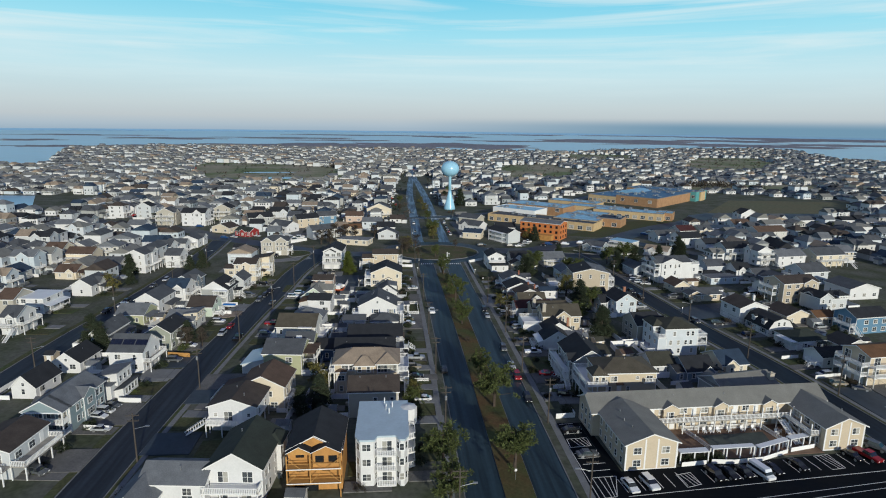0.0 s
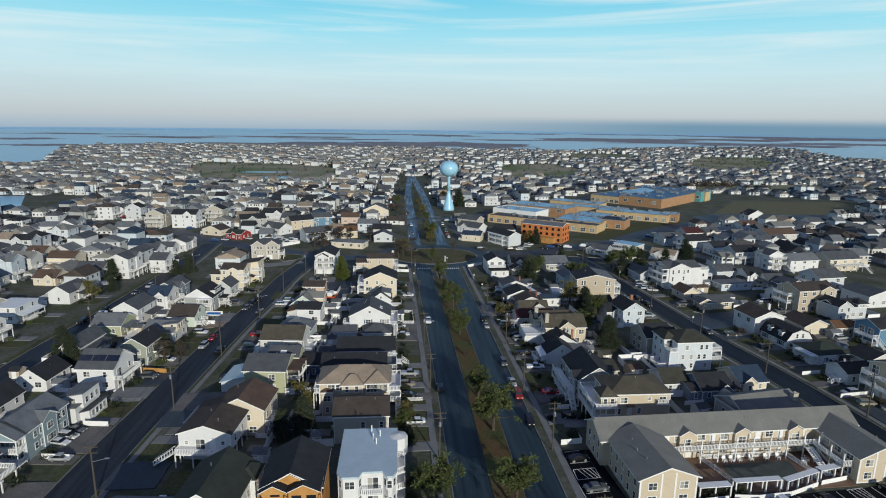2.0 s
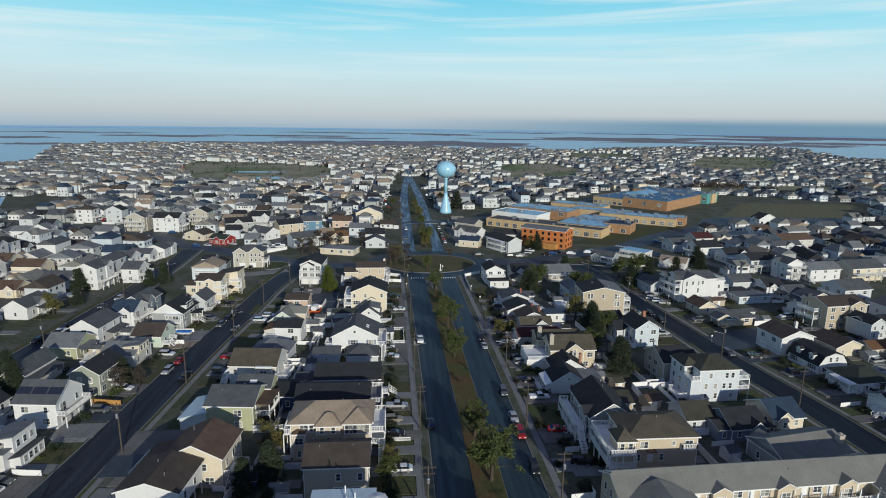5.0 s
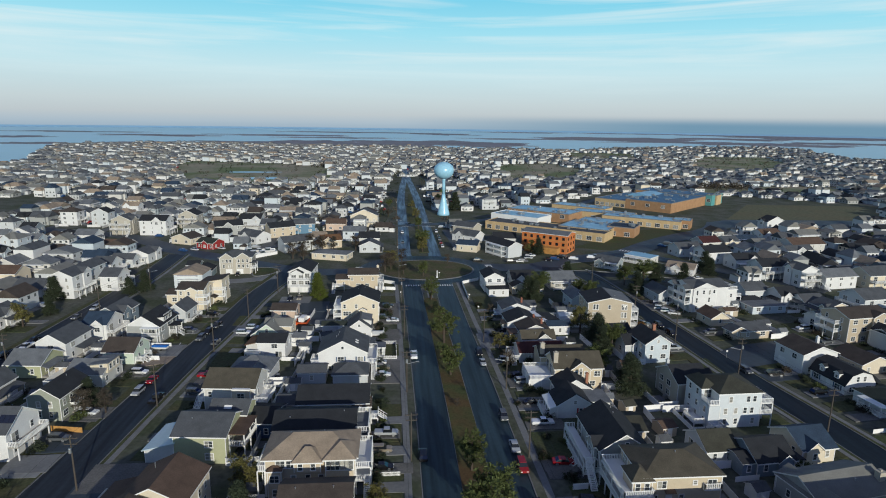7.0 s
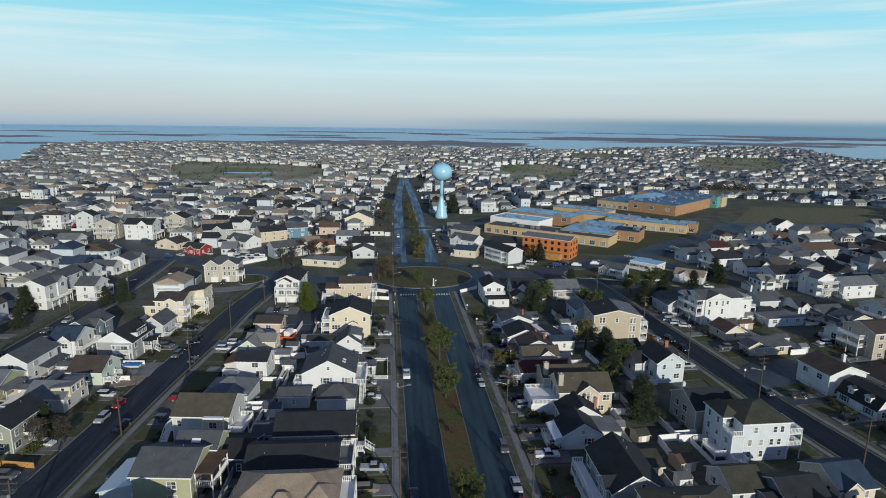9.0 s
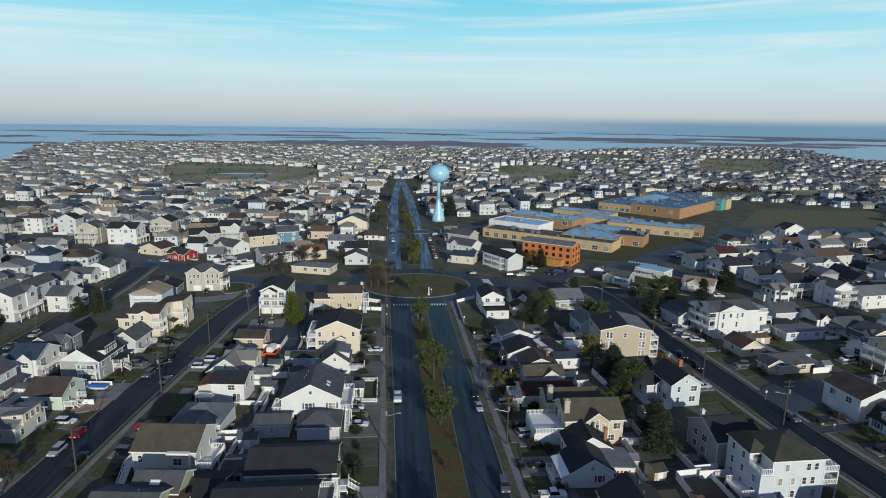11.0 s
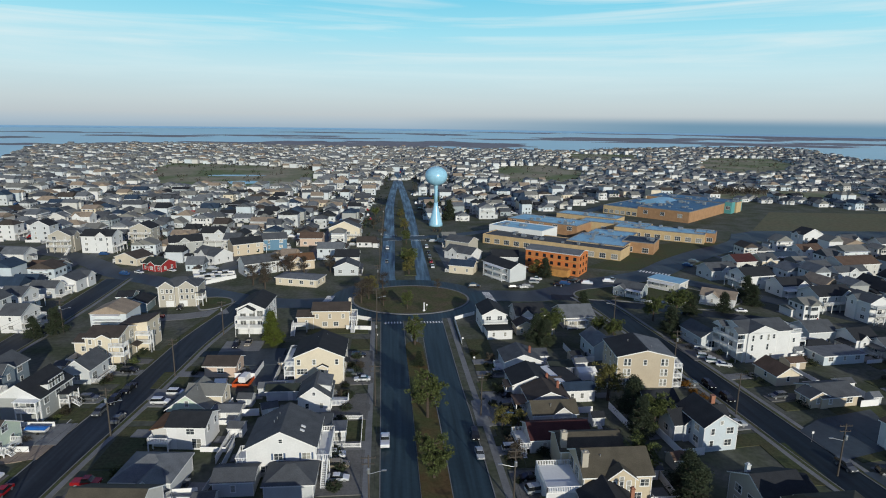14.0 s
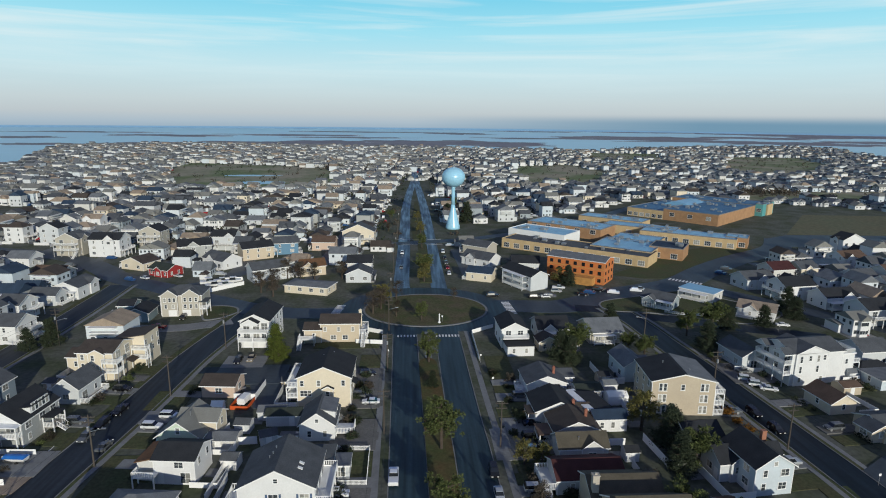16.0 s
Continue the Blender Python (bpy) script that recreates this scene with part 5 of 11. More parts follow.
b = H.body(0, 0, 12.6, 11, 5.9, "gy", 3.2, "white", "grey")
c = H.body(2.4, -9.0, 8.6, 7.0, 2.9, "hip", 1.7, "lightgrey", "grey")
e = H.body(-7.4, -8.4, 7.0, 5.4, 2.9, "gx", 1.0, "lightgrey", "grey")
f = H.body(3.4, 8.6, 8.2, 6.4, 3.3, "hip", 1.9, "white", "grey")
g = H.body(9.2, 7.4, 3.2, 4.0, 2.6, "flat", 0, "lightgrey", "light")
H.win(b, "S", 6.9, (0,), "t", True)
H.win(b, "S", 3.5, (-0.5, 4.6), "d", True, "navy")
H.win(b, "S", 1.0, (-3.4, -1.9, 1.3), "s", True, "navy")
H.win(b, "E", 3.2, (-3.4, -0.5, 2.6), "l")
H.win(b, "W", 3.2, (-3, 1.5), "s")
H.win(e, "S", 1.0, (0,), "s")
H.win(g, "S", 0.7, (0,), "l")
H.deck(6.32, 8.8, -5.4, 5.2, 3.1, "SEN", mat=TRIM)
H.deck(-8.6, -6.32, -5.0, -0.6, 2.7, "SWN", mat=TRIM)
H.stairs(8.0, -5.4, 3.1, "S", 0.9)
H.stairs(-7.6, -5.0, 2.7, "S")
H.panel(3.5, -2.4, 7.55, 0.9, 0.6, 0, 27)
H.panel(3.5, -0.9, 7.55, 0.9, 0.6, 0, 27)
H.vents((-1.6, 0.5, 8.4), (-2.0, -0.4, 8.2), (-1.4, 2.2, 8.5))
H.done()
H = Villa(-27.0, 231.6, 0, "tall cream clad house with dark roof and white balconies")
b = H.body(0, 0, 12.2, 12, 7.3, "gy", 2.6, "cream", "dark")
c = H.body(0.9, -6.3, 2.6, 0.9, 4.7, "gy", 0.7, "cream", "dark", 2.4, over=0.2)
H.win(b, "S", 5.4, (-5.0, -1.2, 4.4), "s", True)
H.win(b, "S", 2.9, (-4.2,), "w", True)
H.win(b, "S", 0.7, (-2.4, 2.6), "s")
H.win(c, "S", 3.0, (0,), "s", True)
H.win(b, "E", 5.2, (-4, 0, 4), "s")
H.win(b, "E", 2.6, (-4, 0, 4), "s")
H.win(b, "W", 5.2, (-4, 0, 4), "l")
H.win(b, "W", 2.6, (-4, 0, 4), "l")
H.deck(-8.7, -6.12, -5.8, 5.4, 5.1, "SWN", mat=TRIM)
H.deck(-8.7, -6.12, -5.8, 1.0, 2.5, "SWN", mat=TRIM)
H.awning(6.1, -2.0, 4.6, 3.2, 1.2, "E")
H.vents((-1, 2, 9.2), (1.2, 4, 9.1))
H.done()
H = Villa(-26.4, 215.2, 0, "small white gabled house with a grey roof and dormer")
b = H.body(0, 0, 7.2, 8.4, 3.6, "gy", 2.6, "white", "grey")
c = H.body(2.1, 0.9, 2.8, 5.6, 5.4, "slE", 0.5, "white", "light", 3.2, over=0.25)
H.win(b, "S", 4.2, (0,), "t")
H.win(b, "S", 1.0, (-1.6, 1.6), "s")
H.win(c, "E", 3.9, (-1, 1.2), "s")
H.deck(3.62, 7.4, -2.8, 1.2, 1.0, "SE", mat=TRIM)
H.done()
H = Villa(-34.6, 219.0, 0, "low long white outbuilding with a dark green roof")
b = H.body(0, 0, 7.4, 3.6, 2.5, "gx", 0.8, "lightgrey", "green")
H.door(b, "S", 0.05, 1.8)
H.done()
H = Villa(-29.6, 270.0, 0, "beige clad house with a lower wing and white decks")
b = H.body(1.4, 0, 11.6, 7.6, 5.9, "gx", 1.7, "beige", "umber")
c = H.body(-6.6, -1.4, 5.0, 6.0, 4.2, "gx", 1.3, "beige", "umber")
H.win(b, "S", 3.6, (-4.4, -0.4, 3.8), "s")
H.win(b, "S", 1.0, (-2.0, 1.5), "d")
H.win(c, "S", 1.8, (0.4,), "s")
H.deck(7.24, 9.4, -3.9, 3.4, 3.0, "SEN", mat=TRIM)
H.deck(-10.4, -5.8, -7.0, -4.45, 2.2, "SWE", mat=TRIM)
H.stairs(8.4, -3.9, 3.0, "S")
H.stairs(-9.8, -7.0, 2.2, "S")
H.chimney(7.0, 2.4, 3, 8.0, "cream")
H.done()
# between avenue and first west street, west row
H = Villa(-63.2, 93.4, -5, "low white clad house with a sunroom and joined grey roofs")
b = H.body(2.2, 1.8, 11.2, 7.6, 4.9, "gx", 1.9, "white", "light")
c = H.body(-3.0, -1.6, 6.6, 10.6, 3.5, "gy", 2.3, "white", "light")
H.win(c, "S", 0.9, (-2.3, -1.15, 0, 1.15, 2.3), "n", True)
H.win(b, "S", 2.9, (2.6,), "d", True)
H.win(b, "S", 0.7, (2.6,), "l", True)
H.win(b, "E", 3.0, (-1.6, 1.6), "s", True)
H.vents((3, 0.2, 6.4),)
H.done()
H = Villa(-50.6, 97.9, -5, "white clad house with dark green roof and two balconies")
b = H.body(0, 1.2, 9.9, 13.0, 6.6, "gy", 2.9, "white", "green")
c = H.body(4.2, 5.6, 3.2, 4.4, 6.4, "hip", 1.2, "white", "green")
H.win(b, "S", 4.0, (-1.9, 2.4), "l", True)
H.win(b, "S", 0.8, (-2.2, 2.0), "l", True)
H.win(b, "E", 3.9, (-4.6, -2.6, 1.0), "s")
H.win(b, "E", 1.1, (-4.6, -2.6, 1.0), "s")
H.deck(-4.9, 4.9, -7.9, -5.31, 3.4, "SEW", mat=TRIM)
H.deck(-4.9, 4.9, -7.9, -5.31, 0.7, "SEW", mat=TRIM)
H.vents((-1.2, 3, 9.0),)
H.done()
H = Villa(-57.4, 121.2, -5, "raised white house with brown roof and deck on posts")
b = H.body(0, 0, 10.2, 9.2, 6.1, "gy", 1.7, "white", "umber", 2.7)
c = H.body(-1.8, 0.4, 6.4, 8.0, 2.69, "flat", 0, "lightgrey", "grey", over=-0.3)
H.win(b, "S", 3.9, (-3.6, 3.5), "t", True)
H.win(b, "S", 2.95, (-0.9,), "l", True)
H.door(b, "S", 2.9, 1.5)
H.win(b, "E", 3.7, (-2.4, 1.4), "s", True)
H.deck(-5.1, 5.1, -6.7, -4.61, 2.9, "SEW", mat=TRIM)
H.stairs(-5.6, -5.8, 2.9, "W")
bm = bmesh.new()
box(bm, -0.1, 0.1, -0.1, 0.1, 0, 2.7)
me = to_mesh("post", bm, TRIM)
for k in range(4):
    place("post", me, H.ob, pose(4.95, -4.3 + 2.8 * k, 0))
H.vents((-1.0, 1.6, 7.6), (1.8, -2.0, 7.5))
H.done()
H = Villa(-55.2, 131.4, -5, "cream clad house with a broad low brown roof")
b = H.body(1.8, 0, 10.4, 9.7, 6.0, "gy", 2.5, "cream", "brown")
c = H.body(-6.2, -0.3, 5.6, 8.6, 3.2, "slW", 1.5, "cream", "brown")
H.win(b, "S", 3.6, (-3.6, 2.0), "s", True)
H.win(b, "E", 3.4, (-2.6, 0.6, 3.0), "s", True)
H.win(b, "E", 0.9, (-2.6, 2.4), "s")
H.win(b, "S", 0.9, (-1.0, 2.8), "d")
H.deck(-10.6, -9.02, -4.2, 3.6, 1.4, "SWN", mat=TRIM)
H.deck(7.02, 10.2, -4.2, 0.4, 2.2, "SEN", mat=TRIM)
H.stairs(8.6, -4.2, 2.2, "S")
H.vents((-0.6, 1.8, 8.2),)
H.done()
H = Villa(-52.6, 151.8, -5, "sage-green clad house with grey roofs and open side deck")
b = H.body(0, 0, 10.2, 10.4, 5.7, "gx", 2.3, "sage", "grey")
c = H.body(2.4, 6.4, 7.6, 6.2, 5.9, "gx", 1.8, "sage", "grey")
e = H.body(-7.9, -0.6, 5.6, 9.4, 2.7, "slW", 1.4, "lightgrey", "panel")
H.win(b, "S", 3.5, (1.8,), "d", True)
H.win(b, "S", 0.9, (1.8,), "d", True)
H.win(b, "E", 3.4, (-2.4, 1.6), "l")
H.deck(5.12, 8.2, -3.6, 3.6, 2.9, "SEN", roofed="brown", high=2.5)
H.vents((1.6, 0.6, 7.7), (-2.6, -1.6, 7.2))
H.panel(2.2, 4.4, 6.9, 1.6, 0.9, 31, 0)
H.done()
H = Villa(-43.6, 159.6, -5, "low navy-blue clad house with a dark roof and white trim")
b = H.body(0, 0, 7.0, 8.6, 3.4, "gx", 1.5, "navy", "dark")
H.win(b, "S", 1.0, (-1.6, 1.6), "s", True)
H.win(b, "E", 1.0, (-2, 2), "s", True)
H.done()
H = Villa(-52.5, 171.9, -5, "off-white clad house with brown roof and upper bay")
b = H.body(0, 0, 11.5, 9.7, 5.9, "gx", 2.6, "offwhite", "olive2")
c = H.body(2.9, -5.3, 4.2, 1.0, 5.7, "flat", 0, "cream", "white", 3.2, over=0.1)
H.win(b, "S", 3.7, (-4.4,), "s", True)
H.win(c, "S", 3.8, (0,), "d", True)
H.win(b, "S", 0.9, (-1.0, 2.4, 4.4), "s", True)
H.win(b, "E", 3.5, (-2.4, 2), "s")
H.deck(-7.6, -5.77, -4.6, -0.6, 2.6, "SWN", mat=TRIM)
H.stairs(-7.0, -4.6, 2.6, "S")
H.deck(5.77, 8.4, -4.4, 2.4, 2.4, "SEN", mat=TRIM)
H.done()
H = Villa(-51.8, 185.3, -5, "white clad house under joined pale blue-grey hipped roofs")
b = H.body(0, 0.4, 10.2, 9.0, 3.5, "hip", 2.4, "lightgrey", "light")
c = H.body(2.0, -3.8, 4.6, 5.6, 3.5, "gy", 1.8, "white", "light")
H.win(c, "S", 2.6, (0,), "s")
H.win(b, "S", 1.0, (-3, -1.4), "s")
H.done()
H = Villa(-50.4, 200.6, -5, "white clad house with dark roof and corner porch")
b = H.body(0.9, 0, 7.6, 7.0, 4.9, "gx", 1.5, "white", "dark")
c = H.body(-4.6, 0.4, 3.4, 6.2, 3.9, "slW", 0.8, "offwhite", "rust")
H.win(b, "S", 3.4, (0.5, 1.3), "s", True)
H.win(b, "S", 0.4, (2.0,), "l", True)
H.win(b, "E", 3.3, (-1.6, 1.8), "s")
H.door(b, "S", 0.2, -2.6)
H.deck(-6.0, -2.0, -5.4, -3.52, 2.4, "SW", mat=TRIM)
H.done()
H = Villa(-52.3, 212.8, -5, "pale green clad house with grey cross-gabled roofs")
b = H.body(-0.6, 0, 9.0, 9.6, 3.0, "gy", 3.3, "green", "pale")
c = H.body(1.6, 1.6, 8.0, 5.0, 4.6, "gx", 1.5, "cream", "pale")
H.win(b, "S", 3.8, (0,), "s", True)
H.win(b, "S", 1.0, (2.4,), "s", True)
H.win(c, "E", 3.0, (0,), "s")
H.deck(3.92, 6.4, -4.6, 3.6, 0.9, "SE", mat=TRIM)
H.vents((0.4, -1, 6.2),)
H.done()
house(-52.7, 234.6, 7.9, 6.8, 1, "gx", "peach", "umber", -4, rise=1.4, feats="n", detail=1, label="single-storey peach block house with a brown gabled roof")
H = Villa(-51.8, 269.5, -3, "three-storey white clad house with stacked front balconies over garage doors")
b = H.body(0, 0, 8.4, 14.1, 8.2, "gy", 1.9, "white", "dark")
c = H.body(-0.8, -7.9, 4.4, 2.4, 8.1, "gy", 1.2, "white", "dark", 7.4, over=0.35)
for z in (2.9, 5.5):
    H.deck(-4.2, 4.2, -9.6, -7.07, z, "SEW", mat=TRIM)
    H.win(b, "S", z + 0.1, (-2.4, 0.4, 2.8), "l")
H.door(b, "S", 0.1, -2.1, GARAGE)
H.door(b, "S", 0.1, 1.9, GARAGE)
for z in (1.2, 3.8, 6.2):
    H.win(b, "E", z, (-4.5, -1.5, 1.5, 4.5), "s")
H.done()
# west side of first west street
H = Villa(-97.9, 107.5, -5, "light grey house with a long deck on white posts")
b = H.body(0, 0, 9.0, 10.6, 5.6, "gy", 1.5, "lightgrey", "umber")
H.win(b, "E", 3.4, (-3.2, 0.4), "d", True)
H.win(b, "S", 3.2, (-1.6, 2.0), "l", True)
H.door(b, "E", 2.95, 3.2)
H.deck(4.52, 7.4, -5.6, 5.2, 2.9, "SEN", mat=DECK)
H.deck(-4.4, 4.5, -7.6, -5.32, 2.9, "SW", mat=DECK)
H.done()
H = Villa(-95.9, 124.6, -5, "slate-teal clad house with pale roof and gabled porch")
b = H.body(0, 0.8, 8.3, 12.4, 6.0, "gy", 2.3, "teal", "light")
c = H.body(3.1, 1.0, 3.0, 4.2, 6.0, "gx", 1.4, "teal", "light", over=0.3)
p = H.body(0, -6.6, 8.3, 2.4, 6.0, "gy", 2.3, "teal", "light", 5.7, over=0.4)
for z in (3.1, 0.6):
    H.deck(-4.1, 4.1, -7.8, -5.42, z, "SEW", roofed="white" if z > 3 else None, high=2.5, mat=TRIM)
    H.win(b, "S", z + 0.1, (-2.6, 0, 2.6), "l", True)
    H.win(b, "E", z + 0.8, (-3.6, -1.9, 3.6, 5.0), "s", True)
H.win(c, "E", 3.9, (0,), "d", True)
H.win(c, "E", 1.3, (0,), "w", True)
H.stairs(3.2, -7.8, 0.9, "S", 1.6)
H.done()
H = Villa(-92.6, 137.6, -5, "white clad house with pale stepped roofs and a street-side porch")
b = H.body(-0.8, 0, 6.4, 8.6, 3.4, "slW", 0.5, "white", "light")
c = H.body(0.6, 0.8, 4.8, 6.2, 5.4, "slW", 0.9, "white", "light", 3.0)
e = H.body(3.4, 0.4, 2.2, 6.6, 2.7, "slE", -0.6, "white", "grey")
H.win(c, "E", 3.8, (-1.8, 0.0, 1.8), "s", True)
H.win(e, "E", 0.9, (-2, -0.6, 0.8, 2.2), "s", True)
H.win(c, "S", 3.8, (0,), "d")
H.done()
house(-93.8, 154.1, 9.0, 9.2, 2.1, "gx", "white", "grey", -5, rise=3.2, feats="E2vn", label="tall white clad house with solar panels on a grey roof")
H = Villa(-91.4, 170.2, -5, "sage-grey clad house with dark roof and small porch")
b = H.body(0, 0, 7.2, 10.4, 5.5, "gy", 2.2, "sagegrey", "dark")
c = H.body(4.1, -0.4, 1.6, 2.8, 3.0, "gx", 1.0, "white", "dark", 2.3, over=0.3)
H.win(b, "S", 3.3, (-1.2, 1.4), "s", True)
H.win(b, "S", 0.9, (-1.2, 1.4), "s", True)
H.win(b, "E", 3.4, (-3.8, -1.4, 1.6, 4.0), "s", True)
H.win(b, "E", 0.9, (-3.8, 3.4), "d", True)
H.door(b, "E", 0.5, -0.4)
H.deck(3.62, 5.0, -1.8, 1.0, 0.5, "", roofed=None, posts=False)
H.stairs(5.0, -0.4, 0.6, "E", 1.4)
H.vents((0.8, 2.0, 7.3),)
H.done()
house(-109.4, 154.7, 7.3, 9, 1, "gy", "white", "dark", -5, rise=2.6, feats="n")
house(-111.4, 140.0, 5.8, 9, 1, "gy", "white", "dark", -5, rise=2.8, feats="n")
H = Villa(-89.8, 200.1, -5, "pale green house with brown roof and white deck")
b = H.body(0, 0, 8.4, 8.6, 3.4, "gx", 2.6, "green", "umber")
H.win(b, "S", 1.0, (-2.6, 0.6), "s", True)
H.win(b, "E", 3.7, (0,), "d", True)
H.win(b, "E", 0.9, (-1.6, 1.8), "s", True)
H.deck(4.22, 6.4, -3.8, 1.2, 0.9, "SEN", mat=TRIM)
H.stairs(6.4, -2.6, 0.9, "E")
H.done()
H = Villa(-91.7, 186.4, -5, "off-white clad house with pale roof and side dormer")
b = H.body(0, 0, 9.0, 9.0, 3.3, "gx", 2.2, "offwhite", "light")
c = H.body(2.9, 0.0, 4.4, 5.4, 5.0, "slW", 0.6, "cream", "light", 3.0)
H.win(b, "S", 1.0, (-2.8, 1.2), "d", True)
H.win(c, "S", 3.8, (0.6,), "s", True)
H.win(c, "E", 3.8, (-1.6, 0, 1.6), "s", True)
H.win(b, "E", 1.0, (-2.6, 2.4), "s", True)
H.done()
H = Villa(-89.3, 216.6, -5, "grey clad house with black roof and white dormer")
b = H.body(0, 0, 9.8, 11.0, 5.2, "gy", 3.0, "grey", "dark")
c = H.body(3.1, 0.6, 3.0, 5.6, 7.1, "slE", -0.5, "white", "dark", 5.0, over=0.3)
e = H.body(0, -5.45, 9.0, 0.14, 5.3, "gy", 2.75, "white", "white", 5.2, over=-0.2)
H.win(c, "E", 5.9, (-2.0, -1.0, 0.0, 1.0, 2.0), "n", True)
H.win(b, "E", 3.4, (-3.6, 0.4, 3.6), "d", True)
H.win(b, "E", 0.9, (-3.6, 3.4), "s", True)
H.win(b, "S", 3.2, (2.6,), "l", True)
H.deck(0.2, 4.9, -7.1, -5.52, 2.7, "SEW", roofed="white", high=2.3, mat=TRIM)
H.deck(4.92, 7.2, 0.2, 4.0, 1.2, "SN", roofed="dark", high=2.3)
H.stairs(7.2, 2.0, 1.2, "E", 1.6)
H.done()
H = house(-103.4, 216.3, 7.1, 9, 2, "gx", "white", "blue", -5, feats="E2", detail=1)
H = house(-104.0, 226.6, 7.7, 11.4, 2, "gy", "slate", "grey", -5, rise=2.2, feats="S2", detail=1)
H = Villa(-86.0, 246.4, -4, "cream clad house with dark roofs and stacked white balconies")
b = H.body(0, 0, 9.0, 9.6, 7.4, "gx", 1.6, "cream", "umber")
c = H.body(3.6, 8.6, 8.0, 7.6, 7.4, "slW", 1.3, "cream", "umber")
e = H.body(-7.4, 2.6, 5.4, 6.6, 4.4, "gx", 1.2, "cream", "umber")
f = H.body(0.6, -4.6, 4.2, 1.4, 7.2, "gy", 1.1, "cream", "umber", over=0.3)
for z in (2.7, 5.2):
    H.deck(2.2, 6.2, -6.0, -3.2, z, "SE", mat=TRIM)
    H.deck(4.7, 9.0, 3.2, 4.75, z, "SE", mat=TRIM)
    H.win(c, "E", z + 0.7, (-3.2, 0.2, 3.2), "s")
    H.win(b, "E", z + 0.1, (-2.4, 1.8), "l")
H.win(f, "S", 5.6, (-0.9,), "s", True)
H.win(b, "S", 5.6, (-3.2,), "s", True)
H.win(b, "S", 3.2, (-3.2, -1.2), "s", True)
H.win(f, "S", 3.0, (0.2,), "s", True)
H.win(e, "S", 2.0, (0,), "d", True)
H.door(f, "S", 0.1, 0.4, GARAGE)
H.awning(5.0, 1.6, 3.0, 3.4, 1.8, "E", "umber")
H.done()
H = house(-107.5, 202.8, 8.1, 11.4, 2, "gy", "white", "grey", -5, rise=2.4, detail=1)
H = house(-109.5, 192.4, 9.1, 9, 1.2, "gx", "sage", "light", -5)
H = house(-109.3, 173.8, 5.1, 11.4, 1.5, "gy", "offwhite", "grey", -5, rise=2.4)
H = house(-86.4, 233.2, 6.2, 8.4, 1.3, "gy", "lightgrey", "grey", -5, rise=2.4, feats="E1n", detail=1)
# beyond the second west street
H = house(-136.7, 262.7, 8.7, 11.4, 3, "gy", "white", "grey", -5, rise=2, feats="E2", detail=1)
H = house(-124.6, 271.0, 6.7, 8.8, 2, "gx", "white", "grey", -5, feats="E1E2", detail=1)
H = house(-150.5, 264.8, 11.2, 10.6, 1, "gx", "white", "grey", -5, detail=1)
H = house(-141.8, 227.8, 7.7, 11.4, 1.4, "gy", "white", "grey", -5, rise=2.4, detail=1)
H = house(-161.3, 251.8, 9.0, 8.8, 1, "gx", "cream", "brown", -5, detail=1)
H = house(-170.4, 280.5, 12.3, 8.8, 1.6, "gx", "cream", "brown", -5, detail=1)
H = house(-184.9, 286.7, 8.5, 8.8, 2, "gx", "cream", "brown", -5, detail=1)
H = house(-148.0, 206.6, 8.9, 10.6, 1.8, "flat", "white", "white", -5, detail=1)
H = house(-142.3, 184.8, 5, 8.8, 2, "gx", "white", "grey", -5, feats="S2E2")
H = house(-155.2, 204.6, 5.5, 9.7, 2, "gx", "greige", "brown", -5, detail=1)
H = house(-132.6, 317.4, 9.9, 12.3, 1.5, "gy", "white", "grey", -5, rise=2, detail=1)
H = house(-136.3, 306.7, 9.4, 6, 1.3, "gx", "lightgrey", "grey", -5, feats="E1", detail=1)
H = house(-136.7, 290.9, 7.8, 8.8, 2, "gx", "white", "grey", -5, feats="E2", detail=1)
H = house(-136.0, 274.1, 7.1, 11.4, 3, "gy", "lightgrey", "grey", -5, rise=2, feats="E2", detail=1)
H = house(-154.1, 340.6, 12.9, 8.8, 1, "gx", "offwhite", "brown", -5, detail=1)
# avenue, east side
H = Villa(32.4, 130.7, 0, "tall tan clad house with hipped roof and white balconies")
b = H.body(0.6, 0, 13.9, 9.7, 7.7, "hip", 1.9, "tanlight", "olive2")
c = H.body(-6.6, -3.2, 3.4, 4.2, 7.5, "hip", 1.3, "tanlight", "olive2")
H.win(c, "S", 5.6, (-0.8, 0.8), "s", True)
H.win(b, "S", 5.6, (-3.6, 5.2), "d", True)
H.win(b, "S", 6.1, (2.2,), "t", True)
H.win(b, "S", 3.0, (-4.6, 0.0), "s", True)
H.door(b, "S", 2.7, -2.2)
H.awning(-1.6, -4.86, 4.9, 1.9, 0.8, "S", "brown")
H.deck(4.2, 7.3, -5.5, -4.87, 5.4, "SEW", mat=TRIM, posts=False)
for z in (2.8, 5.3):
    H.win(b, "W", z + 0.1, (-2.8, 0.4, 3.2), "l")
    H.deck(-10.2, -6.37, -1.1, 4.6, z, "WN", mat=TRIM)
    H.deck(-10.2, -4.9, -6.6, -5.35, z, "SWE", mat=TRIM)
    H.deck(-10.2, -8.34, -5.35, -1.1, z, "W", mat=TRIM)
H.stairs(-9.6, -6.6, 2.8, "S")
H.stairs(-9.2, 4.6, 2.8, "N")
H.vents((1.0, -0.6, 9.3), (-2.2, 1.2, 9.0))
H.done()
H = Villa(27.2, 144.4, 0, "grey clad house with black roof and long white balconies")
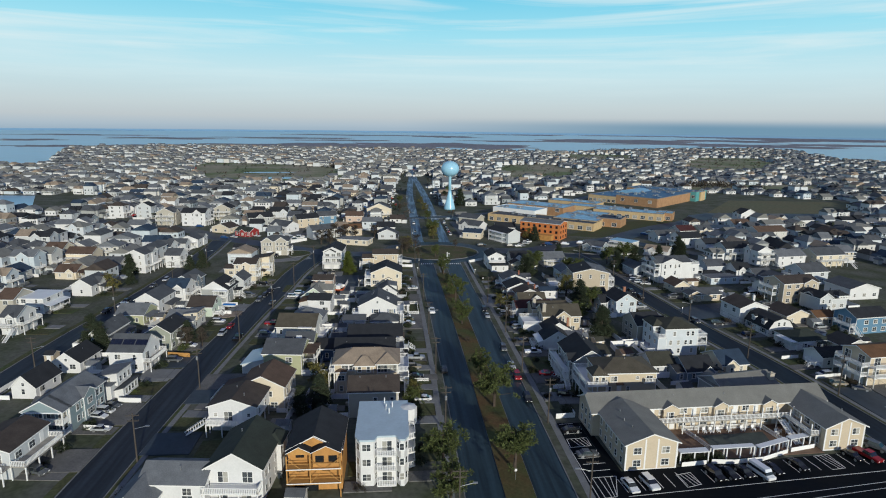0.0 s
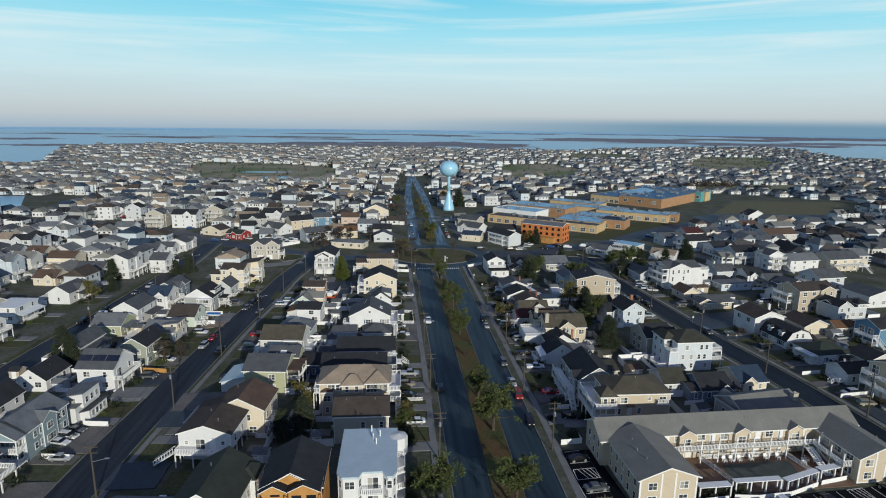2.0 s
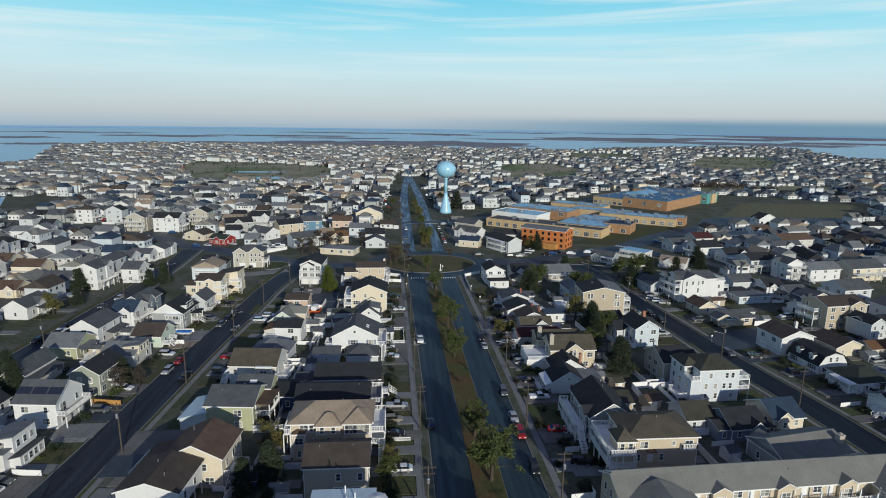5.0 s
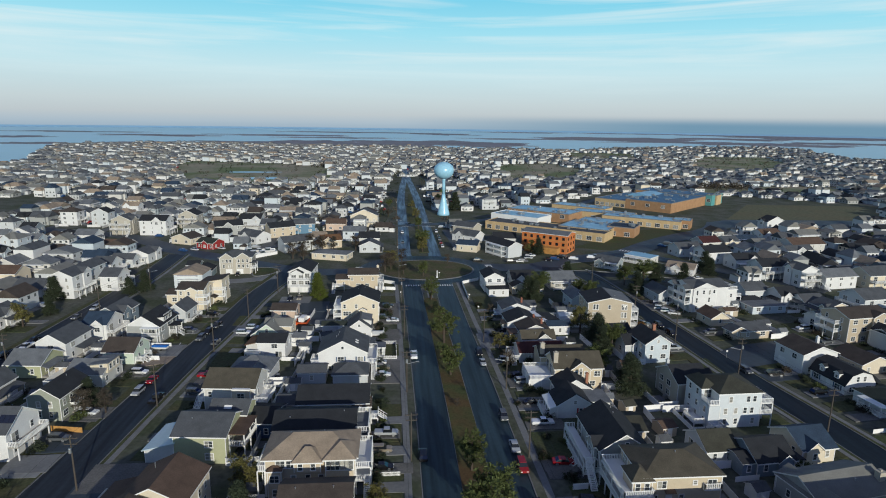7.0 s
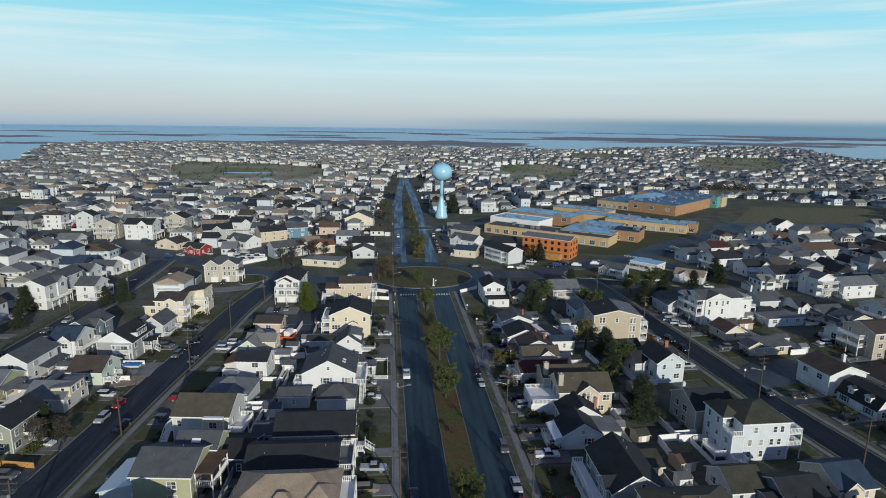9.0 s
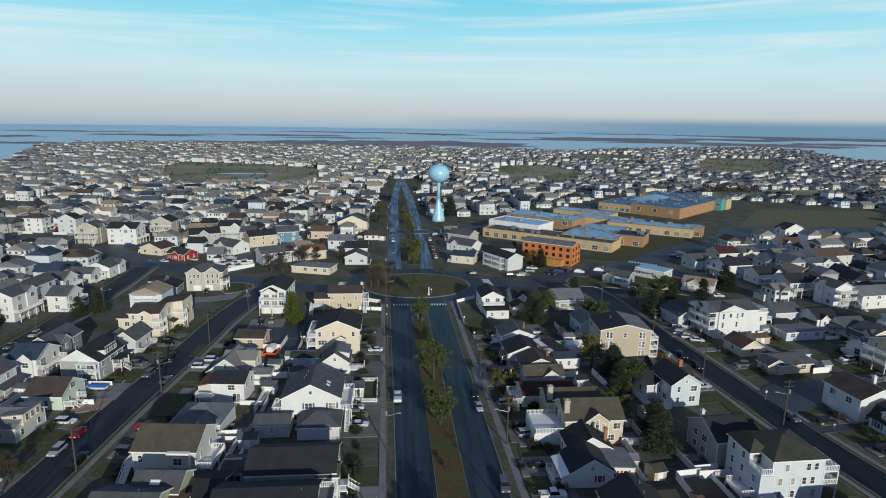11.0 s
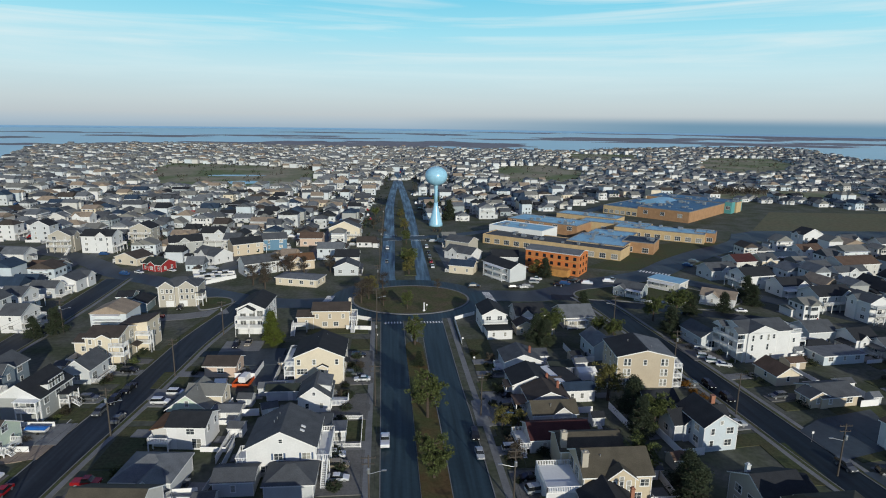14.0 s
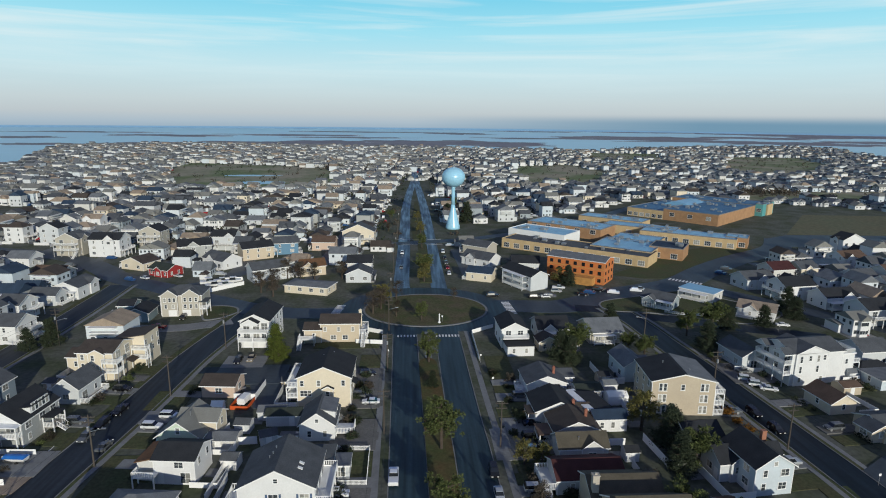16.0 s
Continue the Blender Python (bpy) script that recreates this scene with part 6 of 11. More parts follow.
b = H.body(0.4, 0, 9.4, 13.6, 5.7, "gy", 3.0, "grey", "dark")
c = H.body(-3.6, -3.6, 2.8, 3.6, 5.6, "gx", 1.2, "grey", "dark", over=0.3)
e = H.body(6.8, 8.2, 5.6, 8.0, 3.0, "gx", 1.2, "tan", "olive")
H.win(b, "S", 6.4, (0.4,), "t", True)
H.win(b, "S", 3.3, (-2.0, 2.2), "s", True)
for z in (0.9, 3.3):
    H.win(b, "W", z, (-5.0, 0.0, 2.6, 5.2), "l", True)
    H.win(c, "W", z, (0,), "d", True)
H.win(e, "S", 1.0, (1.2,), "s")
H.deck(-7.2, -5.02, -6.6, 6.6, 3.1, "SWN", mat=TRIM)
H.deck(-7.2, -5.02, -6.6, 6.6, 0.7, "SWN", mat=TRIM)
H.stairs(-7.2, -2.4, 0.9, "W", 1.5)
H.stairs(-6.4, -6.6, 3.1, "S")
H.vents((1.2, 2, 8.2), (1.8, 5, 7.9))
H.done()
H = Villa(59.2, 158.7, 2, "tall bluish white house with dark hipped roof and balconies")
b = H.body(0.9, 0.3, 10.0, 9.7, 8.2, "hip", 1.9, "ice", "olive")
c = H.body(-4.6, 1.9, 3.4, 6.4, 8.2, "hip", 1.4, "ice", "olive")
e = H.body(-5.0, -3.0, 2.6, 3.6, 5.4, "flat", 0, "ice", "white", over=0.0)
H.win(c, "S", 5.7, (-0.2,), "l", True)
H.deck(-6.35, -4.12, -4.85, -1.32, 5.8, "SW", mat=TRIM, posts=False)
for z, spots in ((6.1, (-2.2, 1.9, 3.4)), (3.4, (-3.2, -0.8, 1.4, 3.0)), (0.9, (-3.2, -0.6, 3.4))):
    H.win(b, "S", z, spots, "s", True)
for z in (6.1, 3.4, 0.9):
    H.win(c, "W", z, (-1.4, 1.6), "s", True)
    H.win(e, "W", min(z, 3.4), (0,), "s", True) if z < 5 else None
for z in (2.9, 5.6):
    H.deck(5.92, 8.8, -4.6, 1.6, z, "SEN", mat=TRIM)
    H.win(b, "E", z + 0.1, (-2.6, 0.6), "l")
H.deck(-9.0, -6.35, -4.0, 0.8, 1.2, "SWN", mat=TRIM)
H.deck(-6.2, -3.4, -6.6, -4.85, 0.8, "SEW", mat=TRIM)
H.done()
H = Villa(55.2, 170.1, 5, "grey-beige clad house with black gabled roof and skylights")
b = H.body(0, 0, 8.2, 9.7, 5.5, "gx", 2.6, "greige", "dark")
c = H.body(5.6, 1.4, 4.0, 6.6, 4.4, "gx", 1.6, "greige", "dark")
H.win(b, "S", 3.5, (1.2, 2.6), "s", True)
H.win(b, "S", 0.8, (1.2, 2.6), "s", True)
H.win(b, "W", 3.4, (-2.4, 0.8), "d", True)
H.win(b, "W", 0.9, (-2.4, 0.8), "d", True)
H.panel(-1.2, -2.6, 6.75, 0.6, 0.9, 28, 0)
H.panel(0.4, -2.6, 6.75, 0.6, 0.9, 28, 0)
H.chimney(-3.2, 2.0, 4, 8.6, "lightgrey", 0.7)
H.done()
H = Villa(30.0, 178.9, 0, "tan clad house with olive-brown roof and white deck")
b = H.body(0.4, 0, 12.2, 8.6, 5.6, "gx", 2.7, "tanlight", "olive2")
c = H.body(0.6, -4.5, 5.0, 1.6, 5.6, "gy", 1.9, "tanlight", "olive2", over=0.35)
e = H.body(-1.2, 8.0, 12.0, 7.0, 5.2, "gx", 1.7, "tanlight", "olive2")
f = H.body(-9.0, -0.4, 6.2, 8.0, 2.7, "flat", 0, "white", "white", over=0.05)
H.win(c, "S", 3.5, (-1.3, 0.0, 1.3), "n", True)
H.win(c, "S", 5.3, (0,), "t", True)
H.win(b, "S", 3.5, (4.8,), "d", True)
H.win(b, "S", 0.9, (3.6,), "d", True)
H.win(b, "W", 3.3, (-2.4, 0.6), "l")
H.deck(-12.2, -5.75, -4.5, 3.7, 2.95, "SWN", mat=TRIM)
H.chimney(-5.2, -2.6, 2.7, 9.2, "stone", 1.1)
H.chimney(-6.6, 5.4, 2.7, 8.6, "stone", 1.1)
H.vents((-2, -1.4, 7.4),)
H.done()
H = Villa(27.4, 170.8, 0, "white clad bungalow with a black gabled roof")
b = H.body(0, 0, 8.4, 6.6, 3.3, "gy", 2.5, "white", "dark")
H.win(b, "W", 1.0, (-1.6, 1.6), "s", True)
H.chimney(3.4, -1.2, 2, 6.4, "brick", 0.6)
H.done()
H = Villa(26.2, 163.6, 0, "white clad bungalow with black roof and red shutters")
b = H.body(-1.0, 0, 8.0, 6.8, 3.2, "gy", 2.5, "white", "dark")
c = H.body(5.0, 0.9, 5.2, 6.0, 3.0, "slE", 0.4, "white", "light")
e = H.body(-5.8, -0.4, 1.8, 6.0, 2.6, "slW", 0.5, "white", "white")
H.win(b, "S", 1.1, (1.4,), "s", True, "red")
H.win(c, "S", 1.1, (-1.4, 0.8), "s", True, "red")
H.win(b, "S", 3.5, (0,), "t", True)
H.win(e, "W", 0.9, (-1.8, 0, 1.8), "s")
H.deck(-8.2, -6.72, -3.2, 2.4, 0.6, "SWN", mat=TRIM)
H.done()
H = Villa(24.6, 195.1, 2, "low off-white house with dark red roof and deck")
b = H.body(0.6, 0, 12.4, 7.4, 3.0, "gx", 1.7, "offwhite", "red")
H.win(b, "S", 1.0, (-3.4, 0.4, 3.6), "s")
H.deck(-8.2, -5.62, -3.6, 3.0, 1.3, "SWN", mat=TRIM)
H.stairs(-7.4, -3.6, 1.3, "S")
H.done()
H = Villa(26.0, 234.6, 2, "white clad bungalow with grey roof and blue-trimmed corner")
b = H.body(0, 0, 9.8, 8.6, 2.9, "gy", 1.9, "white", "grey")
c = H.body(4.6, 2.4, 6.4, 5.0, 2.6, "gx", 1.1, "white", "grey")
H.win(b, "S", 0.9, (-2.0,), "d")
H.awning(1.6, -4.32, 2.3, 3.0, 0.9, "S", "dark")
H.chimney(2.4, -1.0, 3.4, 5.6, "brickred", 0.6)
H.deck(-7.2, -4.92, -3.4, 0.6, 0.5, "SWN", mat=TRIM)
H.done()
H = Villa(25.6, 220.6, 2, "white clad bungalow with black roof and posted corner porch")
b = H.body(0, 0, 10.6, 8.8, 3.1, "gy", 2.1, "white", "dark")
c = H.body(4.0, -2.6, 5.6, 3.0, 3.3, "gx", 0.7, "tan", "umber")
H.deck(-7.0, -5.32, -4.2, -0.4, 0.4, "SWN", roofed="umber", high=2.2, mat=TRIM)
H.win(b, "S", 0.9, (-2.4, 0.6), "s")
H.chimney(3.2, -3.4, 3.4, 5.0, "brickred", 0.6)
H.done()
H = Villa(27.2, 211.4, 2, "off-white bungalow with brown shingle roof and front porch")
b = H.body(0, 0, 9.6, 7.4, 3.1, "gy", 2.0, "offwhite", "umber")
H.deck(-8.0, -4.82, -4.0, 0.4, 0.3, "SWN", roofed="brown", high=2.4, mat=TRIM)
H.win(b, "S", 0.9, (-2.4, 2.2), "s")
H.chimney(3.0, 0.6, 3.6, 5.4, "brickred", 0.6)
H.done()
H = Villa(26.8, 204.2, 2, "off-white bungalow with grey-brown roof and gabled bay")
b = H.body(0, 0, 9.8, 5.4, 3.0, "gx", 1.9, "offwhite", "olive2")
c = H.body(1.6, -2.2, 4.2, 1.8, 3.0, "gy", 1.6, "offwhite", "olive2", over=0.3)
H.win(c, "S", 0.9, (0,), "d")
H.vents((-0.8, -1.4, 4.2),)
H.done()
H = Villa(34.6, 220.4, 14, "low white block with a black sloping roof")
b = H.body(0, 0, 4.4, 8.2, 3.1, "slE", 0.7, "white", "dark")
c = H.body(-3.2, 0.6, 1.9, 9.4, 3.6, "flat", 0, "white", "white")
H.win(b, "S", 1.0, (0.6,), "s")
H.done()
H = Villa(36.0, 214.8, 2, "low white clad house with a dark low roof")
b = H.body(0, 0, 7.0, 4.6, 3.0, "gx", 1.0, "white", "blue")
H.win(b, "S", 1.0, (-2.0, 0.4), "s")
H.door(b, "S", 0.1, 2.4)
H.done()
H = Villa(35.6, 229.0, 2, "low pale outbuilding with a dull green roof")
b = H.body(0, 0, 6.0, 4.6, 2.6, "gx", 0.7, "offwhite", "green")
H.win(b, "S", 0.9, (-1.4, 1.4), "s")
H.done()
shed(42.2, 232.2, 3.4, 2.6, 4, "white", "light")
ob = root("canopy_tent", pose(41.8, 226.0, 0, 0, 0, 4), "white fabric canopy with walls standing in a back yard", "tent")
bm = bmesh.new()
v = box(bm, -2.5, 2.5, -1.7, 1.7, 2.2, 3.0)
for k in v[4:]:
    k.co.y *= 0.08
part("cover", bm, VINYL, ob)
for k, (x0, x1, y0, y1) in enumerate(((-2.5, 2.5, -1.7, -1.66), (-2.5, -2.46, -1.6, 1.7), (2.46, 2.5, -1.6, 1.7))):
    bm = bmesh.new()
    box(bm, x0, x1, y0, y1, 0, 2.19)
    part("side_wall", bm, VINYL, ob)
H = Villa(23.2, 266.2, 2, "white clad house with dark roof and low front wing")
b = H.body(0, 0, 7.6, 11.0, 5.7, "gy", 1.9, "white", "dark")
c = H.body(0.6, -8.8, 7.6, 6.4, 3.0, "slS", -0.5, "white", "dark")
H.deck(-3.6, 4.0, -7.4, -5.52, 3.5, "SEW", posts=False, mat=TRIM)
H.win(b, "S", 4.0, (-1.8, 1.8), "d")
H.win(c, "S", 1.0, (-2.0, 1.6), "s")
H.win(b, "W", 1.0, (-2.4, 2.4), "s")
H.done()
H = Villa(32.8, 260.2, 4, "small cream cottage with a brown roof")
b = H.body(0, 0, 5.6, 5.0, 2.8, "gy", 1.5, "cream", "umber")
H.win(b, "S", 0.9, (-1.2, 1.2), "s")
H.done()
H = Villa(55.2, 225.2, -4, "tall tan clad house with stacked white side balconies")
b = H.body(0, 0, 14.4, 12.0, 8.2, "gy", 1.7, "tan", "dark")
for z in (0.8, 3.5, 6.2):
    H.win(b, "S", z - 0.2, (-5.2, -4.2, 4.2, 5.2), "n")
    H.win(b, "W", z, (-3.8, 0.4, 3.8), "s")
    if z > 1:
        H.win(b, "E", z - 0.5, (-3.6, -0.4, 3.0), "l")
        H.deck(7.22, 9.4, -6.0, 3.4, z - 0.7, "SEN", mat=TRIM)
H.win(b, "S", 6.2, (-0.2,), "s")
H.deck(7.22, 9.2, -6.0, -1.4, 0.5, "SE", mat=TRIM)
# sheen of the east slope, added as a slab of lighter shingles
H.panel(3.9, 0, 9.22, 7.0, 12.6, 0, 13.3, ROOFS["light"], "roof_covering")
H.vents((-2.4, 1.5, 9.5), (2.2, -3.0, 9.5))
H.done()
H = house(57.4, 194.6, 7.6, 9.5, 2, "gy", "paleblue", "dark", 6, rise=2.4, feats="c")
H = house(51.1, 205.1, 7.5, 8.8, 1.3, "gx", "beige", "dark", 6, detail=1)
H = house(52.7, 197.3, 5.4, 6, 1.3, "gx", "lightgrey", "dark", 6)
H = house(50.4, 241.6, 6.4, 9.7, 1.5, "gy", "paleblue", "light", 4, rise=2, detail=1)
H = house(36.4, 271.0, 9.6, 9.7, 1.2, "gx", "offwhite", "dark", 2, detail=1)
H = house(51.6, 268.6, 10.4, 10.6, 1.2, "gx", "greige", "light", 4, detail=1)
H = Villa(62.6, 128.6, 10, "grey clad house with broad pale roof and tan chimney")
b = H.body(0, 0, 15.6, 9.6, 3.6, "gx", 2.2, "grey", "pale")
c = H.body(-5.6, -1.0, 5.0, 10.6, 3.6, "gy", 1.6, "grey", "pale", over=0.3)
H.chimney(7.0, -2.6, 0.0, 6.2, "stone", 1.3)
H.win(b, "S", 1.0, (0, 3.6), "s")
H.win(c, "W", 1.0, (-2.4, 2.4), "s")
H.vents((2.0, -2.2, 4.9), (-1.0, 2.0, 4.9))
H.done()
H = house(68.1, 144.4, 7.4, 9, 1, "gx", "cream", "blue", 6)
H = house(56.8, 140.7, 8.0, 9, 1, "gx", "slate", "dark", 5)
H = house(48.6, 144.4, 6.4, 8, 1, "gx", "lightgrey", "olive", 3)
# east of second street
H = Villa(96.2, 239.4, 8, "tall white clad house with street-side balconies and sun deck")
b = H.body(0, 0, 15.2, 10.4, 8.6, "gx", 1.9, "white", "grey")
c = H.body(-2.0, -1.0, 9.4, 9.2, 8.6, "gy", 1.9, "white", "grey", over=0.3)
e = H.body(9.6, 0.4, 5.4, 9.0, 7.0, "flat", 0, "white", "white")
for z in (3.1, 5.9):
    H.deck(-9.8, -7.62, -5.2, 5.2, z, "SWN", mat=TRIM)
    H.win(b, "W", z + 0.1, (-3.6, 0, 3.6), "l")
    H.win(c, "S", z + 0.4, (-3.2, 1.8), "n")
H.win(c, "S", 6.7, (-0.6, 3.6), "s")
H.win(c, "S", 1.0, (-3.2, 3.2), "s")
for v in (-3.4, 3.2):
    H.body(-8.7, v, 2.4, 3.6, 8.5, "gx", 1.2, "white", "grey", 8.2, over=0.25)
H.win(e, "S", 4.4, (0.4,), "s")
H.deck(7.0, 12.3, -4.1, 4.9, 7.35, "SEN", posts=False, mat=TRIM)
H.deck(12.32, 14.6, -3.8, 0.6, 4.4, "SE", mat=TRIM)
H.door(b, "W", 0.1, -2.4, GARAGE)
H.door(b, "W", 0.1, 2.2, GARAGE)
H.done()
H = house(85.4, 248.6, 7.0, 10.6, 1.3, "gy", "lightgrey", "grey", 6, rise=2, feats="S1", detail=1)
H = house(92.2, 222.4, 6.7, 8, 0.9, "gy", "cream", "brown", 6, rise=2.0, feats="n", detail=1)
H = house(96.7, 210.2, 10.0, 8, 0.9, "gx", "beige", "grey", 6, rise=1.6, feats="n", detail=1)
annex(H, 91.7, 208.1, 5.4, 4, 0.9, "gy", "beige", "grey", 6, rise=1.3)
H = house(120.7, 247.8, 9.3, 8, 1.6, "gx", "lightgrey", "grey", 6, feats="n", detail=1)
annex(H, 115.7, 239.8, 8.7, 4, 0.9, "hip", "lightgrey", "dark", 6, rise=1)
H = house(117.4, 233.9, 13.4, 7, 0.8, "flat", "paleblue", "light", 6, feats="n", detail=1)
H = house(129.9, 241.5, 7.6, 8, 1.5, "gx", "white", "dark", 6, detail=1)
H = house(136.5, 236.7, 8.7, 8, 1, "gx", "white", "grey", 6, detail=1)
H = house(139.0, 228.1, 10.2, 7.70474, 1.2, "gy", "cream", "grey", 6, rise=2, detail=1)
H = house(129.4, 217.5, 10.4, 8, 1, "gx", "white", "light", 6, feats="W1", detail=1)
H = house(155.5, 267.4, 8.1, 9, 2.6, "gy", "white", "grey", 8, rise=2, feats="S2S3", detail=1)
H = house(168.0, 265.0, 15.5, 9, 1.8, "gx", "white", "light", 8, detail=1)
H = house(150.7, 281.3, 15.4, 9.7, 2, "gx", "lightgrey", "dark", 8, feats="S2", detail=1)
H = house(139.5, 309.3, 13.7, 9.7, 2, "gx", "white", "dark", 10, feats="W2", detail=1)
H = house(148.7, 298.7, 13.4, 8.8, 1.5, "gx", "white", "dark", 8, detail=1)
H = house(133.5, 324.5, 13.4, 9.7, 1.4, "gx", "lightgrey", "grey", 10, feats="E1", detail=1)
H = house(153.3, 340.3, 11.0, 9.7, 1.4, "gx", "offwhite", "red", 10, detail=1)
H = house(165.4, 340.8, 8.9, 8.8, 1.5, "gx", "cream", "grey", 10, detail=1)
H = house(180.1, 326.2, 10.6, 8.8, 1.5, "gx", "white", "grey", 10, feats="S2", detail=1)
H = house(189.8, 318.9, 15.7, 6, 1.4, "gx", "lightgrey", "grey", 10, detail=1)
H = Villa(98.6, 185.6, 6, "tall white house with broad brown roof and white chimney")
b = H.body(0, 0, 10.6, 10.0, 5.6, "gy", 2.0, "white", "umber")
H.win(b, "S", 3.6, (2.6,), "d", True)
H.win(b, "S", 0.8, (3.4, -3.0), "s", True)
H.win(b, "W", 3.6, (-2.4, 2.0), "d", True)
H.door(b, "W", 0.1, -2.2, GARAGE)
H.chimney(4.2, 1.0, 5.6, 7.9, "white", 0.8)
H.done()
H = Villa(100.2, 173.6, 6, "white house with black barn roof and two dormers")
b = H.gambrel(0, 0, 9.0, 10.8, 2.7, "white", "dark")
for v in (-2.4, 2.2):
    c = H.body(-3.4, v, 1.8, 1.5, 4.6, "gx", 0.5, "white", "dark", 2.9, over=0.2)
    H.win(c, "W", 3.5, (0,), "t")
H.win(b, "S", 3.4, (-1.0, 1.0), "s", True)
H.win(b, "S", 0.8, (-2.4, 2.4), "d", True)
H.win(b, "W", 0.8, (-3.4, 3.2), "d", True, shut="navy")
H.door(b, "W", 0.1, 0.4)
H.awning(5.6, -2.4, 2.3, 3.2, 2.0, "S", "dark")
H.done()
H = Villa(114.2, 184.2, 6, "cream clad cottage with a wide brown gabled roof")
b = H.body(0, 0, 9.6, 10.0, 3.0, "gy", 2.0, "cream", "umber")
H.win(b, "S", 0.9, (-2.6, 2.4), "s", True)
H.win(b, "W", 0.9, (-2.6, 2.4), "s")
H.done()
H = Villa(122.8, 180.4, 6, "small tan cottage with an orange-brown roof")
b = H.body(0, 0, 7.2, 6.0, 3.0, "gx", 1.5, "tan", "rust")
H.win(b, "S", 0.9, (-1.8, 1.6), "s", True)
H.done()
shed(118.4, 176.6, 3.2, 3.0, 6, "slategrey", "light")
H = Villa(132.4, 173.6, 8, "deep blue clad house with dark roof and white balconies")
b = H.body(0, 0, 13.2, 8.6, 5.6, "gx", 2.0, "blue", "dark")
for z in (0.8, 3.4):
    H.win(b, "S", z, (-2.6, 1.0, 4.6), "d", True)
H.deck(-8.8, -6.62, -4.2, 2.4, 2.7, "SWN", mat=TRIM)
H.deck(-8.8, -6.62, -4.2, 0.4, 0.5, "SW", roofed=None, mat=TRIM)
H.win(b, "W", 2.8, (-1.6, 1.4), "l", True)
H.stairs(-7.6, -4.2, 2.7, "S")
H.done()
H = Villa(137.2, 197.6, 8, "light grey clad house with black roof and front gable")
b = H.body(0, 0, 13.0, 8.0, 4.4, "gx", 1.8, "lightgrey", "dark")
c = H.body(-4.0, -1.0, 5.6, 8.6, 5.2, "gy", 1.8, "lightgrey", "dark", over=0.3)
e = H.body(4.6, -2.6, 4.6, 3.4, 5.4, "hip", 1.0, "white", "dark", 4.0, over=0.3)
H.win(c, "S", 3.4, (-1.4, 1.4), "s")
H.win(c, "S", 0.9, (-1.4, 1.4), "s")
H.win(b, "S", 1.0, (1.0, 4.4), "d")
H.win(e, "S", 4.3, (-1.2, 0, 1.2), "t")
H.done()
H = Villa(130.8, 207.6, 8, "tall tan clad house with brown roof and white balconies")
b = H.body(0, 0, 15.8, 10.6, 8.0, "gx", 1.8, "tan", "umber")
c = H.body(3.6, -4.4, 6.0, 3.0, 8.0, "gy", 1.4, "tan", "umber", over=0.3)
for z in (0.8, 3.6, 6.2):
    H.win(b, "S", z, (-5.6, -1.8), "d")
    H.win(c, "S", z, (-1.4, 1.4), "s")
    H.win(b, "W", z, (-2.8, 2.6), "s")
for z in (3.0, 5.6):
    H.deck(-10.2, -7.92, -2.4, 5.0, z, "SWN", mat=TRIM)
H.done()
H = Villa(103.0, 161.2, 6, "low white house with dark green roof and porches")
b = H.body(0, 0, 11.6, 9.6, 2.9, "hip", 1.9, "white", "green")
H.deck(-8.0, -5.82, -4.6, 1.6, 0.5, "SWN", roofed="white", high=2.2, mat=TRIM)
H.deck(0.4, 5.6, -6.8, -4.82, 0.5, "SE", roofed="green", high=2.2, mat=TRIM)
H.win(b, "S", 0.9, (-3.4, 1.6, 4.0), "d", True)
H.done()
H = Villa(112.8, 155.0, 6, "white cottage with black gabled roof")
b = H.body(0, 0, 9.4, 7.2, 3.0, "gy", 1.9, "offwhite", "dark")
H.win(b, "S", 0.9, (-2.4, 2.2), "s", True)
H.done()
H = Villa(100.2, 146.8, 6, "small white house with dark roof and railed steps")
b = H.body(0, 0, 9.2, 6.8, 3.2, "gx", 1.6, "white", "dark")
H.win(b, "S", 1.0, (-2.6, 0.4, 3.0), "s", True)
H.deck(-6.8, -4.62, -3.2, 0.8, 1.0, "SWN", mat=TRIM)
H.stairs(-6.8, -1.6, 1.0, "W")
H.done()
H = Villa(105.2, 136.2, 6, "tall beige house with rust roof and stacked white balconies")
b = H.body(0, 0, 12.4, 8.6, 8.0, "gx", 1.5, "beige", "rust")
for z in (3.0, 5.6):
    H.deck(-8.6, -6.22, -4.3, 4.2, z, "SWN", mat=TRIM)
    H.deck(-6.2, 2.0, -6.2, -4.32, z, "SE", mat=TRIM)
    H.win(b, "W", z + 0.1, (-2.4, 1.8), "l", True)
    H.win(b, "S", z + 0.1, (-4.0, 0.2), "l", True)
    H.win(b, "S", z + 0.7, (4.4,), "d", True)
H.door(b, "W", 0.1, -1.8, GARAGE)
H.door(b, "W", 0.1, 1.8, GARAGE)
H.done()
fence([(88.7, 149.7), (94.3, 150.3)], 1.1)
fence([(89.2, 136.3), (98.0, 137.6)], 1.1)
H = house(160.4, 212.4, 13.4, 12.3, 1.5, "gy", "white", "grey", 6, rise=2, detail=1)
H = house(156.1, 233.2, 12.2, 10.6, 2, "gx", "lightgrey", "grey", 8, feats="W2", detail=1)
H = house(187.6, 265.6, 16.7, 10.6, 2, "gx", "cream", "grey", 8, feats="S2", detail=1)
H = house(198.9, 327.8, 20.0, 10.6, 2, "gx", "offwhite", "brown", 8, detail=1)
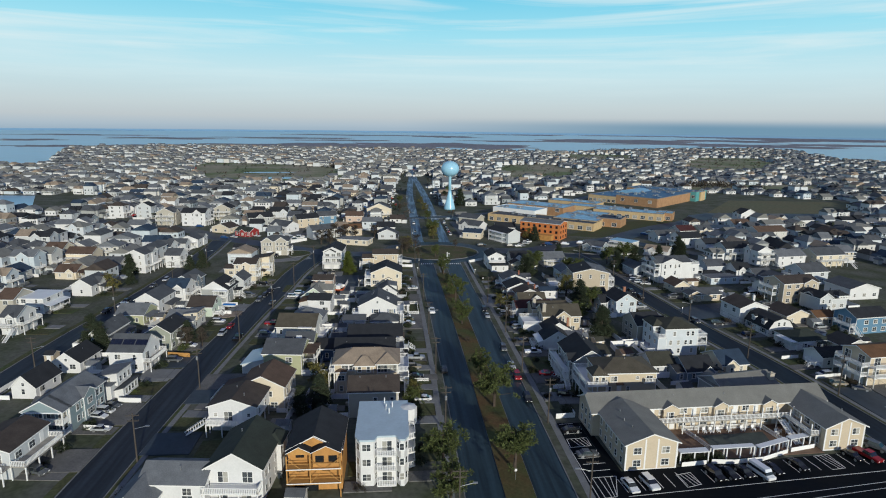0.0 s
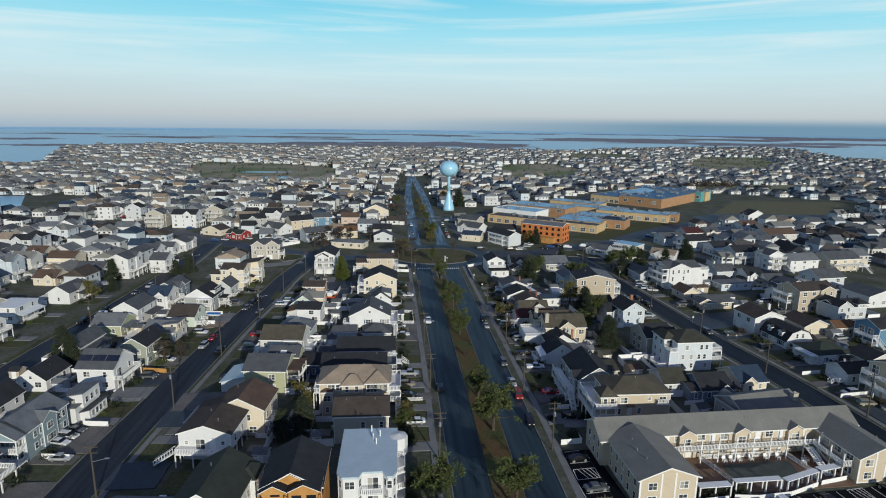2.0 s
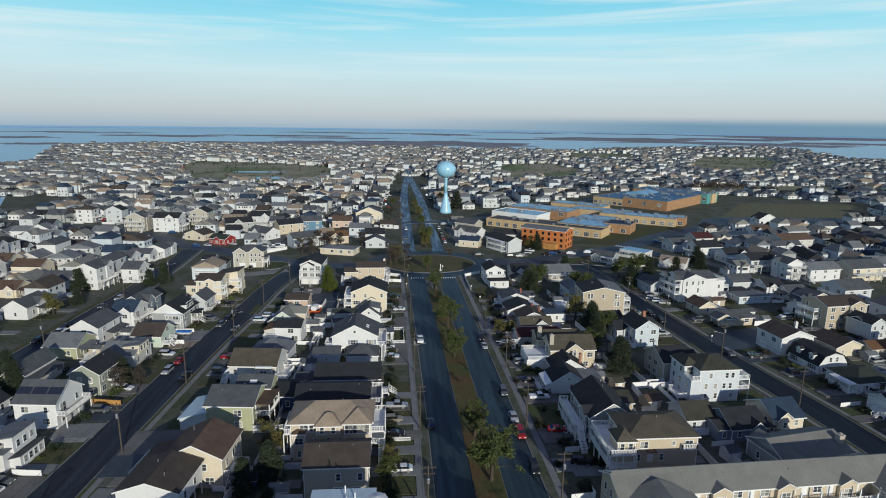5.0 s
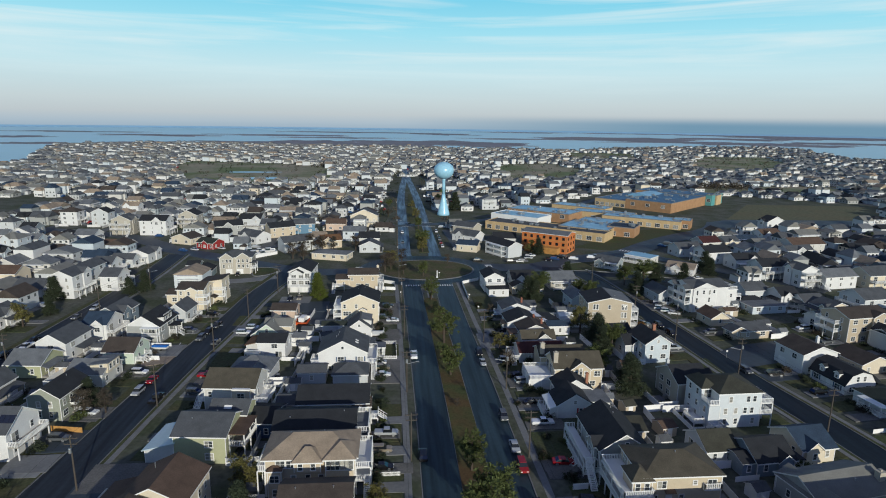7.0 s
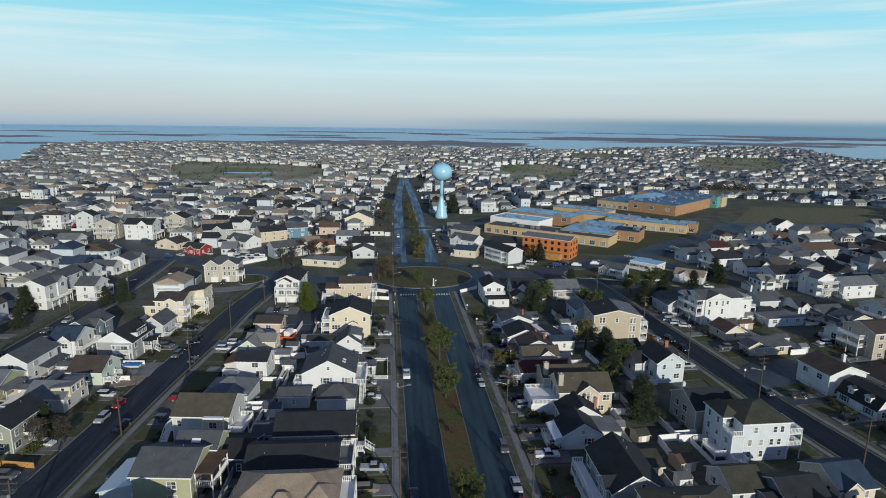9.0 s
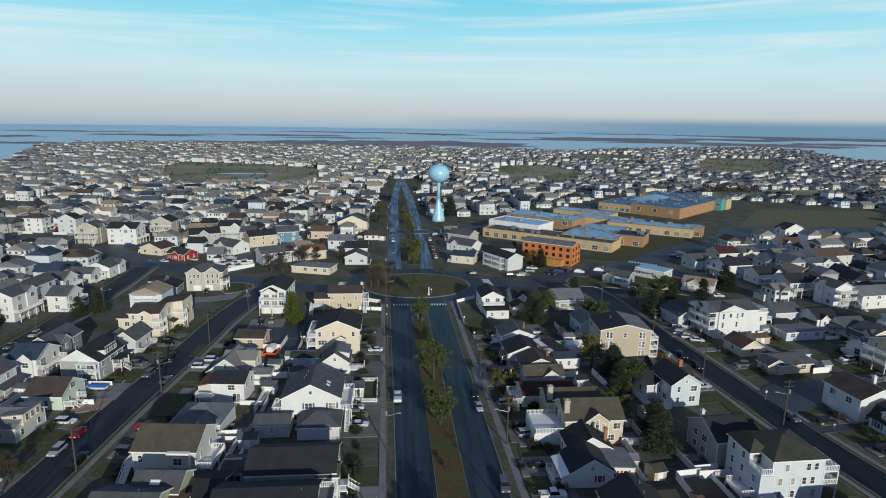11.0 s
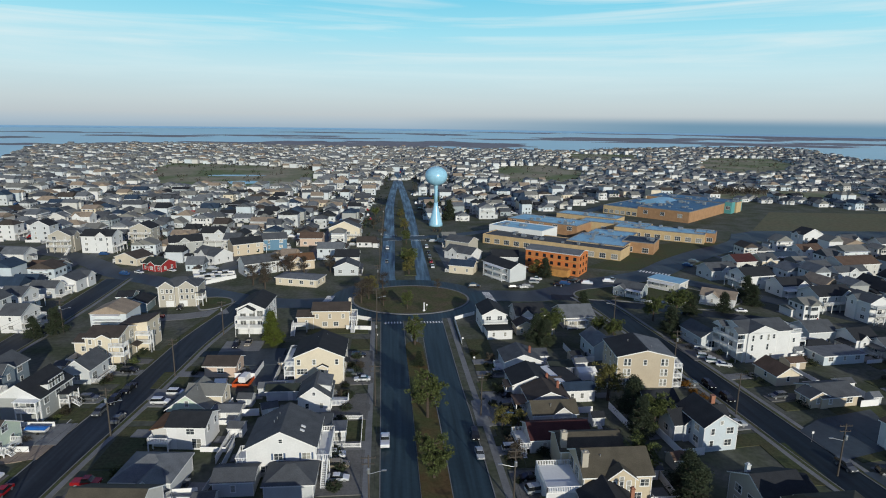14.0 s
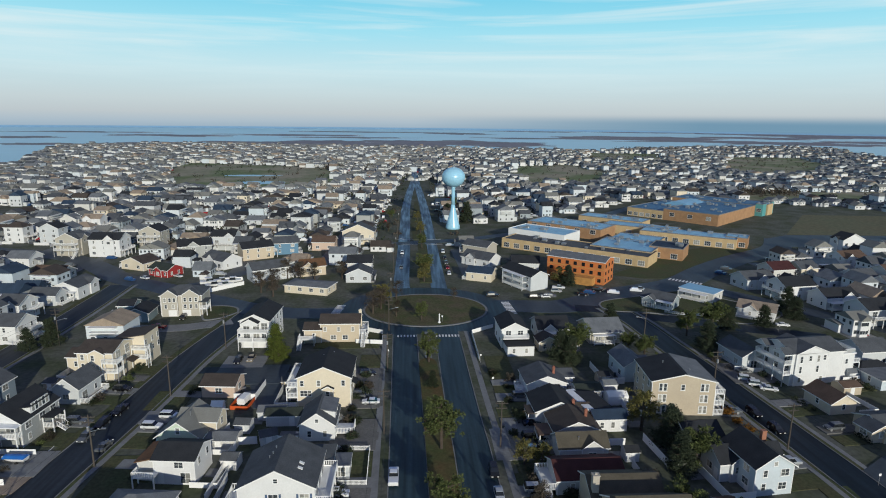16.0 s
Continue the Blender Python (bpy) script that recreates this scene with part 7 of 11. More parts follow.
# round the circle
H = house(-46.0, 320.4, 17.6, 8.8, 1, "hip", "cream", "light", -17, rise=0.9, feats="n", detail=1)
H = Villa(-84.4, 296.6, 3, "grey clad house with two front gables over garage doors")
b = H.body(0, 0, 13.4, 9.6, 7.2, "hip", 2.2, "greige", "grey")
c = H.body(-3.6, -4.4, 5.2, 2.4, 7.2, "gy", 1.9, "greige", "grey", over=0.3)
e = H.body(3.2, -4.4, 5.6, 2.0, 7.2, "gy", 2.0, "greige", "grey", over=0.3)
H.win(c, "S", 5.2, (-1.4, 0.2, 1.6), "s")
H.win(e, "S", 5.2, (-1.8, 0, 1.8), "s")
H.win(c, "S", 2.9, (-1.2, 1.2), "s")
H.win(e, "S", 2.9, (-1.8, 0, 1.8), "s")
H.door(e, "S", 0.1, -1.4, GARAGE)
H.door(c, "S", 0.1, 0.9, GARAGE)
H.deck(6.0, 8.4, -5.6, -1.0, 2.6, "SE", roofed="grey", high=2.3, mat=TRIM)
H.done()
H = Villa(-96.4, 289.4, 3, "low dark teal house with a blue garage door")
b = H.body(0, 0, 7.4, 8.4, 3.0, "gy", 1.6, "teal", "dark")
c = H.body(-4.6, 2.4, 5.0, 6.0, 4.6, "gx", 1.3, "teal", "dark")
H.door(b, "S", 0.1, 0.2, GARAGE)
H.deck(-8.6, -3.72, -3.2, -0.62, 2.4, "SW", mat=TRIM)
H.done()
H = Villa(-111.4, 346.6, -27, "small bright red clad house with white trim and grey roof")
b = H.body(0, 0, 10.8, 8.2, 3.0, "gx", 1.9, "red", "green")
c = H.body(0.6, -3.6, 4.0, 2.4, 3.0, "gy", 1.3, "red", "green", over=0.3)
H.win(c, "S", 0.9, (0,), "d")
H.win(b, "S", 0.9, (-3.8, 4.0), "s")
H.win(b, "E", 0.9, (-1.8, 1.8), "s")
H.awning(-1.8, -4.12, 2.5, 2.4, 1.2, "S", "green")
H.done()
H = Villa(-127.0, 358.6, -23, "cream clad bungalow with a brown gabled roof")
b = H.body(0, 0, 12.6, 9.6, 3.2, "gy", 2.3, "cream", "umber")
H.win(b, "S", 1.0, (-3.4, 3.4), "d")
H.win(b, "E", 1.0, (-2.6, 2.4), "s")
H.deck(-8.2, -6.32, -4.4, 2.0, 0.8, "SWN", mat=TRIM)
H.done()
H = house(22.8, 337.6, 10.8, 9.0, 1.2, "gx", "cream", "blue", -22, rise=1.7, feats="W1", detail=1)
H = house(39.4, 328.6, 18.6, 8.8, 2, "gx", "lightgrey", "dark", -62, rise=2.0, feats="n", detail=1)
H = house(25.6, 363.6, 15.4, 9.6, 1.2, "gx", "white", "grey", -41, detail=1)
H = house(27.6, 386.0, 14.0, 10.0, 1.6, "gx", "greige", "grey", -38, rise=2.2, detail=1)
H = Villa(103.8, 309.0, -49, "pale cottage with a flat light blue roof")
b = H.body(0, 0, 13.0, 8.6, 3.4, "flat", 0, "offwhite", "steel")
H.win(b, "S", 1.2, (-4.4, -1.6, 1.4, 4.2), "s")
H.win(b, "E", 1.2, (-2, 1.6), "s")
H.done()
H = Villa(83.6, 299.4, -44, "slate-blue clad cottage with a white railed porch")
b = H.body(0, 0.8, 11.2, 7.0, 3.2, "gx", 2.0, "slategrey", "grey")
c = H.body(-2.2, -3.4, 4.2, 3.0, 3.0, "gy", 1.5, "slategrey", "grey", over=0.3)
H.win(c, "S", 0.9, (-0.9, 0.9), "s")
H.win(b, "S", 0.9, (2.0, 4.2), "s")
H.deck(0.4, 5.6, -5.0, -2.72, 0.7, "SE", roofed="white", high=2.3, mat=TRIM)
H.done()
fence([(82.4, 291.6), (87.0, 288.6), (97.0, 286.6), (103.0, 287.6)], 1.1, False)
PLOT = smooth_line([(61.8, 300.5), (62.0, 296.4), (66.0, 293.0), (76.0, 291.4), (86.0, 287.6), (98.0, 282.0), (108.0, 279.5), (124.0, 290.0), (113.0, 305.0), (106.0, 315.0), (98.0, 317.5), (80.0, 310.6), (68.5, 306.8), (63.6, 303.8), (61.8, 300.5)], 5)[:-1]
kerb_ring(PLOT)
sheet("grass_island", PLOT, 0.19, GRASS, "corner plot of winter grass inside a curved kerb", "grass", depth=0.4)
H = house(114.0, 288.4, 11.6, 10.0, 1, "gx", "white", "tan", -38, rise=1.8, feats="S1", detail=1)
H = house(-28.6, 337.0, 10.2, 9.6, 1.2, "gy", "lightgrey", "grey", 0, rise=2.2, detail=1)
H = house(-29.5, 353.0, 10.6, 9.6, 1.5, "gx", "offwhite", "dark", 0, detail=1)


# round the two junctions of the cross street
for x, y, w, d, floors, roof, wall, top, rot, feats in (
        (-170.7, 386.0, 11, 10, 3, "gy", "greige", "grey", -4, "S2S3"), (-152.5, 384.0, 15, 10, 3, "gx", "white", "dark", -4, "E2"),
        (-140.4, 405.0, 11, 10, 3, "gy", "greige", "dark", -4, "S2S3"), (-112.0, 382.4, 15, 10, 2, "gx", "grey", "dark", 22, "E1"),
        (-101.9, 398.6, 12, 10, 2.5, "gx", "lightgrey", "dark", -2, "S2"), (-92.4, 361.4, 15, 10, 1.3, "gx", "white", "grey", -38, "S1"),
        (-81.6, 377.4, 14.5, 9, 2, "gx", "beige", "dark", 31, ""), (-69.6, 388.6, 11.6, 9, 2, "gx", "blue", "grey", 14, "E1"),
        (-51.5, 397.0, 11.5, 9, 1.5, "gx", "peach", "brown", -2, ""), (-35.2, 412.7, 17, 10, 2.5, "gy", "cream", "grey", -2, "S2"),
        (-66.8, 339.4, 15, 9, 1.8, "gx", "lightgrey", "grey", 32, "E1"), (-50.0, 347.4, 10.5, 8.4, 1.4, "gx", "beige", "rust", 20, ""),
        (-179.8, 363.3, 10.5, 9, 1.4, "gx", "white", "light", -5, ""), (223.6, 390.5, 13.5, 8, 2.4, "gy", "white", "dark", 10, "S2"),
        (199.2, 358.2, 13, 10, 1.7, "gx", "white", "brown", 10, "S1"), (242.7, 384.6, 10, 9, 1.6, "gx", "offwhite", "grey", 8, ""),
        (257.4, 377.0, 10, 8, 1.5, "gx", "white", "grey", 8, "S1"), (44.2, 352.7, 12, 9, 1.4, "gx", "lightgrey", "dark", -8, "")):
    house(x, y, w, d, floors, roof, wall, top, rot, feats=feats, detail=1)
# ---------------------------------------------------------------- water tower
tower = root("water_tower", pose(18.8, 455.7, 0), "tall pale blue water tower with a flattened ball tank", "water tower")
bm = bmesh.new()
lathe(bm, [(4.5, -0.2), (4.4, 1.2), (3.7, 4.0), (2.3, 9.0), (1.45, 12.5), (1.15, 15.0)], 32)
part("base_cone", bm, TANK, tower, smooth=True)
bm = bmesh.new()
lathe(bm, [(1.15, 15.0), (1.1, 22.0), (1.15, 25.0), (1.7, 26.4)], 24)
part("stem", bm, TANK, tower, smooth=True)
bm = bmesh.new()
lathe(bm, [(max(7.1 * math.cos(a), 0.05), 31.8 + 6.1 * math.sin(a)) for a in [radians(-85 + 170 * i / 26) for i in range(27)]], 48)
part("tank", bm, TANK, tower, "pale blue flattened ball tank", smooth=True)
bm = bmesh.new()
lathe(bm, [(0.9, 37.7), (0.9, 38.3), (0.1, 38.5)], 12)
part("top_hatch", bm, METAL, tower)
bm = bmesh.new()
beam(bm, (0.4, 0, 38.3), (0.4, 0, 40.0), 0.04, 5)
part("beacon_mast", bm, METAL, tower)


# ---------------------------------------------------------------- motel round a courtyard
motel = root("motel", pose(21.4, 97.9, 0, 0, 0, 2.4), "two-storey beige clad motel with grey roofs round a courtyard", "motel")


def wing(x0, x1, y0, y1, ridge, h=5.6, rise=2.0):
    w, d = x1 - x0, y1 - y0
    wa = part("wall", wall_bm(ridge, w, d, h, rise), WALLS["beige"], motel)
    wa.location = ((x0 + x1) / 2, (y0 + y1) / 2, 0)
    ro = roof_part(ridge, w, d, rise, "pale", motel, h, 0.5)
    ro.location = ((x0 + x1) / 2, (y0 + y1) / 2, h)


wing(0, 10.7, 0, 14.5, "gy")
wing(-1.6, 10.0, 13.2, 21.2, "gx", 5.5, 2.1)
wing(-1.2, 53.4, 14.0, 21.0, "gx", 5.6, 2.25)
wing(44.6, 53.6, 2.8, 17.0, "gy", 5.2, 1.9)


def motel_window(x, y, z, turn, kind):
    add_window(motel, "", 0, 0, 0, 0, kind, True, pose(x, y, z, 0, 0, turn))


for gx, gy, gw, hh in ((5.35, 0, 10.7, 5.6), (49.1, 2.8, 9.0, 5.2)):
    for s in (-0.27, 0.27):
        for z in (0.9, 3.5):
            motel_window(gx + s * gw, gy, z, 0, "d")
    for s in (-0.12, 0.12, 0.485, -0.485):
        bm = bmesh.new()
        box(bm, -0.16, 0.16, -0.05, 0.02, 0, hh if abs(s) > 0.3 else hh + 0.9)
        part("trim_board", bm, TRIM, motel).location = (gx + s * gw, gy, 0)
    bm = bmesh.new()
    box(bm, -gw / 2, gw / 2, -0.07, 0.02, 0, 0.22)
    part("trim_board", bm, TRIM, motel).location = (gx, gy, 0)
for k in range(5):
    for z in (0.9, 3.5):
        motel_window(0, 1.6 + 2.6 * k, z, -90, "s")
for k in range(3):
    for z in (0.9, 3.4):
        motel_window(-1.6, 14.6 + 2.3 * k, z, -90, "s")
for k in range(13):
    for z in (0.3, 3.2):
        if k % 2:
            motel_window(12.2 + 2.45 * k, 14.0, z + 0.7, 0, "d")
        else:
            place("door", DOOR, motel, pose(12.2 + 2.45 * k, 14.0, z))
for k in range(3):
    motel_window(44.6, 5.0 + 3.0 * k, 3.6, -90, "d")
    motel_window(44.6, 5.0 + 3.0 * k, 0.9, -90, "d")
    motel_window(10.7, 3.0 + 3.2 * k, 3.6, 90, "d")
for k, gx in enumerate((16.2, 28.0, 39.6)):
    ga = part("gable", wall_bm("gy", 3.2, 0.8, 2.6, 0.9), WALLS["beige"], motel)
    ga.location = (gx, 13.75, 3.0)
    gr = roof_part("gy", 3.2, 3.4, 0.9, "pale", motel, 5.6, 0.3, 0.16, "gable_roof")
    gr.location = (gx, 14.9, 5.6)
    motel_window(gx, 13.35, 3.3, 0, "d")
bm = bmesh.new()
box(bm, 10.9, 44.4, 11.8, 13.95, 2.75, 2.95)
wk = part("walkway", bm, DECK, motel)
part("railing", rail_bm([(10.9, 11.9), (44.4, 11.9)], 2.95), TRIM, wk)
bm = bmesh.new()
box(bm, 42.4, 44.5, 4.0, 11.6, 2.75, 2.95)
wk = part("walkway", bm, DECK, motel)
part("railing", rail_bm([(42.5, 11.5), (42.5, 4.1), (44.4, 4.1)], 2.95), TRIM, wk)
bm = bmesh.new()
box(bm, -0.1, 0.1, -0.1, 0.1, 0, 5.4)
post_me = to_mesh("post", bm, TRIM)
for k in range(10):
    place("post", post_me, motel, pose(11.2 + 3.68 * k, 11.95, 0))
for k in range(3):
    place("post", post_me, motel, pose(42.55, 4.2 + 3.2 * k, 0))
bm = bmesh.new()
for i in range(15):
    box(bm, 40.6, 42.0, 11.4 - 0.42 * (i + 1), 11.4 - 0.42 * i + 0.05, 2.75 - 0.19 * (i + 1) - 0.08, 2.75 - 0.19 * (i + 1) + 0.04)
tagged(part("stairs", bm, TRIM, motel), "white outside stair", kind="stuff")
for x in (40.55, 42.05):
    bm = bmesh.new()
    beam(bm, (x, 11.4, 2.7), (x, 5.1, -0.1), 0.12, 4)
    part("stringer", bm, TRIM, motel)
    bm = bmesh.new()
    beam(bm, (x, 11.4, 3.75), (x, 5.1, 0.95), 0.06, 4)
    part("handrail", bm, TRIM, motel)
for vx, vy in ((3.0, 4.0), (2.6, 7.0), (3.2, 10.5), (18, 16.2), (30, 16.0), (41, 16.4), (51.0, 6.5)):
    bm = bmesh.new()
    beam(bm, (0, 0, 0), (0, 0, 0.75), 0.1, 6)
    part("roof_vent", bm, METAL, motel).location = (vx, vy, 6.6)
# courtyard
M = pose(21.4, 97.9, 0, 0, 0, 2.4)


def court(x, y):
    p = M @ Vector((x, y, 0))
    return p.x, p.y


sheet("courtyard", [court(10.8, 2.0), court(44.4, 2.0), court(44.4, 13.9), court(10.8, 13.9)], 0.09, material("courtyard_pavers", (0.20, 0.125, 0.085), 0.85, vary=0.2, scale=0.5), "brown paved courtyard of the motel", "paving")
sheet("pool_cover", [court(22.0, 5.0), court(35.4, 4.8), court(36.8, 10.9), court(22.4, 10.8)], 0.16, material("pool_cover_grey", (0.07, 0.09, 0.085), 0.7, vary=0.25, scale=0.5), "dull grey-green cover over the pool", "pool cover")
fence([court(21.0, 4.6), court(20.1, 9.5), court(19.1, 13.2), court(37.5, 12.9), court(38.4, 6.6)], 1.2, False, "pool_fence", "white picket fence round the covered pool")
fence([court(12.0, 0.1), court(17.4, 0.4)], 1.0, True, "low_wall", "low white panel wall with planters before the courtyard")
fence([court(18.6, 0.6), court(23.0, 0.0), court(29.5, 0.4), court(36.6, 2.6)], 1.0, True, "low_wall", "low white panel wall with planters before the courtyard")
fence([court(37.5, 2.9), court(43.6, 3.9)], 1.0, True, "low_wall", "low white panel wall with planters before the courtyard")


def pergola(x0, x1, y0, y1, turn=0):
    ob = root("pergola", M @ pose((x0 + x1) / 2, (y0 + y1) / 2, 0, 0, 0, turn), "white pergola with a flat slatted roof at the courtyard", "pergola", "pergolas")
    w, d = x1 - x0, y1 - y0
    bm = bmesh.new()
    box(bm, -w / 2, w / 2, -d / 2, d / 2, 2.35, 2.5)
    part("roof", bm, ROOFS["white"], ob)
    bm = bmesh.new()
    box(bm, -0.12, 0.12, -0.12, 0.12, 0, 2.35)
    me = to_mesh("post", bm, TRIM)
    n = max(2, int(w / 2.4) + 1)
    for s in (-1, 1):
        for i in range(n):
            place("post", me, ob, pose(-w / 2 + 0.15 + (w - 0.3) * i / (n - 1), s * (d / 2 - 0.15), 0))
    return ob


pergola(12.0, 18.2, 1.0, 2.6)
pergola(19.4, 28.6, 1.8, 3.1)
pergola(28.9, 37.3, 2.3, 3.6, 16)
pergola(37.7, 44.6, 4.2, 5.6, 9)


def garden_chair(x, y, turn):
    ob = root("garden_chair", M @ pose(x, y, 0.1, 0, 0, turn), "white slatted garden chair by the pool", "chair", "chairs by the pool")
    bm = bmesh.new()
    box(bm, -0.35, 0.35, -0.35, 0.35, 0.36, 0.42)
    part("seat", bm, TRIM, ob)
    bm = bmesh.new()
    v = box(bm, -0.35, 0.35, 0.3, 0.38, 0.38, 1.1)
    for k in v[4:]:
        k.co.y += 0.25
    part("backrest", bm, TRIM, ob)
    for sx in (-0.3, 0.3):
        for sy in (-0.3, 0.3):
            bm = bmesh.new()
            box(bm, sx - 0.04, sx + 0.04, sy - 0.04, sy + 0.04, 0, 0.36)
            part("leg", bm, TRIM, ob)
        bm = bmesh.new()
        box(bm, sx - 0.07, sx + 0.07, -0.4, 0.35, 0.58, 0.62)
        part("armrest", bm, TRIM, ob)


for k in range(6):
    garden_chair((23.7, 25.2, 26.9, 29.4, 32.6, 35.2)[k], 11.8, 0)
for k in range(3):
    garden_chair(39.2 + 1.3 * k, 9.6 + 0.8 * (k % 2), 60 * k)
# parking ground before the motel
sheet("parking_lot", [(11.5, 116.7), (12.3, 85.5), (86.5, 89.6), (81.1, 104.0), (66.9, 101.1), (38.0, 98.8), (20.8, 97.6), (19.5, 116.8)], 0.075, ASPHALT_NEW, "freshly sealed black parking lot round the motel", "parking lot", depth=0.3)
street("road", [(11.7, 83.5), (60.2, 87.1), (131.2, 91.7)], 9.0, False, ASPHALT_NEW, "dark cross street before the motel")


def stripes(points, w=0.13, mat=None, label="white painted parking lines"):
    """Painted lines as thin slabs, one joined sheet of them."""
    bm = bmesh.new()
    for x0, y0, x1, y1 in points:
        t = Vector((x1 - x0, y1 - y0)).normalized() * w / 2
        prism(bm, [(x0 + t.y, y0 - t.x), (x1 + t.y, y1 - t.x), (x1 - t.y, y1 + t.x), (x0 - t.y, y0 + t.x)], 0.05, 0.092)
    return tagged(part("road_marking", bm, mat or PAINT), label, "road marking", "", "structure")


def hatch(a, b, c, d, n):
    """The four edges of a barred-off field and n slanted bars across it."""
    lines = [(*a, *b), (*b, *c), (*c, *d), (*d, *a)]
    for k in range(1, n + 1):
        f, g = k / (n + 1), max(0.0, k / (n + 1) - 0.3)
        p = [b[i] + (a[i] - b[i]) * f for i in (0, 1)]
        q = [c[i] + (d[i] - c[i]) * g for i in (0, 1)]
        lines.append((*p, *q))
    return lines


FRONT_STALLS = [19.1, 22.6, 26.2, 28.6, 31.1, 36.7, 39.7, 42.8, 45.9, 49.0, 52.0, 55.1, 57.6, 60.0, 67.7, 71.2, 74.6]
stripes([(x, 95.2 + (x - 19) * 0.122, x + 0.5, 91.1 + (x - 19) * 0.115) for x in FRONT_STALLS], 0.12)
stripes([(13.5, 116.1, 16.8, 116.5), (13.4, 114.2, 17.1, 114.5), (13.5, 112.0, 17.6, 112.4), (13.5, 104.3, 18.1, 105.0), (13.7, 102.4, 18.3, 102.9), (14.0, 100.4, 18.6, 100.7), (14.3, 98.0, 18.8, 98.4)], 0.12)
stripes(hatch((13.5, 109.9), (17.9, 110.3), (18.0, 107.1), (13.4, 106.6), 4), 0.12)
stripes(hatch((14.4, 95.9), (19.2, 96.2), (17.1, 90.0), (14.8, 89.7), 3), 0.12)
stripes(hatch((31.0, 95.9), (34.1, 96.5), (34.4, 92.7), (31.3, 91.9), 3), 0.12)
stripes(hatch((62.4, 100.6), (65.7, 101.0), (65.9, 96.2), (62.8, 95.8), 3), 0.12)
stripes([(11.8, 116.4, 12.9, 89.8), (12.7, 116.6, 13.7, 89.8), (19.2, 89.9, 77.0, 95.2), (33.9, 86.9, 74.0, 91.8), (40.0, 85.7, 72.4, 90.0)], 0.12)
for kind, paint, x, y, a in (("sedan", "white", 20.5, 92.5, 8), ("suv", "white", 24.4, 93.0, 10), ("suv", "black", 38.2, 95.0, 12), ("sedan", "black", 41.2, 95.2, 12), ("sedan", "black", 44.4, 95.6, 12), ("van", "white", 47.5, 95.0, 14),
                             ("sedan", "black", 50.7, 96.2, 12), ("sedan", "black", 56.6, 97.2, 12), ("sedan", "black", 70.0, 99.7, 14), ("pickup", "red", 73.2, 99.5, 16), ("suv", "grey", 77.6, 102.5, 30), ("sedan", "black", 15.5, 113.1, 96), ("sedan", "grey", 15.9, 103.5, 96)):
    car(kind, paint, x, y, a)

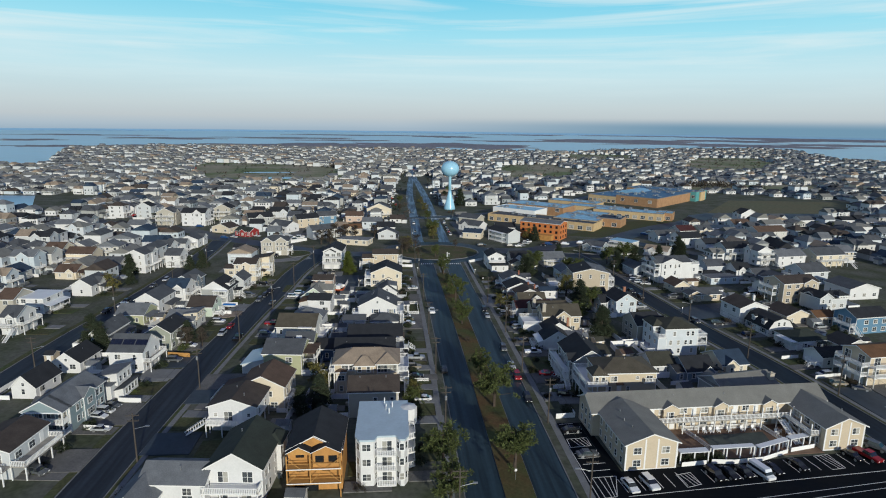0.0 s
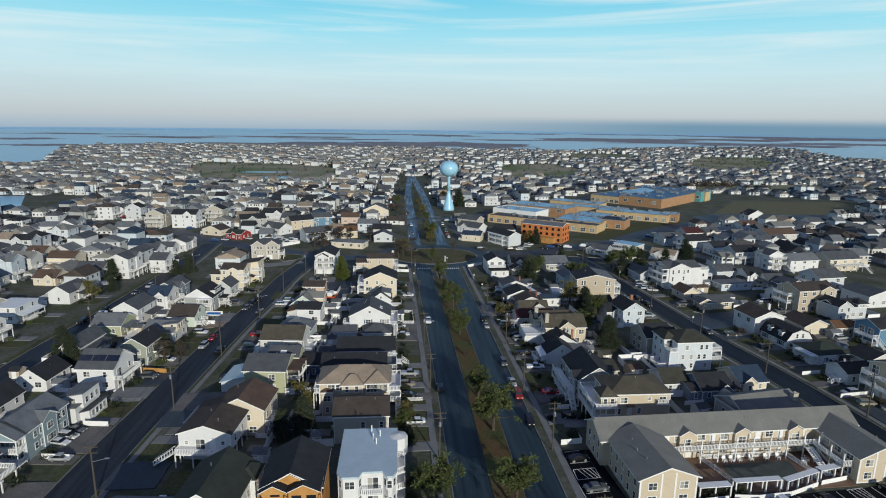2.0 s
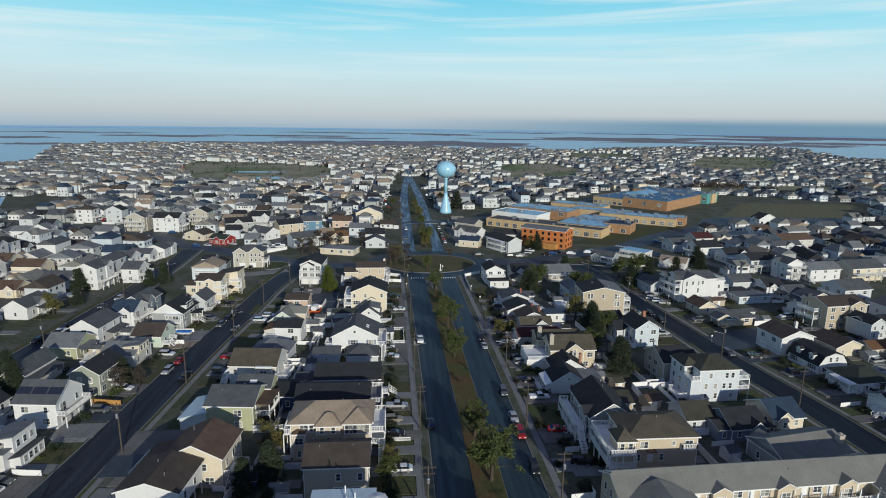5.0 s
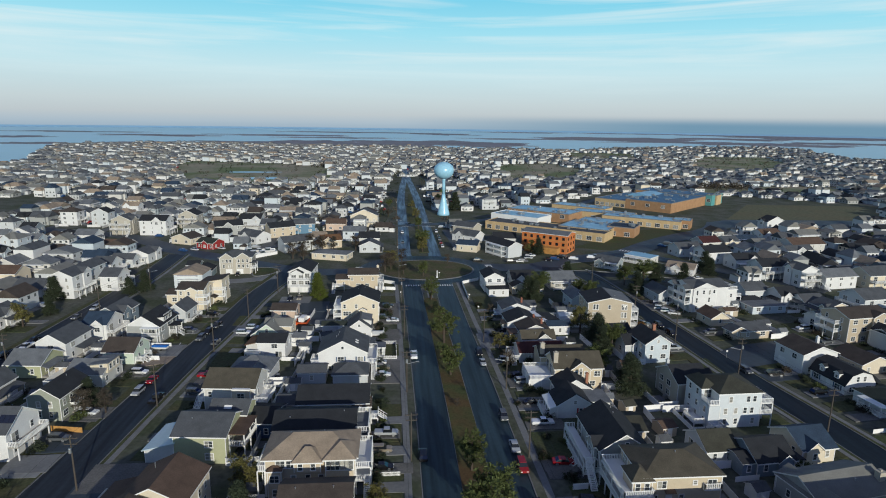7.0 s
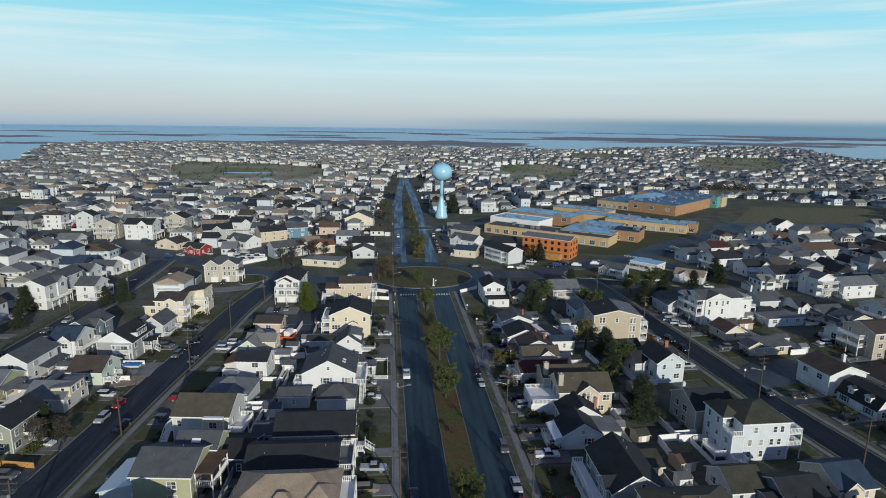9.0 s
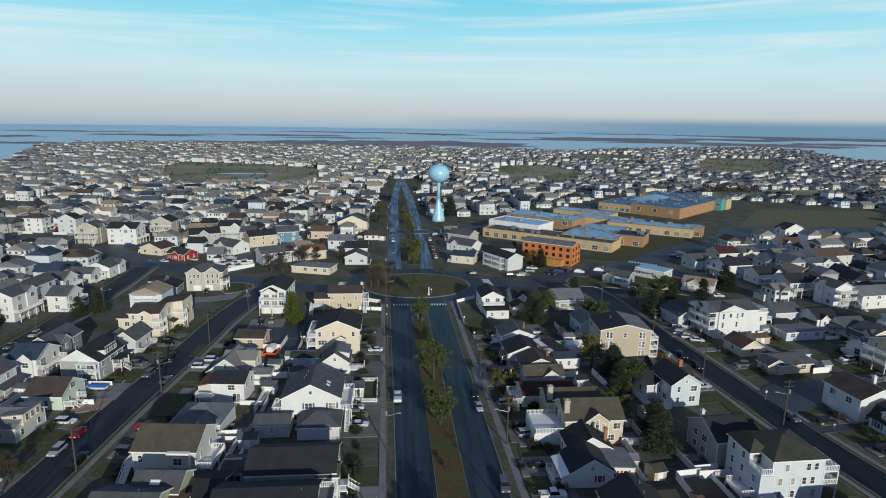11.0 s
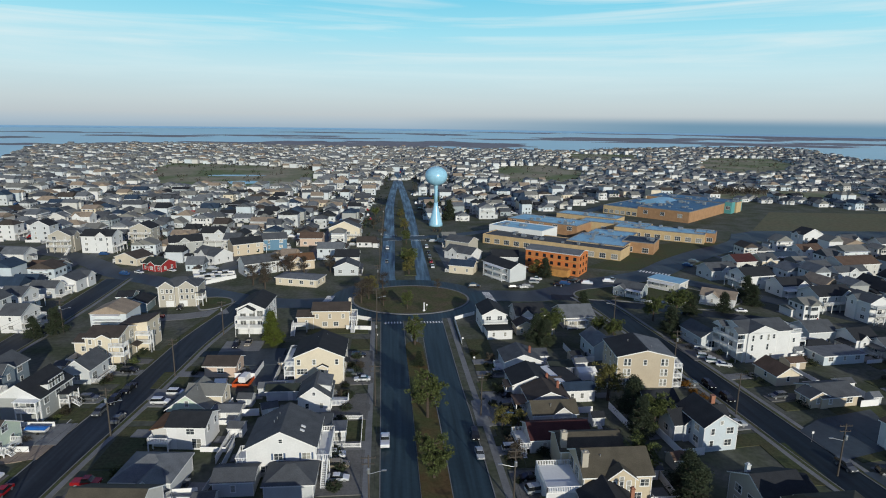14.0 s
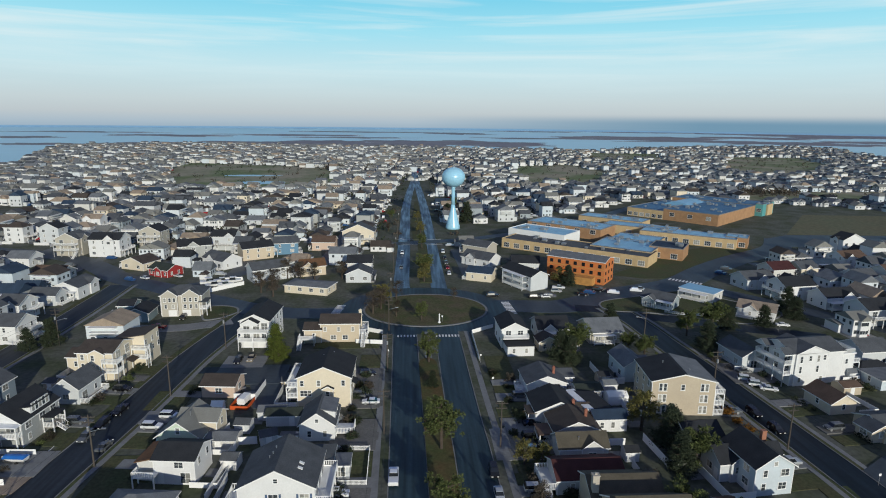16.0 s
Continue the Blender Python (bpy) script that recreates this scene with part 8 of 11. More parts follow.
# ---------------------------------------------------------------- house under construction
def unfinished_house(x, y, w, d):
    """Sheathed walls with dark slabs as the shade of empty openings, two decks of raw timber before them, and a
    finished dark roof with three gables.
    """
    ob = root("unfinished_house", pose(x, y, 0), "three-storey timber house under construction with orange sheathing", "house")
    h, f = 8.4, -d / 2 + 2.2
    part("wall", wall_bm("gy", w, d - 2.4, h, 2.6), SHEATH, ob).location.y = 1.2
    roof_part("gy", w, d - 1.6, 2.6, "dark", ob, h, 0.35).location = (0, 1.2, h)
    # the wall has no holes: thin dark slabs give the shade inside them
    dark = bmesh.new()
    box(dark, -0.75, 0.75, -0.03, 0.03, 0, 1.25)
    dark = to_mesh("opening", dark, CAR_GLASS)
    # the storey under the roof: a gabled wall to one side, an open trussed porch to the other
    gw = w * 0.5
    ga = part("gable_wall", wall_bm("gy", gw, 2.0, 3.0, 1.2), SHEATH, ob)
    ga.location = (w * 0.23, f - 0.6, 5.7)
    roof_part("gy", gw, 3.6, 1.2, "dark", ga, 3.0, 0.3, 0.12, "gable_roof").location.y = 0.7
    for u in (-0.24, 0.24):
        place("opening", dark, ga, pose(u * gw, -1.02, 1.0))
    gb = part("porch_gable", wall_bm("gy", w * 0.42, 0.2, 0.35, 1.1), WOOD, ob)
    gb.location = (-w * 0.27, f - 1.5, 8.2)
    roof_part("gy", w * 0.42, 3.4, 1.1, "dark", gb, 0.35, 0.25, 0.12, "gable_roof").location.y = 1.7
    gc = part("gable_wall", wall_bm("gy", w * 0.36, 1.6, 0.5, 1.0), SHEATH, ob)
    gc.location = (-0.2, f + 0.5, 9.6)
    roof_part("gy", w * 0.36, 2.0, 1.0, "dark", gc, 0.5, 0.2, 0.1, "gable_roof")
    for z in (2.9, 5.7):
        bm = bmesh.new()
        box(bm, -w / 2, w / 2, -d / 2, f, z - 0.3, z)
        part("deck", bm, WOOD, ob)
        bm = bmesh.new()
        box(bm, -w / 2 - 0.02, w / 2 + 0.02, -d / 2 - 0.06, -d / 2, z - 0.12, z + 0.06)
        part("edge_board", bm, TRIM, ob)
        for i, u in enumerate((-w / 2 + 0.12, -w * 0.06, w / 2 - 0.12)):
            bm = bmesh.new()
            box(bm, u - 0.1, u + 0.1, -d / 2 + 0.02, -d / 2 + 0.22, z, z + 2.55)
            part("stud", bm, WOOD, ob)
        for u0, u1 in ((-w / 2 + 0.2, -w * 0.25), (-w * 0.06, w * 0.14), (w / 2 - 0.2, w * 0.24)):
            bm = bmesh.new()
            beam(bm, (u0, -d / 2 + 0.12, z + (1.9 if z > 4 else 0.1)), (u1, -d / 2 + 0.12, z + (0.1 if z > 4 else 2.2)), 0.06, 4)
            part("brace", bm, WOOD, ob)
        bm = bmesh.new()
        box(bm, -w / 2, w / 2, -d / 2 + 0.05, -d / 2 + 0.12, z + 0.95, z + 1.05)
        part("guard_rail", bm, WOOD, ob)
        for u in (-0.28, 0.2):
            place("opening", dark, ob, pose(u * w, f + 0.16, z + 0.9))
    for u in (-w / 2 + 0.12, w / 2 - 0.12):
        bm = bmesh.new()
        box(bm, u - 0.1, u + 0.1, -d / 2 + 0.02, -d / 2 + 0.22, 0, 2.6)
        part("stud", bm, WOOD, ob)
    bm = bmesh.new()
    box(bm, -w * 0.4, w * 0.05, -d / 2 + 2.1, -d / 2 + 2.2, 0, 2.2)
    part("opening", bm, CAR_GLASS, ob)
    for k in range(4):
        place("opening", dark, ob, on_face("E", w, 0, -3.0 + 2.4 * k, 6.4))
    return ob


unfinished_house(-37.4, 99.3, 9.6, 12.5)


def white_flats(x, y, w, d, h):
    """Three storeys with two canted bays in front, balconies between and beside them, under a pale membrane roof."""
    ob = root("apartment_house", pose(x, y, 0), "three-storey white apartment house with balconies and pale blue-grey flat roof", "house")
    bm = bmesh.new()
    box(bm, -w / 2, w / 2, -d / 2, d / 2, 0, h)
    part("wall", bm, WALLS["white"], ob)
    bays = ((-w / 2 + 0.1, -0.9), (2.6, w / 2 - 0.1))
    for x0, x1 in bays:
        bm = bmesh.new()
        prism(bm, [(x0, -d / 2), (x0 + 0.8, -d / 2 - 1.3), (x1 - 0.6, -d / 2 - 1.3), (x1, -d / 2)], 0, h)
        part("bay", bm, WALLS["white"], ob)
        for f in range(3):
            m = (x0 + x1) / 2
            add_window(ob, "", 0, 0, 0, 0, "d" if x1 - x0 > 3 else "s", True, pose(m, -d / 2 - 1.3, 1.4 + 3.0 * f))
            add_window(ob, "", 0, 0, 0, 0, "s", True, pose(x0 + 0.4, -d / 2 - 0.65, 1.4 + 3.0 * f, 0, 0, -58))
            add_window(ob, "", 0, 0, 0, 0, "s", True, pose(x1 - 0.3, -d / 2 - 0.65, 1.4 + 3.0 * f, 0, 0, 65))
    for f in range(3):
        z = 0.45 + 3.0 * f
        bm = bmesh.new()
        box(bm, -0.9, 2.6, -d / 2 - 1.7, -d / 2 - 0.01, z - 0.2, z)
        de = part("balcony", bm, TRIM, ob)
        part("railing", rail_bm([(-0.85, -d / 2 - 1.62), (2.55, -d / 2 - 1.62)], z), TRIM, de)
        add_window(ob, "", 0, 0, 0, 0, "l", True, pose(0.9, -d / 2, z + 0.05))
        bm = bmesh.new()
        prism(bm, [(w / 2 + 0.01, -3), (w / 2 + 1.5, -2.2), (w / 2 + 1.5, 1.6), (w / 2 + 0.01, 2.4)], z - 0.2, z)
        de = part("balcony", bm, TRIM, ob)
        part("railing", rail_bm([(w / 2 + 0.1, -2.9), (w / 2 + 1.4, -2.2), (w / 2 + 1.4, 1.6), (w / 2 + 0.1, 2.3)], z), TRIM, de)
        for k in range(3):
            add_window(ob, "E", w, d, -4.5 + 4.5 * k, z + 0.9, "s")
    bm = bmesh.new()
    prism(bm, [(-w / 2 - 0.15, -d / 2), (-w / 2 + 0.75, -d / 2 - 1.5), (-1.3, -d / 2 - 1.5), (-0.8, -d / 2 - 0.1), (2.5, -d / 2 - 0.1), (3.2, -d / 2 - 1.5), (w / 2 - 0.6, -d / 2 - 1.5), (w / 2 + 0.15, -d / 2), (w / 2 + 0.15, d / 2 + 0.15), (-w / 2 - 0.15, d / 2 + 0.15)], h, h + 0.35)
    part("roof", bm, ROOFS["panel"], ob)
    bm = bmesh.new()
    lathe(bm, [(1.7, h - 3.0), (1.7, h + 0.35), (0.1, h + 0.7)], 8)
    part("turret", bm, WALLS["white"], ob).location = (w / 2 + 0.3, 4.2, 0)
    for vx, vy in ((0.6, 3.2), (1.8, 4.2), (0.2, 6.0), (1.2, 1.6)):
        bm = bmesh.new()
        beam(bm, (0, 0, 0), (0, 0, 1.2), 0.12, 7)
        part("roof_vent", bm, TRIM, ob).location = (vx, vy, h + 0.3)


white_flats(-25.4, 103.7, 9.6, 13.6, 9.3)


# ---------------------------------------------------------------- school with flat roofs
school = root("school", pose(0, 0, 0), "low sprawling brick school with pale flat roofs", "school")


def block(x, y, w, d, h, rot, wall_mat, top="steel", name="wall", windows=0, parent=None, band=None):
    """A flat-roofed wing: walls, a roof with its raised white edge, and dark strip windows."""
    parent = parent or school
    wa = bmesh.new()
    box(wa, -w / 2, w / 2, -d / 2, d / 2, 0, h)
    wo = part(name, wa, wall_mat, parent)
    wo.matrix_basis = pose(x, y, 0, 0, 0, rot)
    ro = bmesh.new()
    box(ro, -w / 2 + 0.3, w / 2 - 0.3, -d / 2 + 0.3, d / 2 - 0.3, h, h + 0.12)
    part("roof", ro, ROOFS[top], wo)
    rib = bmesh.new()
    box(rib, -0.06, 0.06, -d / 2 + 0.4, d / 2 - 0.4, 0.0, 0.08)
    rib = to_mesh("roof_seam", rib, ROOFS[top])
    for k in range(1, int(w / 4.6)):
        place("roof_seam", rib, wo, pose(-w / 2 + k * 4.6, 0, h + 0.121))
    for x0, x1, y0, y1 in ((-w / 2, w / 2, -d / 2, -d / 2 + 0.3), (-w / 2, w / 2, d / 2 - 0.3, d / 2), (-w / 2, -w / 2 + 0.3, -d / 2 + 0.3, d / 2 - 0.3), (w / 2 - 0.3, w / 2, -d / 2 + 0.3, d / 2 - 0.3)):
        e = bmesh.new()
        box(e, x0, x1, y0, y1, h + 0.002, h + 0.45)
        part("parapet", e, band or CONCRETE, wo)
    for i in range(windows):
        for side, length in (("S", w), ("W", d)):
            n = windows if side == "S" else max(1, int(windows * d / w))
            if i < n:
                place("window", WIN["q"][2], wo, on_face(side, w, d, -length / 2 + length * (i + 0.5) / n, 0.7 if h < 6 else 3.2))
    rng = random.Random(int(x * 7 + y))
    for i in range(max(1, int(w * d / 120))):
        u = bmesh.new()
        sx, sy, sz = rng.uniform(0.5, 1.5), rng.uniform(0.5, 1.2), rng.uniform(0.7, 1.5)
        box(u, -sx, sx, -sy, sy, 0, sz)
        bmesh.ops.bevel(u, geom=list(u.edges), offset=0.06, segments=1, affect="EDGES")
        part("roof_unit", u, METAL, wo).location = (rng.uniform(-.38, .38) * w, rng.uniform(-.38, .38) * d, h + 0.12)
    return wo


block(76.5, 384.6, 76, 17, 4.7, -37.0, BUFF, "grey", windows=13, band=BUFF)
block(66.2, 412.8, 34, 19, 7.2, -41.0, TRIM, "steel", band=TRIM)
block(89.2, 441.5, 47, 22, 6.0, -41.0, BRICK, "steel", windows=5)
block(102.5, 383.5, 30, 26, 5.1, -36.0, BUFF, "steel")
block(113.8, 400.0, 24, 22, 4.9, -36.0, BUFF, "steel")
block(122.4, 379.6, 16, 17, 5.6, -34.0, BRICK, "blue", windows=2)
block(149.0, 414.2, 50, 16, 5.2, -34.0, BUFF, "steel", windows=9)
block(171.6, 404.0, 11, 12, 5.4, -34.0, BRICK, "steel", windows=2)
block(131.0, 438.0, 42, 14, 5.0, -36.0, BUFF, "steel", windows=4)
block(124.0, 466.0, 42, 15, 5.5, -41.0, BUFF, "steel", windows=5)
big = root("school_hall", pose(149.6, 511.0, 0, 0, 0, -48.6), "large brick school hall with blue-grey standing roofs", "school")
block(13.5, 30, 27, 60, 5.8, 0, BUFF, "standing", parent=big, windows=6)
block(45.5, 34, 37, 68, 7.4, 0, BRICK, "standing", parent=big, windows=3)
block(33, 82, 62, 27, 7.6, 0, BRICK, "standing", parent=big)
block(66.5, 73, 5, 8, 8.6, 0, WALLS["tealbright"], "standing", parent=big, windows=1)
block(67.0, 83, 6, 11, 8.0, 0, BUFF, "steel", parent=big, windows=1)
block(66.0, 92, 5, 6, 8.6, 0, WALLS["tealbright"], "standing", parent=big)
bm = bmesh.new()
for i in range(9):
    a0, a1 = math.pi * i / 9, math.pi * (i + 1) / 9
    v = [bm.verts.new((11 * math.cos(a), y, 4.6 * math.sin(a))) for a in (a0, a1) for y in (-14, 14)]
    bm.faces.new((v[0], v[1], v[3], v[2]))
ends = [[bm.verts.new((11 * math.cos(math.pi * i / 9), y, 4.6 * math.sin(math.pi * i / 9))) for i in range(10)] for y in (-14, 14)]
bm.faces.new(ends[0][::-1])
bm.faces.new(ends[1])
part("barrel_roof", bm, ROOFS["steel"], big).matrix_basis = pose(23, 44, 4.8, 0, 0, 0)
# orange sheathed building beside the school
ob = root("building_shell", pose(65.2, 338.6, 0, 0, 0, -36), "unfinished three-storey building in orange sheathing", "building")
part("wall", wall_bm("gx", 25, 12, 9.4, 1.3), ORANGE, ob)
roof_part("gx", 25, 12, 1.3, "light", ob, 9.4, 0.3)
# dark slabs on the closed wall stand for shaded window holes
gap = bmesh.new()
box(gap, -0.7, 0.7, -0.06, 0.02, 0, 1.5)
gap = to_mesh("opening", gap, CAR_GLASS)
for i in range(7):
    for z in (0.9, 3.9, 6.9):
        place("opening", gap, ob, on_face("S", 25, 12, -10.5 + 3.5 * i, z))
for i in range(3):
    for z in (0.9, 3.9, 6.9):
        place("opening", gap, ob, on_face("E", 25, 12, -4 + 4 * i, z))
for z in (3.2, 6.2):
    bm = bmesh.new()
    box(bm, -12.55, 12.55, -6.12, -6.0, z, z + 0.3)
    part("floor_band", bm, SHEATH, ob)
bm = bmesh.new()
box(bm, -9.0, 9.0, -10.4, -6.2, 0, 3.1)
part("low_front", bm, SHEATH, ob)
sheet("lawn", [(80.3, 343.2), (103.9, 363.7), (140.3, 394.6), (169.7, 408.1), (175.7, 394.7), (125.2, 347.2), (109.1, 336.4), (93.1, 336.5)], 0.05, GRASS, "grass lawn before the school", "grass")
sheet("parking_lot", [(182.0, 390.0), (199.4, 401.2), (275.4, 397.7), (322.9, 422.9), (340.5, 429.3), (219.7, 434.4), (202.2, 424.7)], 0.06, ASPHALT_CROSS, "asphalt parking lot beside the school", "parking lot")
sheet("field", [(220.9, 436.1), (340.6, 431.0), (392.5, 502.3), (283.4, 513.2)], 0.04, LAWN_TURF, "flat school playing field of dull grass", "field")

# ---------------------------------------------------------------- trees of the avenue and the yards
for x, y, s, a, kind in ((-0.0, 99.1, 1.45, 0, "pine"), (0.3, 125.3, 1.55, 80, "pine"), (-0.8, 141.1, 1.1, 40, "pine_b"), (-1.0, 166.7, 0.35, 10, "bare"), (-0.9, 184.2, 1.25, 200, "pine"), (-0.8, 207.0, 1.5, 130, "pine_b"),
                         (-1.6, 235.7, 0.62, 300, "dark"), (-2.1, 250.5, 1.2, 60, "pine_b"), (-13.9, 99.5, 1.45, 33, "pine"), (-13.2, 89.5, 1.2, 133, "pine"),
                         (-3.5, 284.9, 0.9, 0, "pine_b"), (-20.1, 292.3, 1.3, 60, "bare"), (-18.1, 304.0, 1.1, 10, "yellow"),
                         (-1.4, 340.8, 1.5, 0, "pine"), (-1.2, 362.0, 0.8, 120, "yellow"), (-1.4, 398.0, 1.05, 200, "pine_b"), (-1.5, 438.7, 1.2, 20, "yellow"), (-3.0, 486.3, 1.0, 80, "yellow"),
                         (-20.6, 446.0, 0.9, 140, "bare"), (-20.7, 490.0, 1.0, 10, "pine"), (17.8, 495.2, 1.5, 60, "dark"), (29.5, 478.4, 2.0, 0, "dark"), (23.3, 529.5, 1.5, 60, "pine"),
                         (39.4, 253.0, 1.5, 0, "pine"), (34.6, 250.8, 1.3, 60, "dark"), (37.0, 248.6, 1.2, 130, "dark"), (43.0, 213.0, 1.5, 10, "yellow"), (46.2, 206.0, 1.35, 50, "dark"), (42.5, 171.0, 1.45, 90, "dark"), (44.6, 177.2, 1.2, 40, "dark"), (37.5, 181.3, 1.2, 140, "pine"), (34.4, 188.5, 1.0, 0, "bare"), (44.8, 197.9, 1.2, 10, "dark"),
                         (79.6, 256.5, 1.35, 20, "dark"), (48.0, 198.8, 1.25, 0, "pine"), (59.0, 251.5, 1.0, 60, "pine"), (57.6, 276.9, 1.2, 0, "dark"), (79.6, 269.0, 1.2, 90, "pine"), (125.8, 290.3, 1.4, 0, "dark"), (124.0, 283.0, 1.2, 50, "dark"), (108.8, 276.3, 1.1, 50, "dark"), (95.2, 274.0, 1.2, 90, "dark"), (88.9, 271.8, 1.5, 0, "pine"),
                         (-42.4, 137.4, 1.1, 0, "yellow"), (-40.8, 127.8, 1.15, 60, "dark"), (-44.8, 124.7, 1.0, 160, "dark"), (-38.7, 116.6, 0.9, 160, "dark"), (-44.6, 255.5, 1.55, 0, "bright"), (-43.4, 252.6, 1.2, 90, "bright"), (-84.7, 166.9, 1.0, 0, "bare"), (-80.6, 167.9, 0.9, 100, "bare"), (-86.3, 172.5, 0.95, 60, "dark"),
                         (-109.0, 166.3, 1.25, 0, "dark"), (-114.1, 172.4, 1.3, 60, "dark"), (-133.4, 227.1, 1.2, 0, "yellow"), (-136.6, 230.2, 1.0, 0, "bare"), (-139.1, 255.3, 1.3, 20, "dark"), (-131.6, 238.6, 0.9, 20, "dark"), (-111.7, 266.0, 1.2, 20, "dark"), (-115.7, 261.8, 1.0, 80, "dark"),
                         (15.0, 200.8, 0.9, 0, "yellow"), (18.4, 200.4, 0.8, 40, "yellow"), (56.0, 256.6, 0.9, 0, "pine"), (60.6, 255.6, 0.8, 60, "yellow"), (15.4, 187.4, 0.8, 50, "bare"), (64.7, 349.1, 1.1, 0, "pine"), (-36.0, 338.4, 1.2, 0, "bare"), (-52.6, 334.9, 1.3, 50, "bare"), (-58.8, 339.2, 1.3, 50, "bare"), (-18.6, 130.9, 0.8, 30, "yellow"), (-19.1, 125.8, 0.75, 90, "pine"), (-18.1, 121.2, 0.6, 10, "dark")):
    tree(kind, x, y, s, a)
for x, y, sz, a, kind in ((-17.6, 297.0, 1.25, 20, "bare"), (-17.0, 304.0, 1.2, 70, "yellow"), (-12.5, 309.0, 1.15, 200, "bare"), (-1.6, 333.0, 1.3, 130, "yellow"), (-12.0, 289.0, 0.9, 250, "bare"), (9.0, 309.0, 0.7, 40, "bare"),
                          (57.0, 326.6, 1.25, 30, "dark"), (54.0, 330.5, 1.1, 90, "yellow"), (-64.6, 318.6, 1.3, 10, "bare"), (-58.8, 313.4, 1.3, 100, "bare"), (-61.0, 326.0, 1.2, 190, "bare"), (-47.0, 336.0, 1.2, 290, "bare")):
    tree(kind, x, y, sz, a)
rng = random.Random(5)
for x, y, kind in [(-19.5 + rng.uniform(-1, 1), 128 + 6.0 * k, "shrub") for k in range(20)] + [(14.5 + rng.uniform(-1, 4), 122 + 7.5 * k, "shrub") for k in range(17)] + [(66.0 - 0.1 * k, 203 + 4.0 * k, "goldshrub") for k in range(5)] + [(rng.uniform(18, 30), 183 + k * 2.0, "goldshrub" if k % 3 == 0 else "shrub") for k in range(6)] + [(32 + 2 * k, 100.4 + 0.12 * k, "shrub") for k in range(6)]:
    tree(kind, x, y, rng.uniform(0.6, 1.15), rng.uniform(0, 360))

# ---------------------------------------------------------------- poles and cables
POLE_ROWS = [[(-12.3, 84.5), (-12.2, 114.2), (-12.3, 145.1), (-12.6, 174.9), (-12.7, 213.2), (-13.2, 244.6), (-14.0, 275.8), (-14.4, 307.3), (-14.5, 345.0), (-14.6, 383.2), (-14.7, 421.8), (-14.8, 460.9)],
             [(11.1, 87.5), (11.2, 116.9), (11.2, 144.8), (12.3, 175.4), (11.3, 207.1)],
             [(-73.6, 106.5), (-72.0, 138.8), (-70.4, 170.5), (-67.2, 203.0), (-64.6, 232.4), (-60.6, 262.0)],
             [(84.4, 106.0), (88.0, 126.5), (79.2, 151.0), (76.0, 180.0), (70.2, 204.2), (68.2, 230.5), (64.4, 265.3)],
             [(-117.6, 149.9), (-115.7, 190.9), (-113.2, 234.5), (-109.6, 266.1)]]
for row in POLE_ROWS:
    for i, (x, y) in enumerate(row):
        utility_pole(x, y, 11.0 if i % 2 else 10.4, 0, i % 2 == 1, (1 if x < 0 else -1) if i % 3 == 0 else None)
    for k, off in enumerate((-1.1, 1.1)):
        cu = bpy.data.curves.new("cable", "CURVE")
        cu.dimensions, cu.bevel_depth, cu.bevel_resolution = "3D", 0.022, 0
        for (x0, y0), (x1, y1) in zip(row, row[1:]):
            sp = cu.splines.new("POLY")
            sp.points.add(6)
            for j in range(7):
                f = j / 6
                sp.points[j].co = (x0 + (x1 - x0) * f + off, y0 + (y1 - y0) * f, 10.3 - 2.2 * f * (1 - f), 1)
        cu.materials.append(WIRE)
        tagged(new("cable", cu), "black overhead cables strung from pole to pole", "cable", "overhead cables")


def street_sign(x, y):
    ob = root("street_sign", pose(x, y, 0), "small sign plate on a thin steel post", "sign", "street signs")
    bm = bmesh.new()
    beam(bm, (0, 0, 0), (0, 0, 2.6), 0.04, 6)
    part("post", bm, METAL, ob)
    bm = bmesh.new()
    box(bm, -0.24, 0.24, -0.045, -0.02, 2.0, 2.5)
    part("plate", bm, TRIM, ob)


for x, y in ((12.2, 250.1), (13.6, 235.4), (-13.4, 254.1), (3.3, 282.9), (79.6, 191.9), (-0.4, 96.0)):
    street_sign(x, y)


def island_marker(x, y):
    ob = root("marker_post", pose(x, y, 0.2), "white marker post standing on the grass island", "post")
    bm = bmesh.new()
    lathe(bm, [(0.5, 0), (0.45, 0.4), (0.25, 0.5), (0.2, 2.6), (0.3, 2.8), (0.05, 3.2)], 10)
    part("shaft", bm, TRIM, ob)


island_marker(2.3, 282.3)

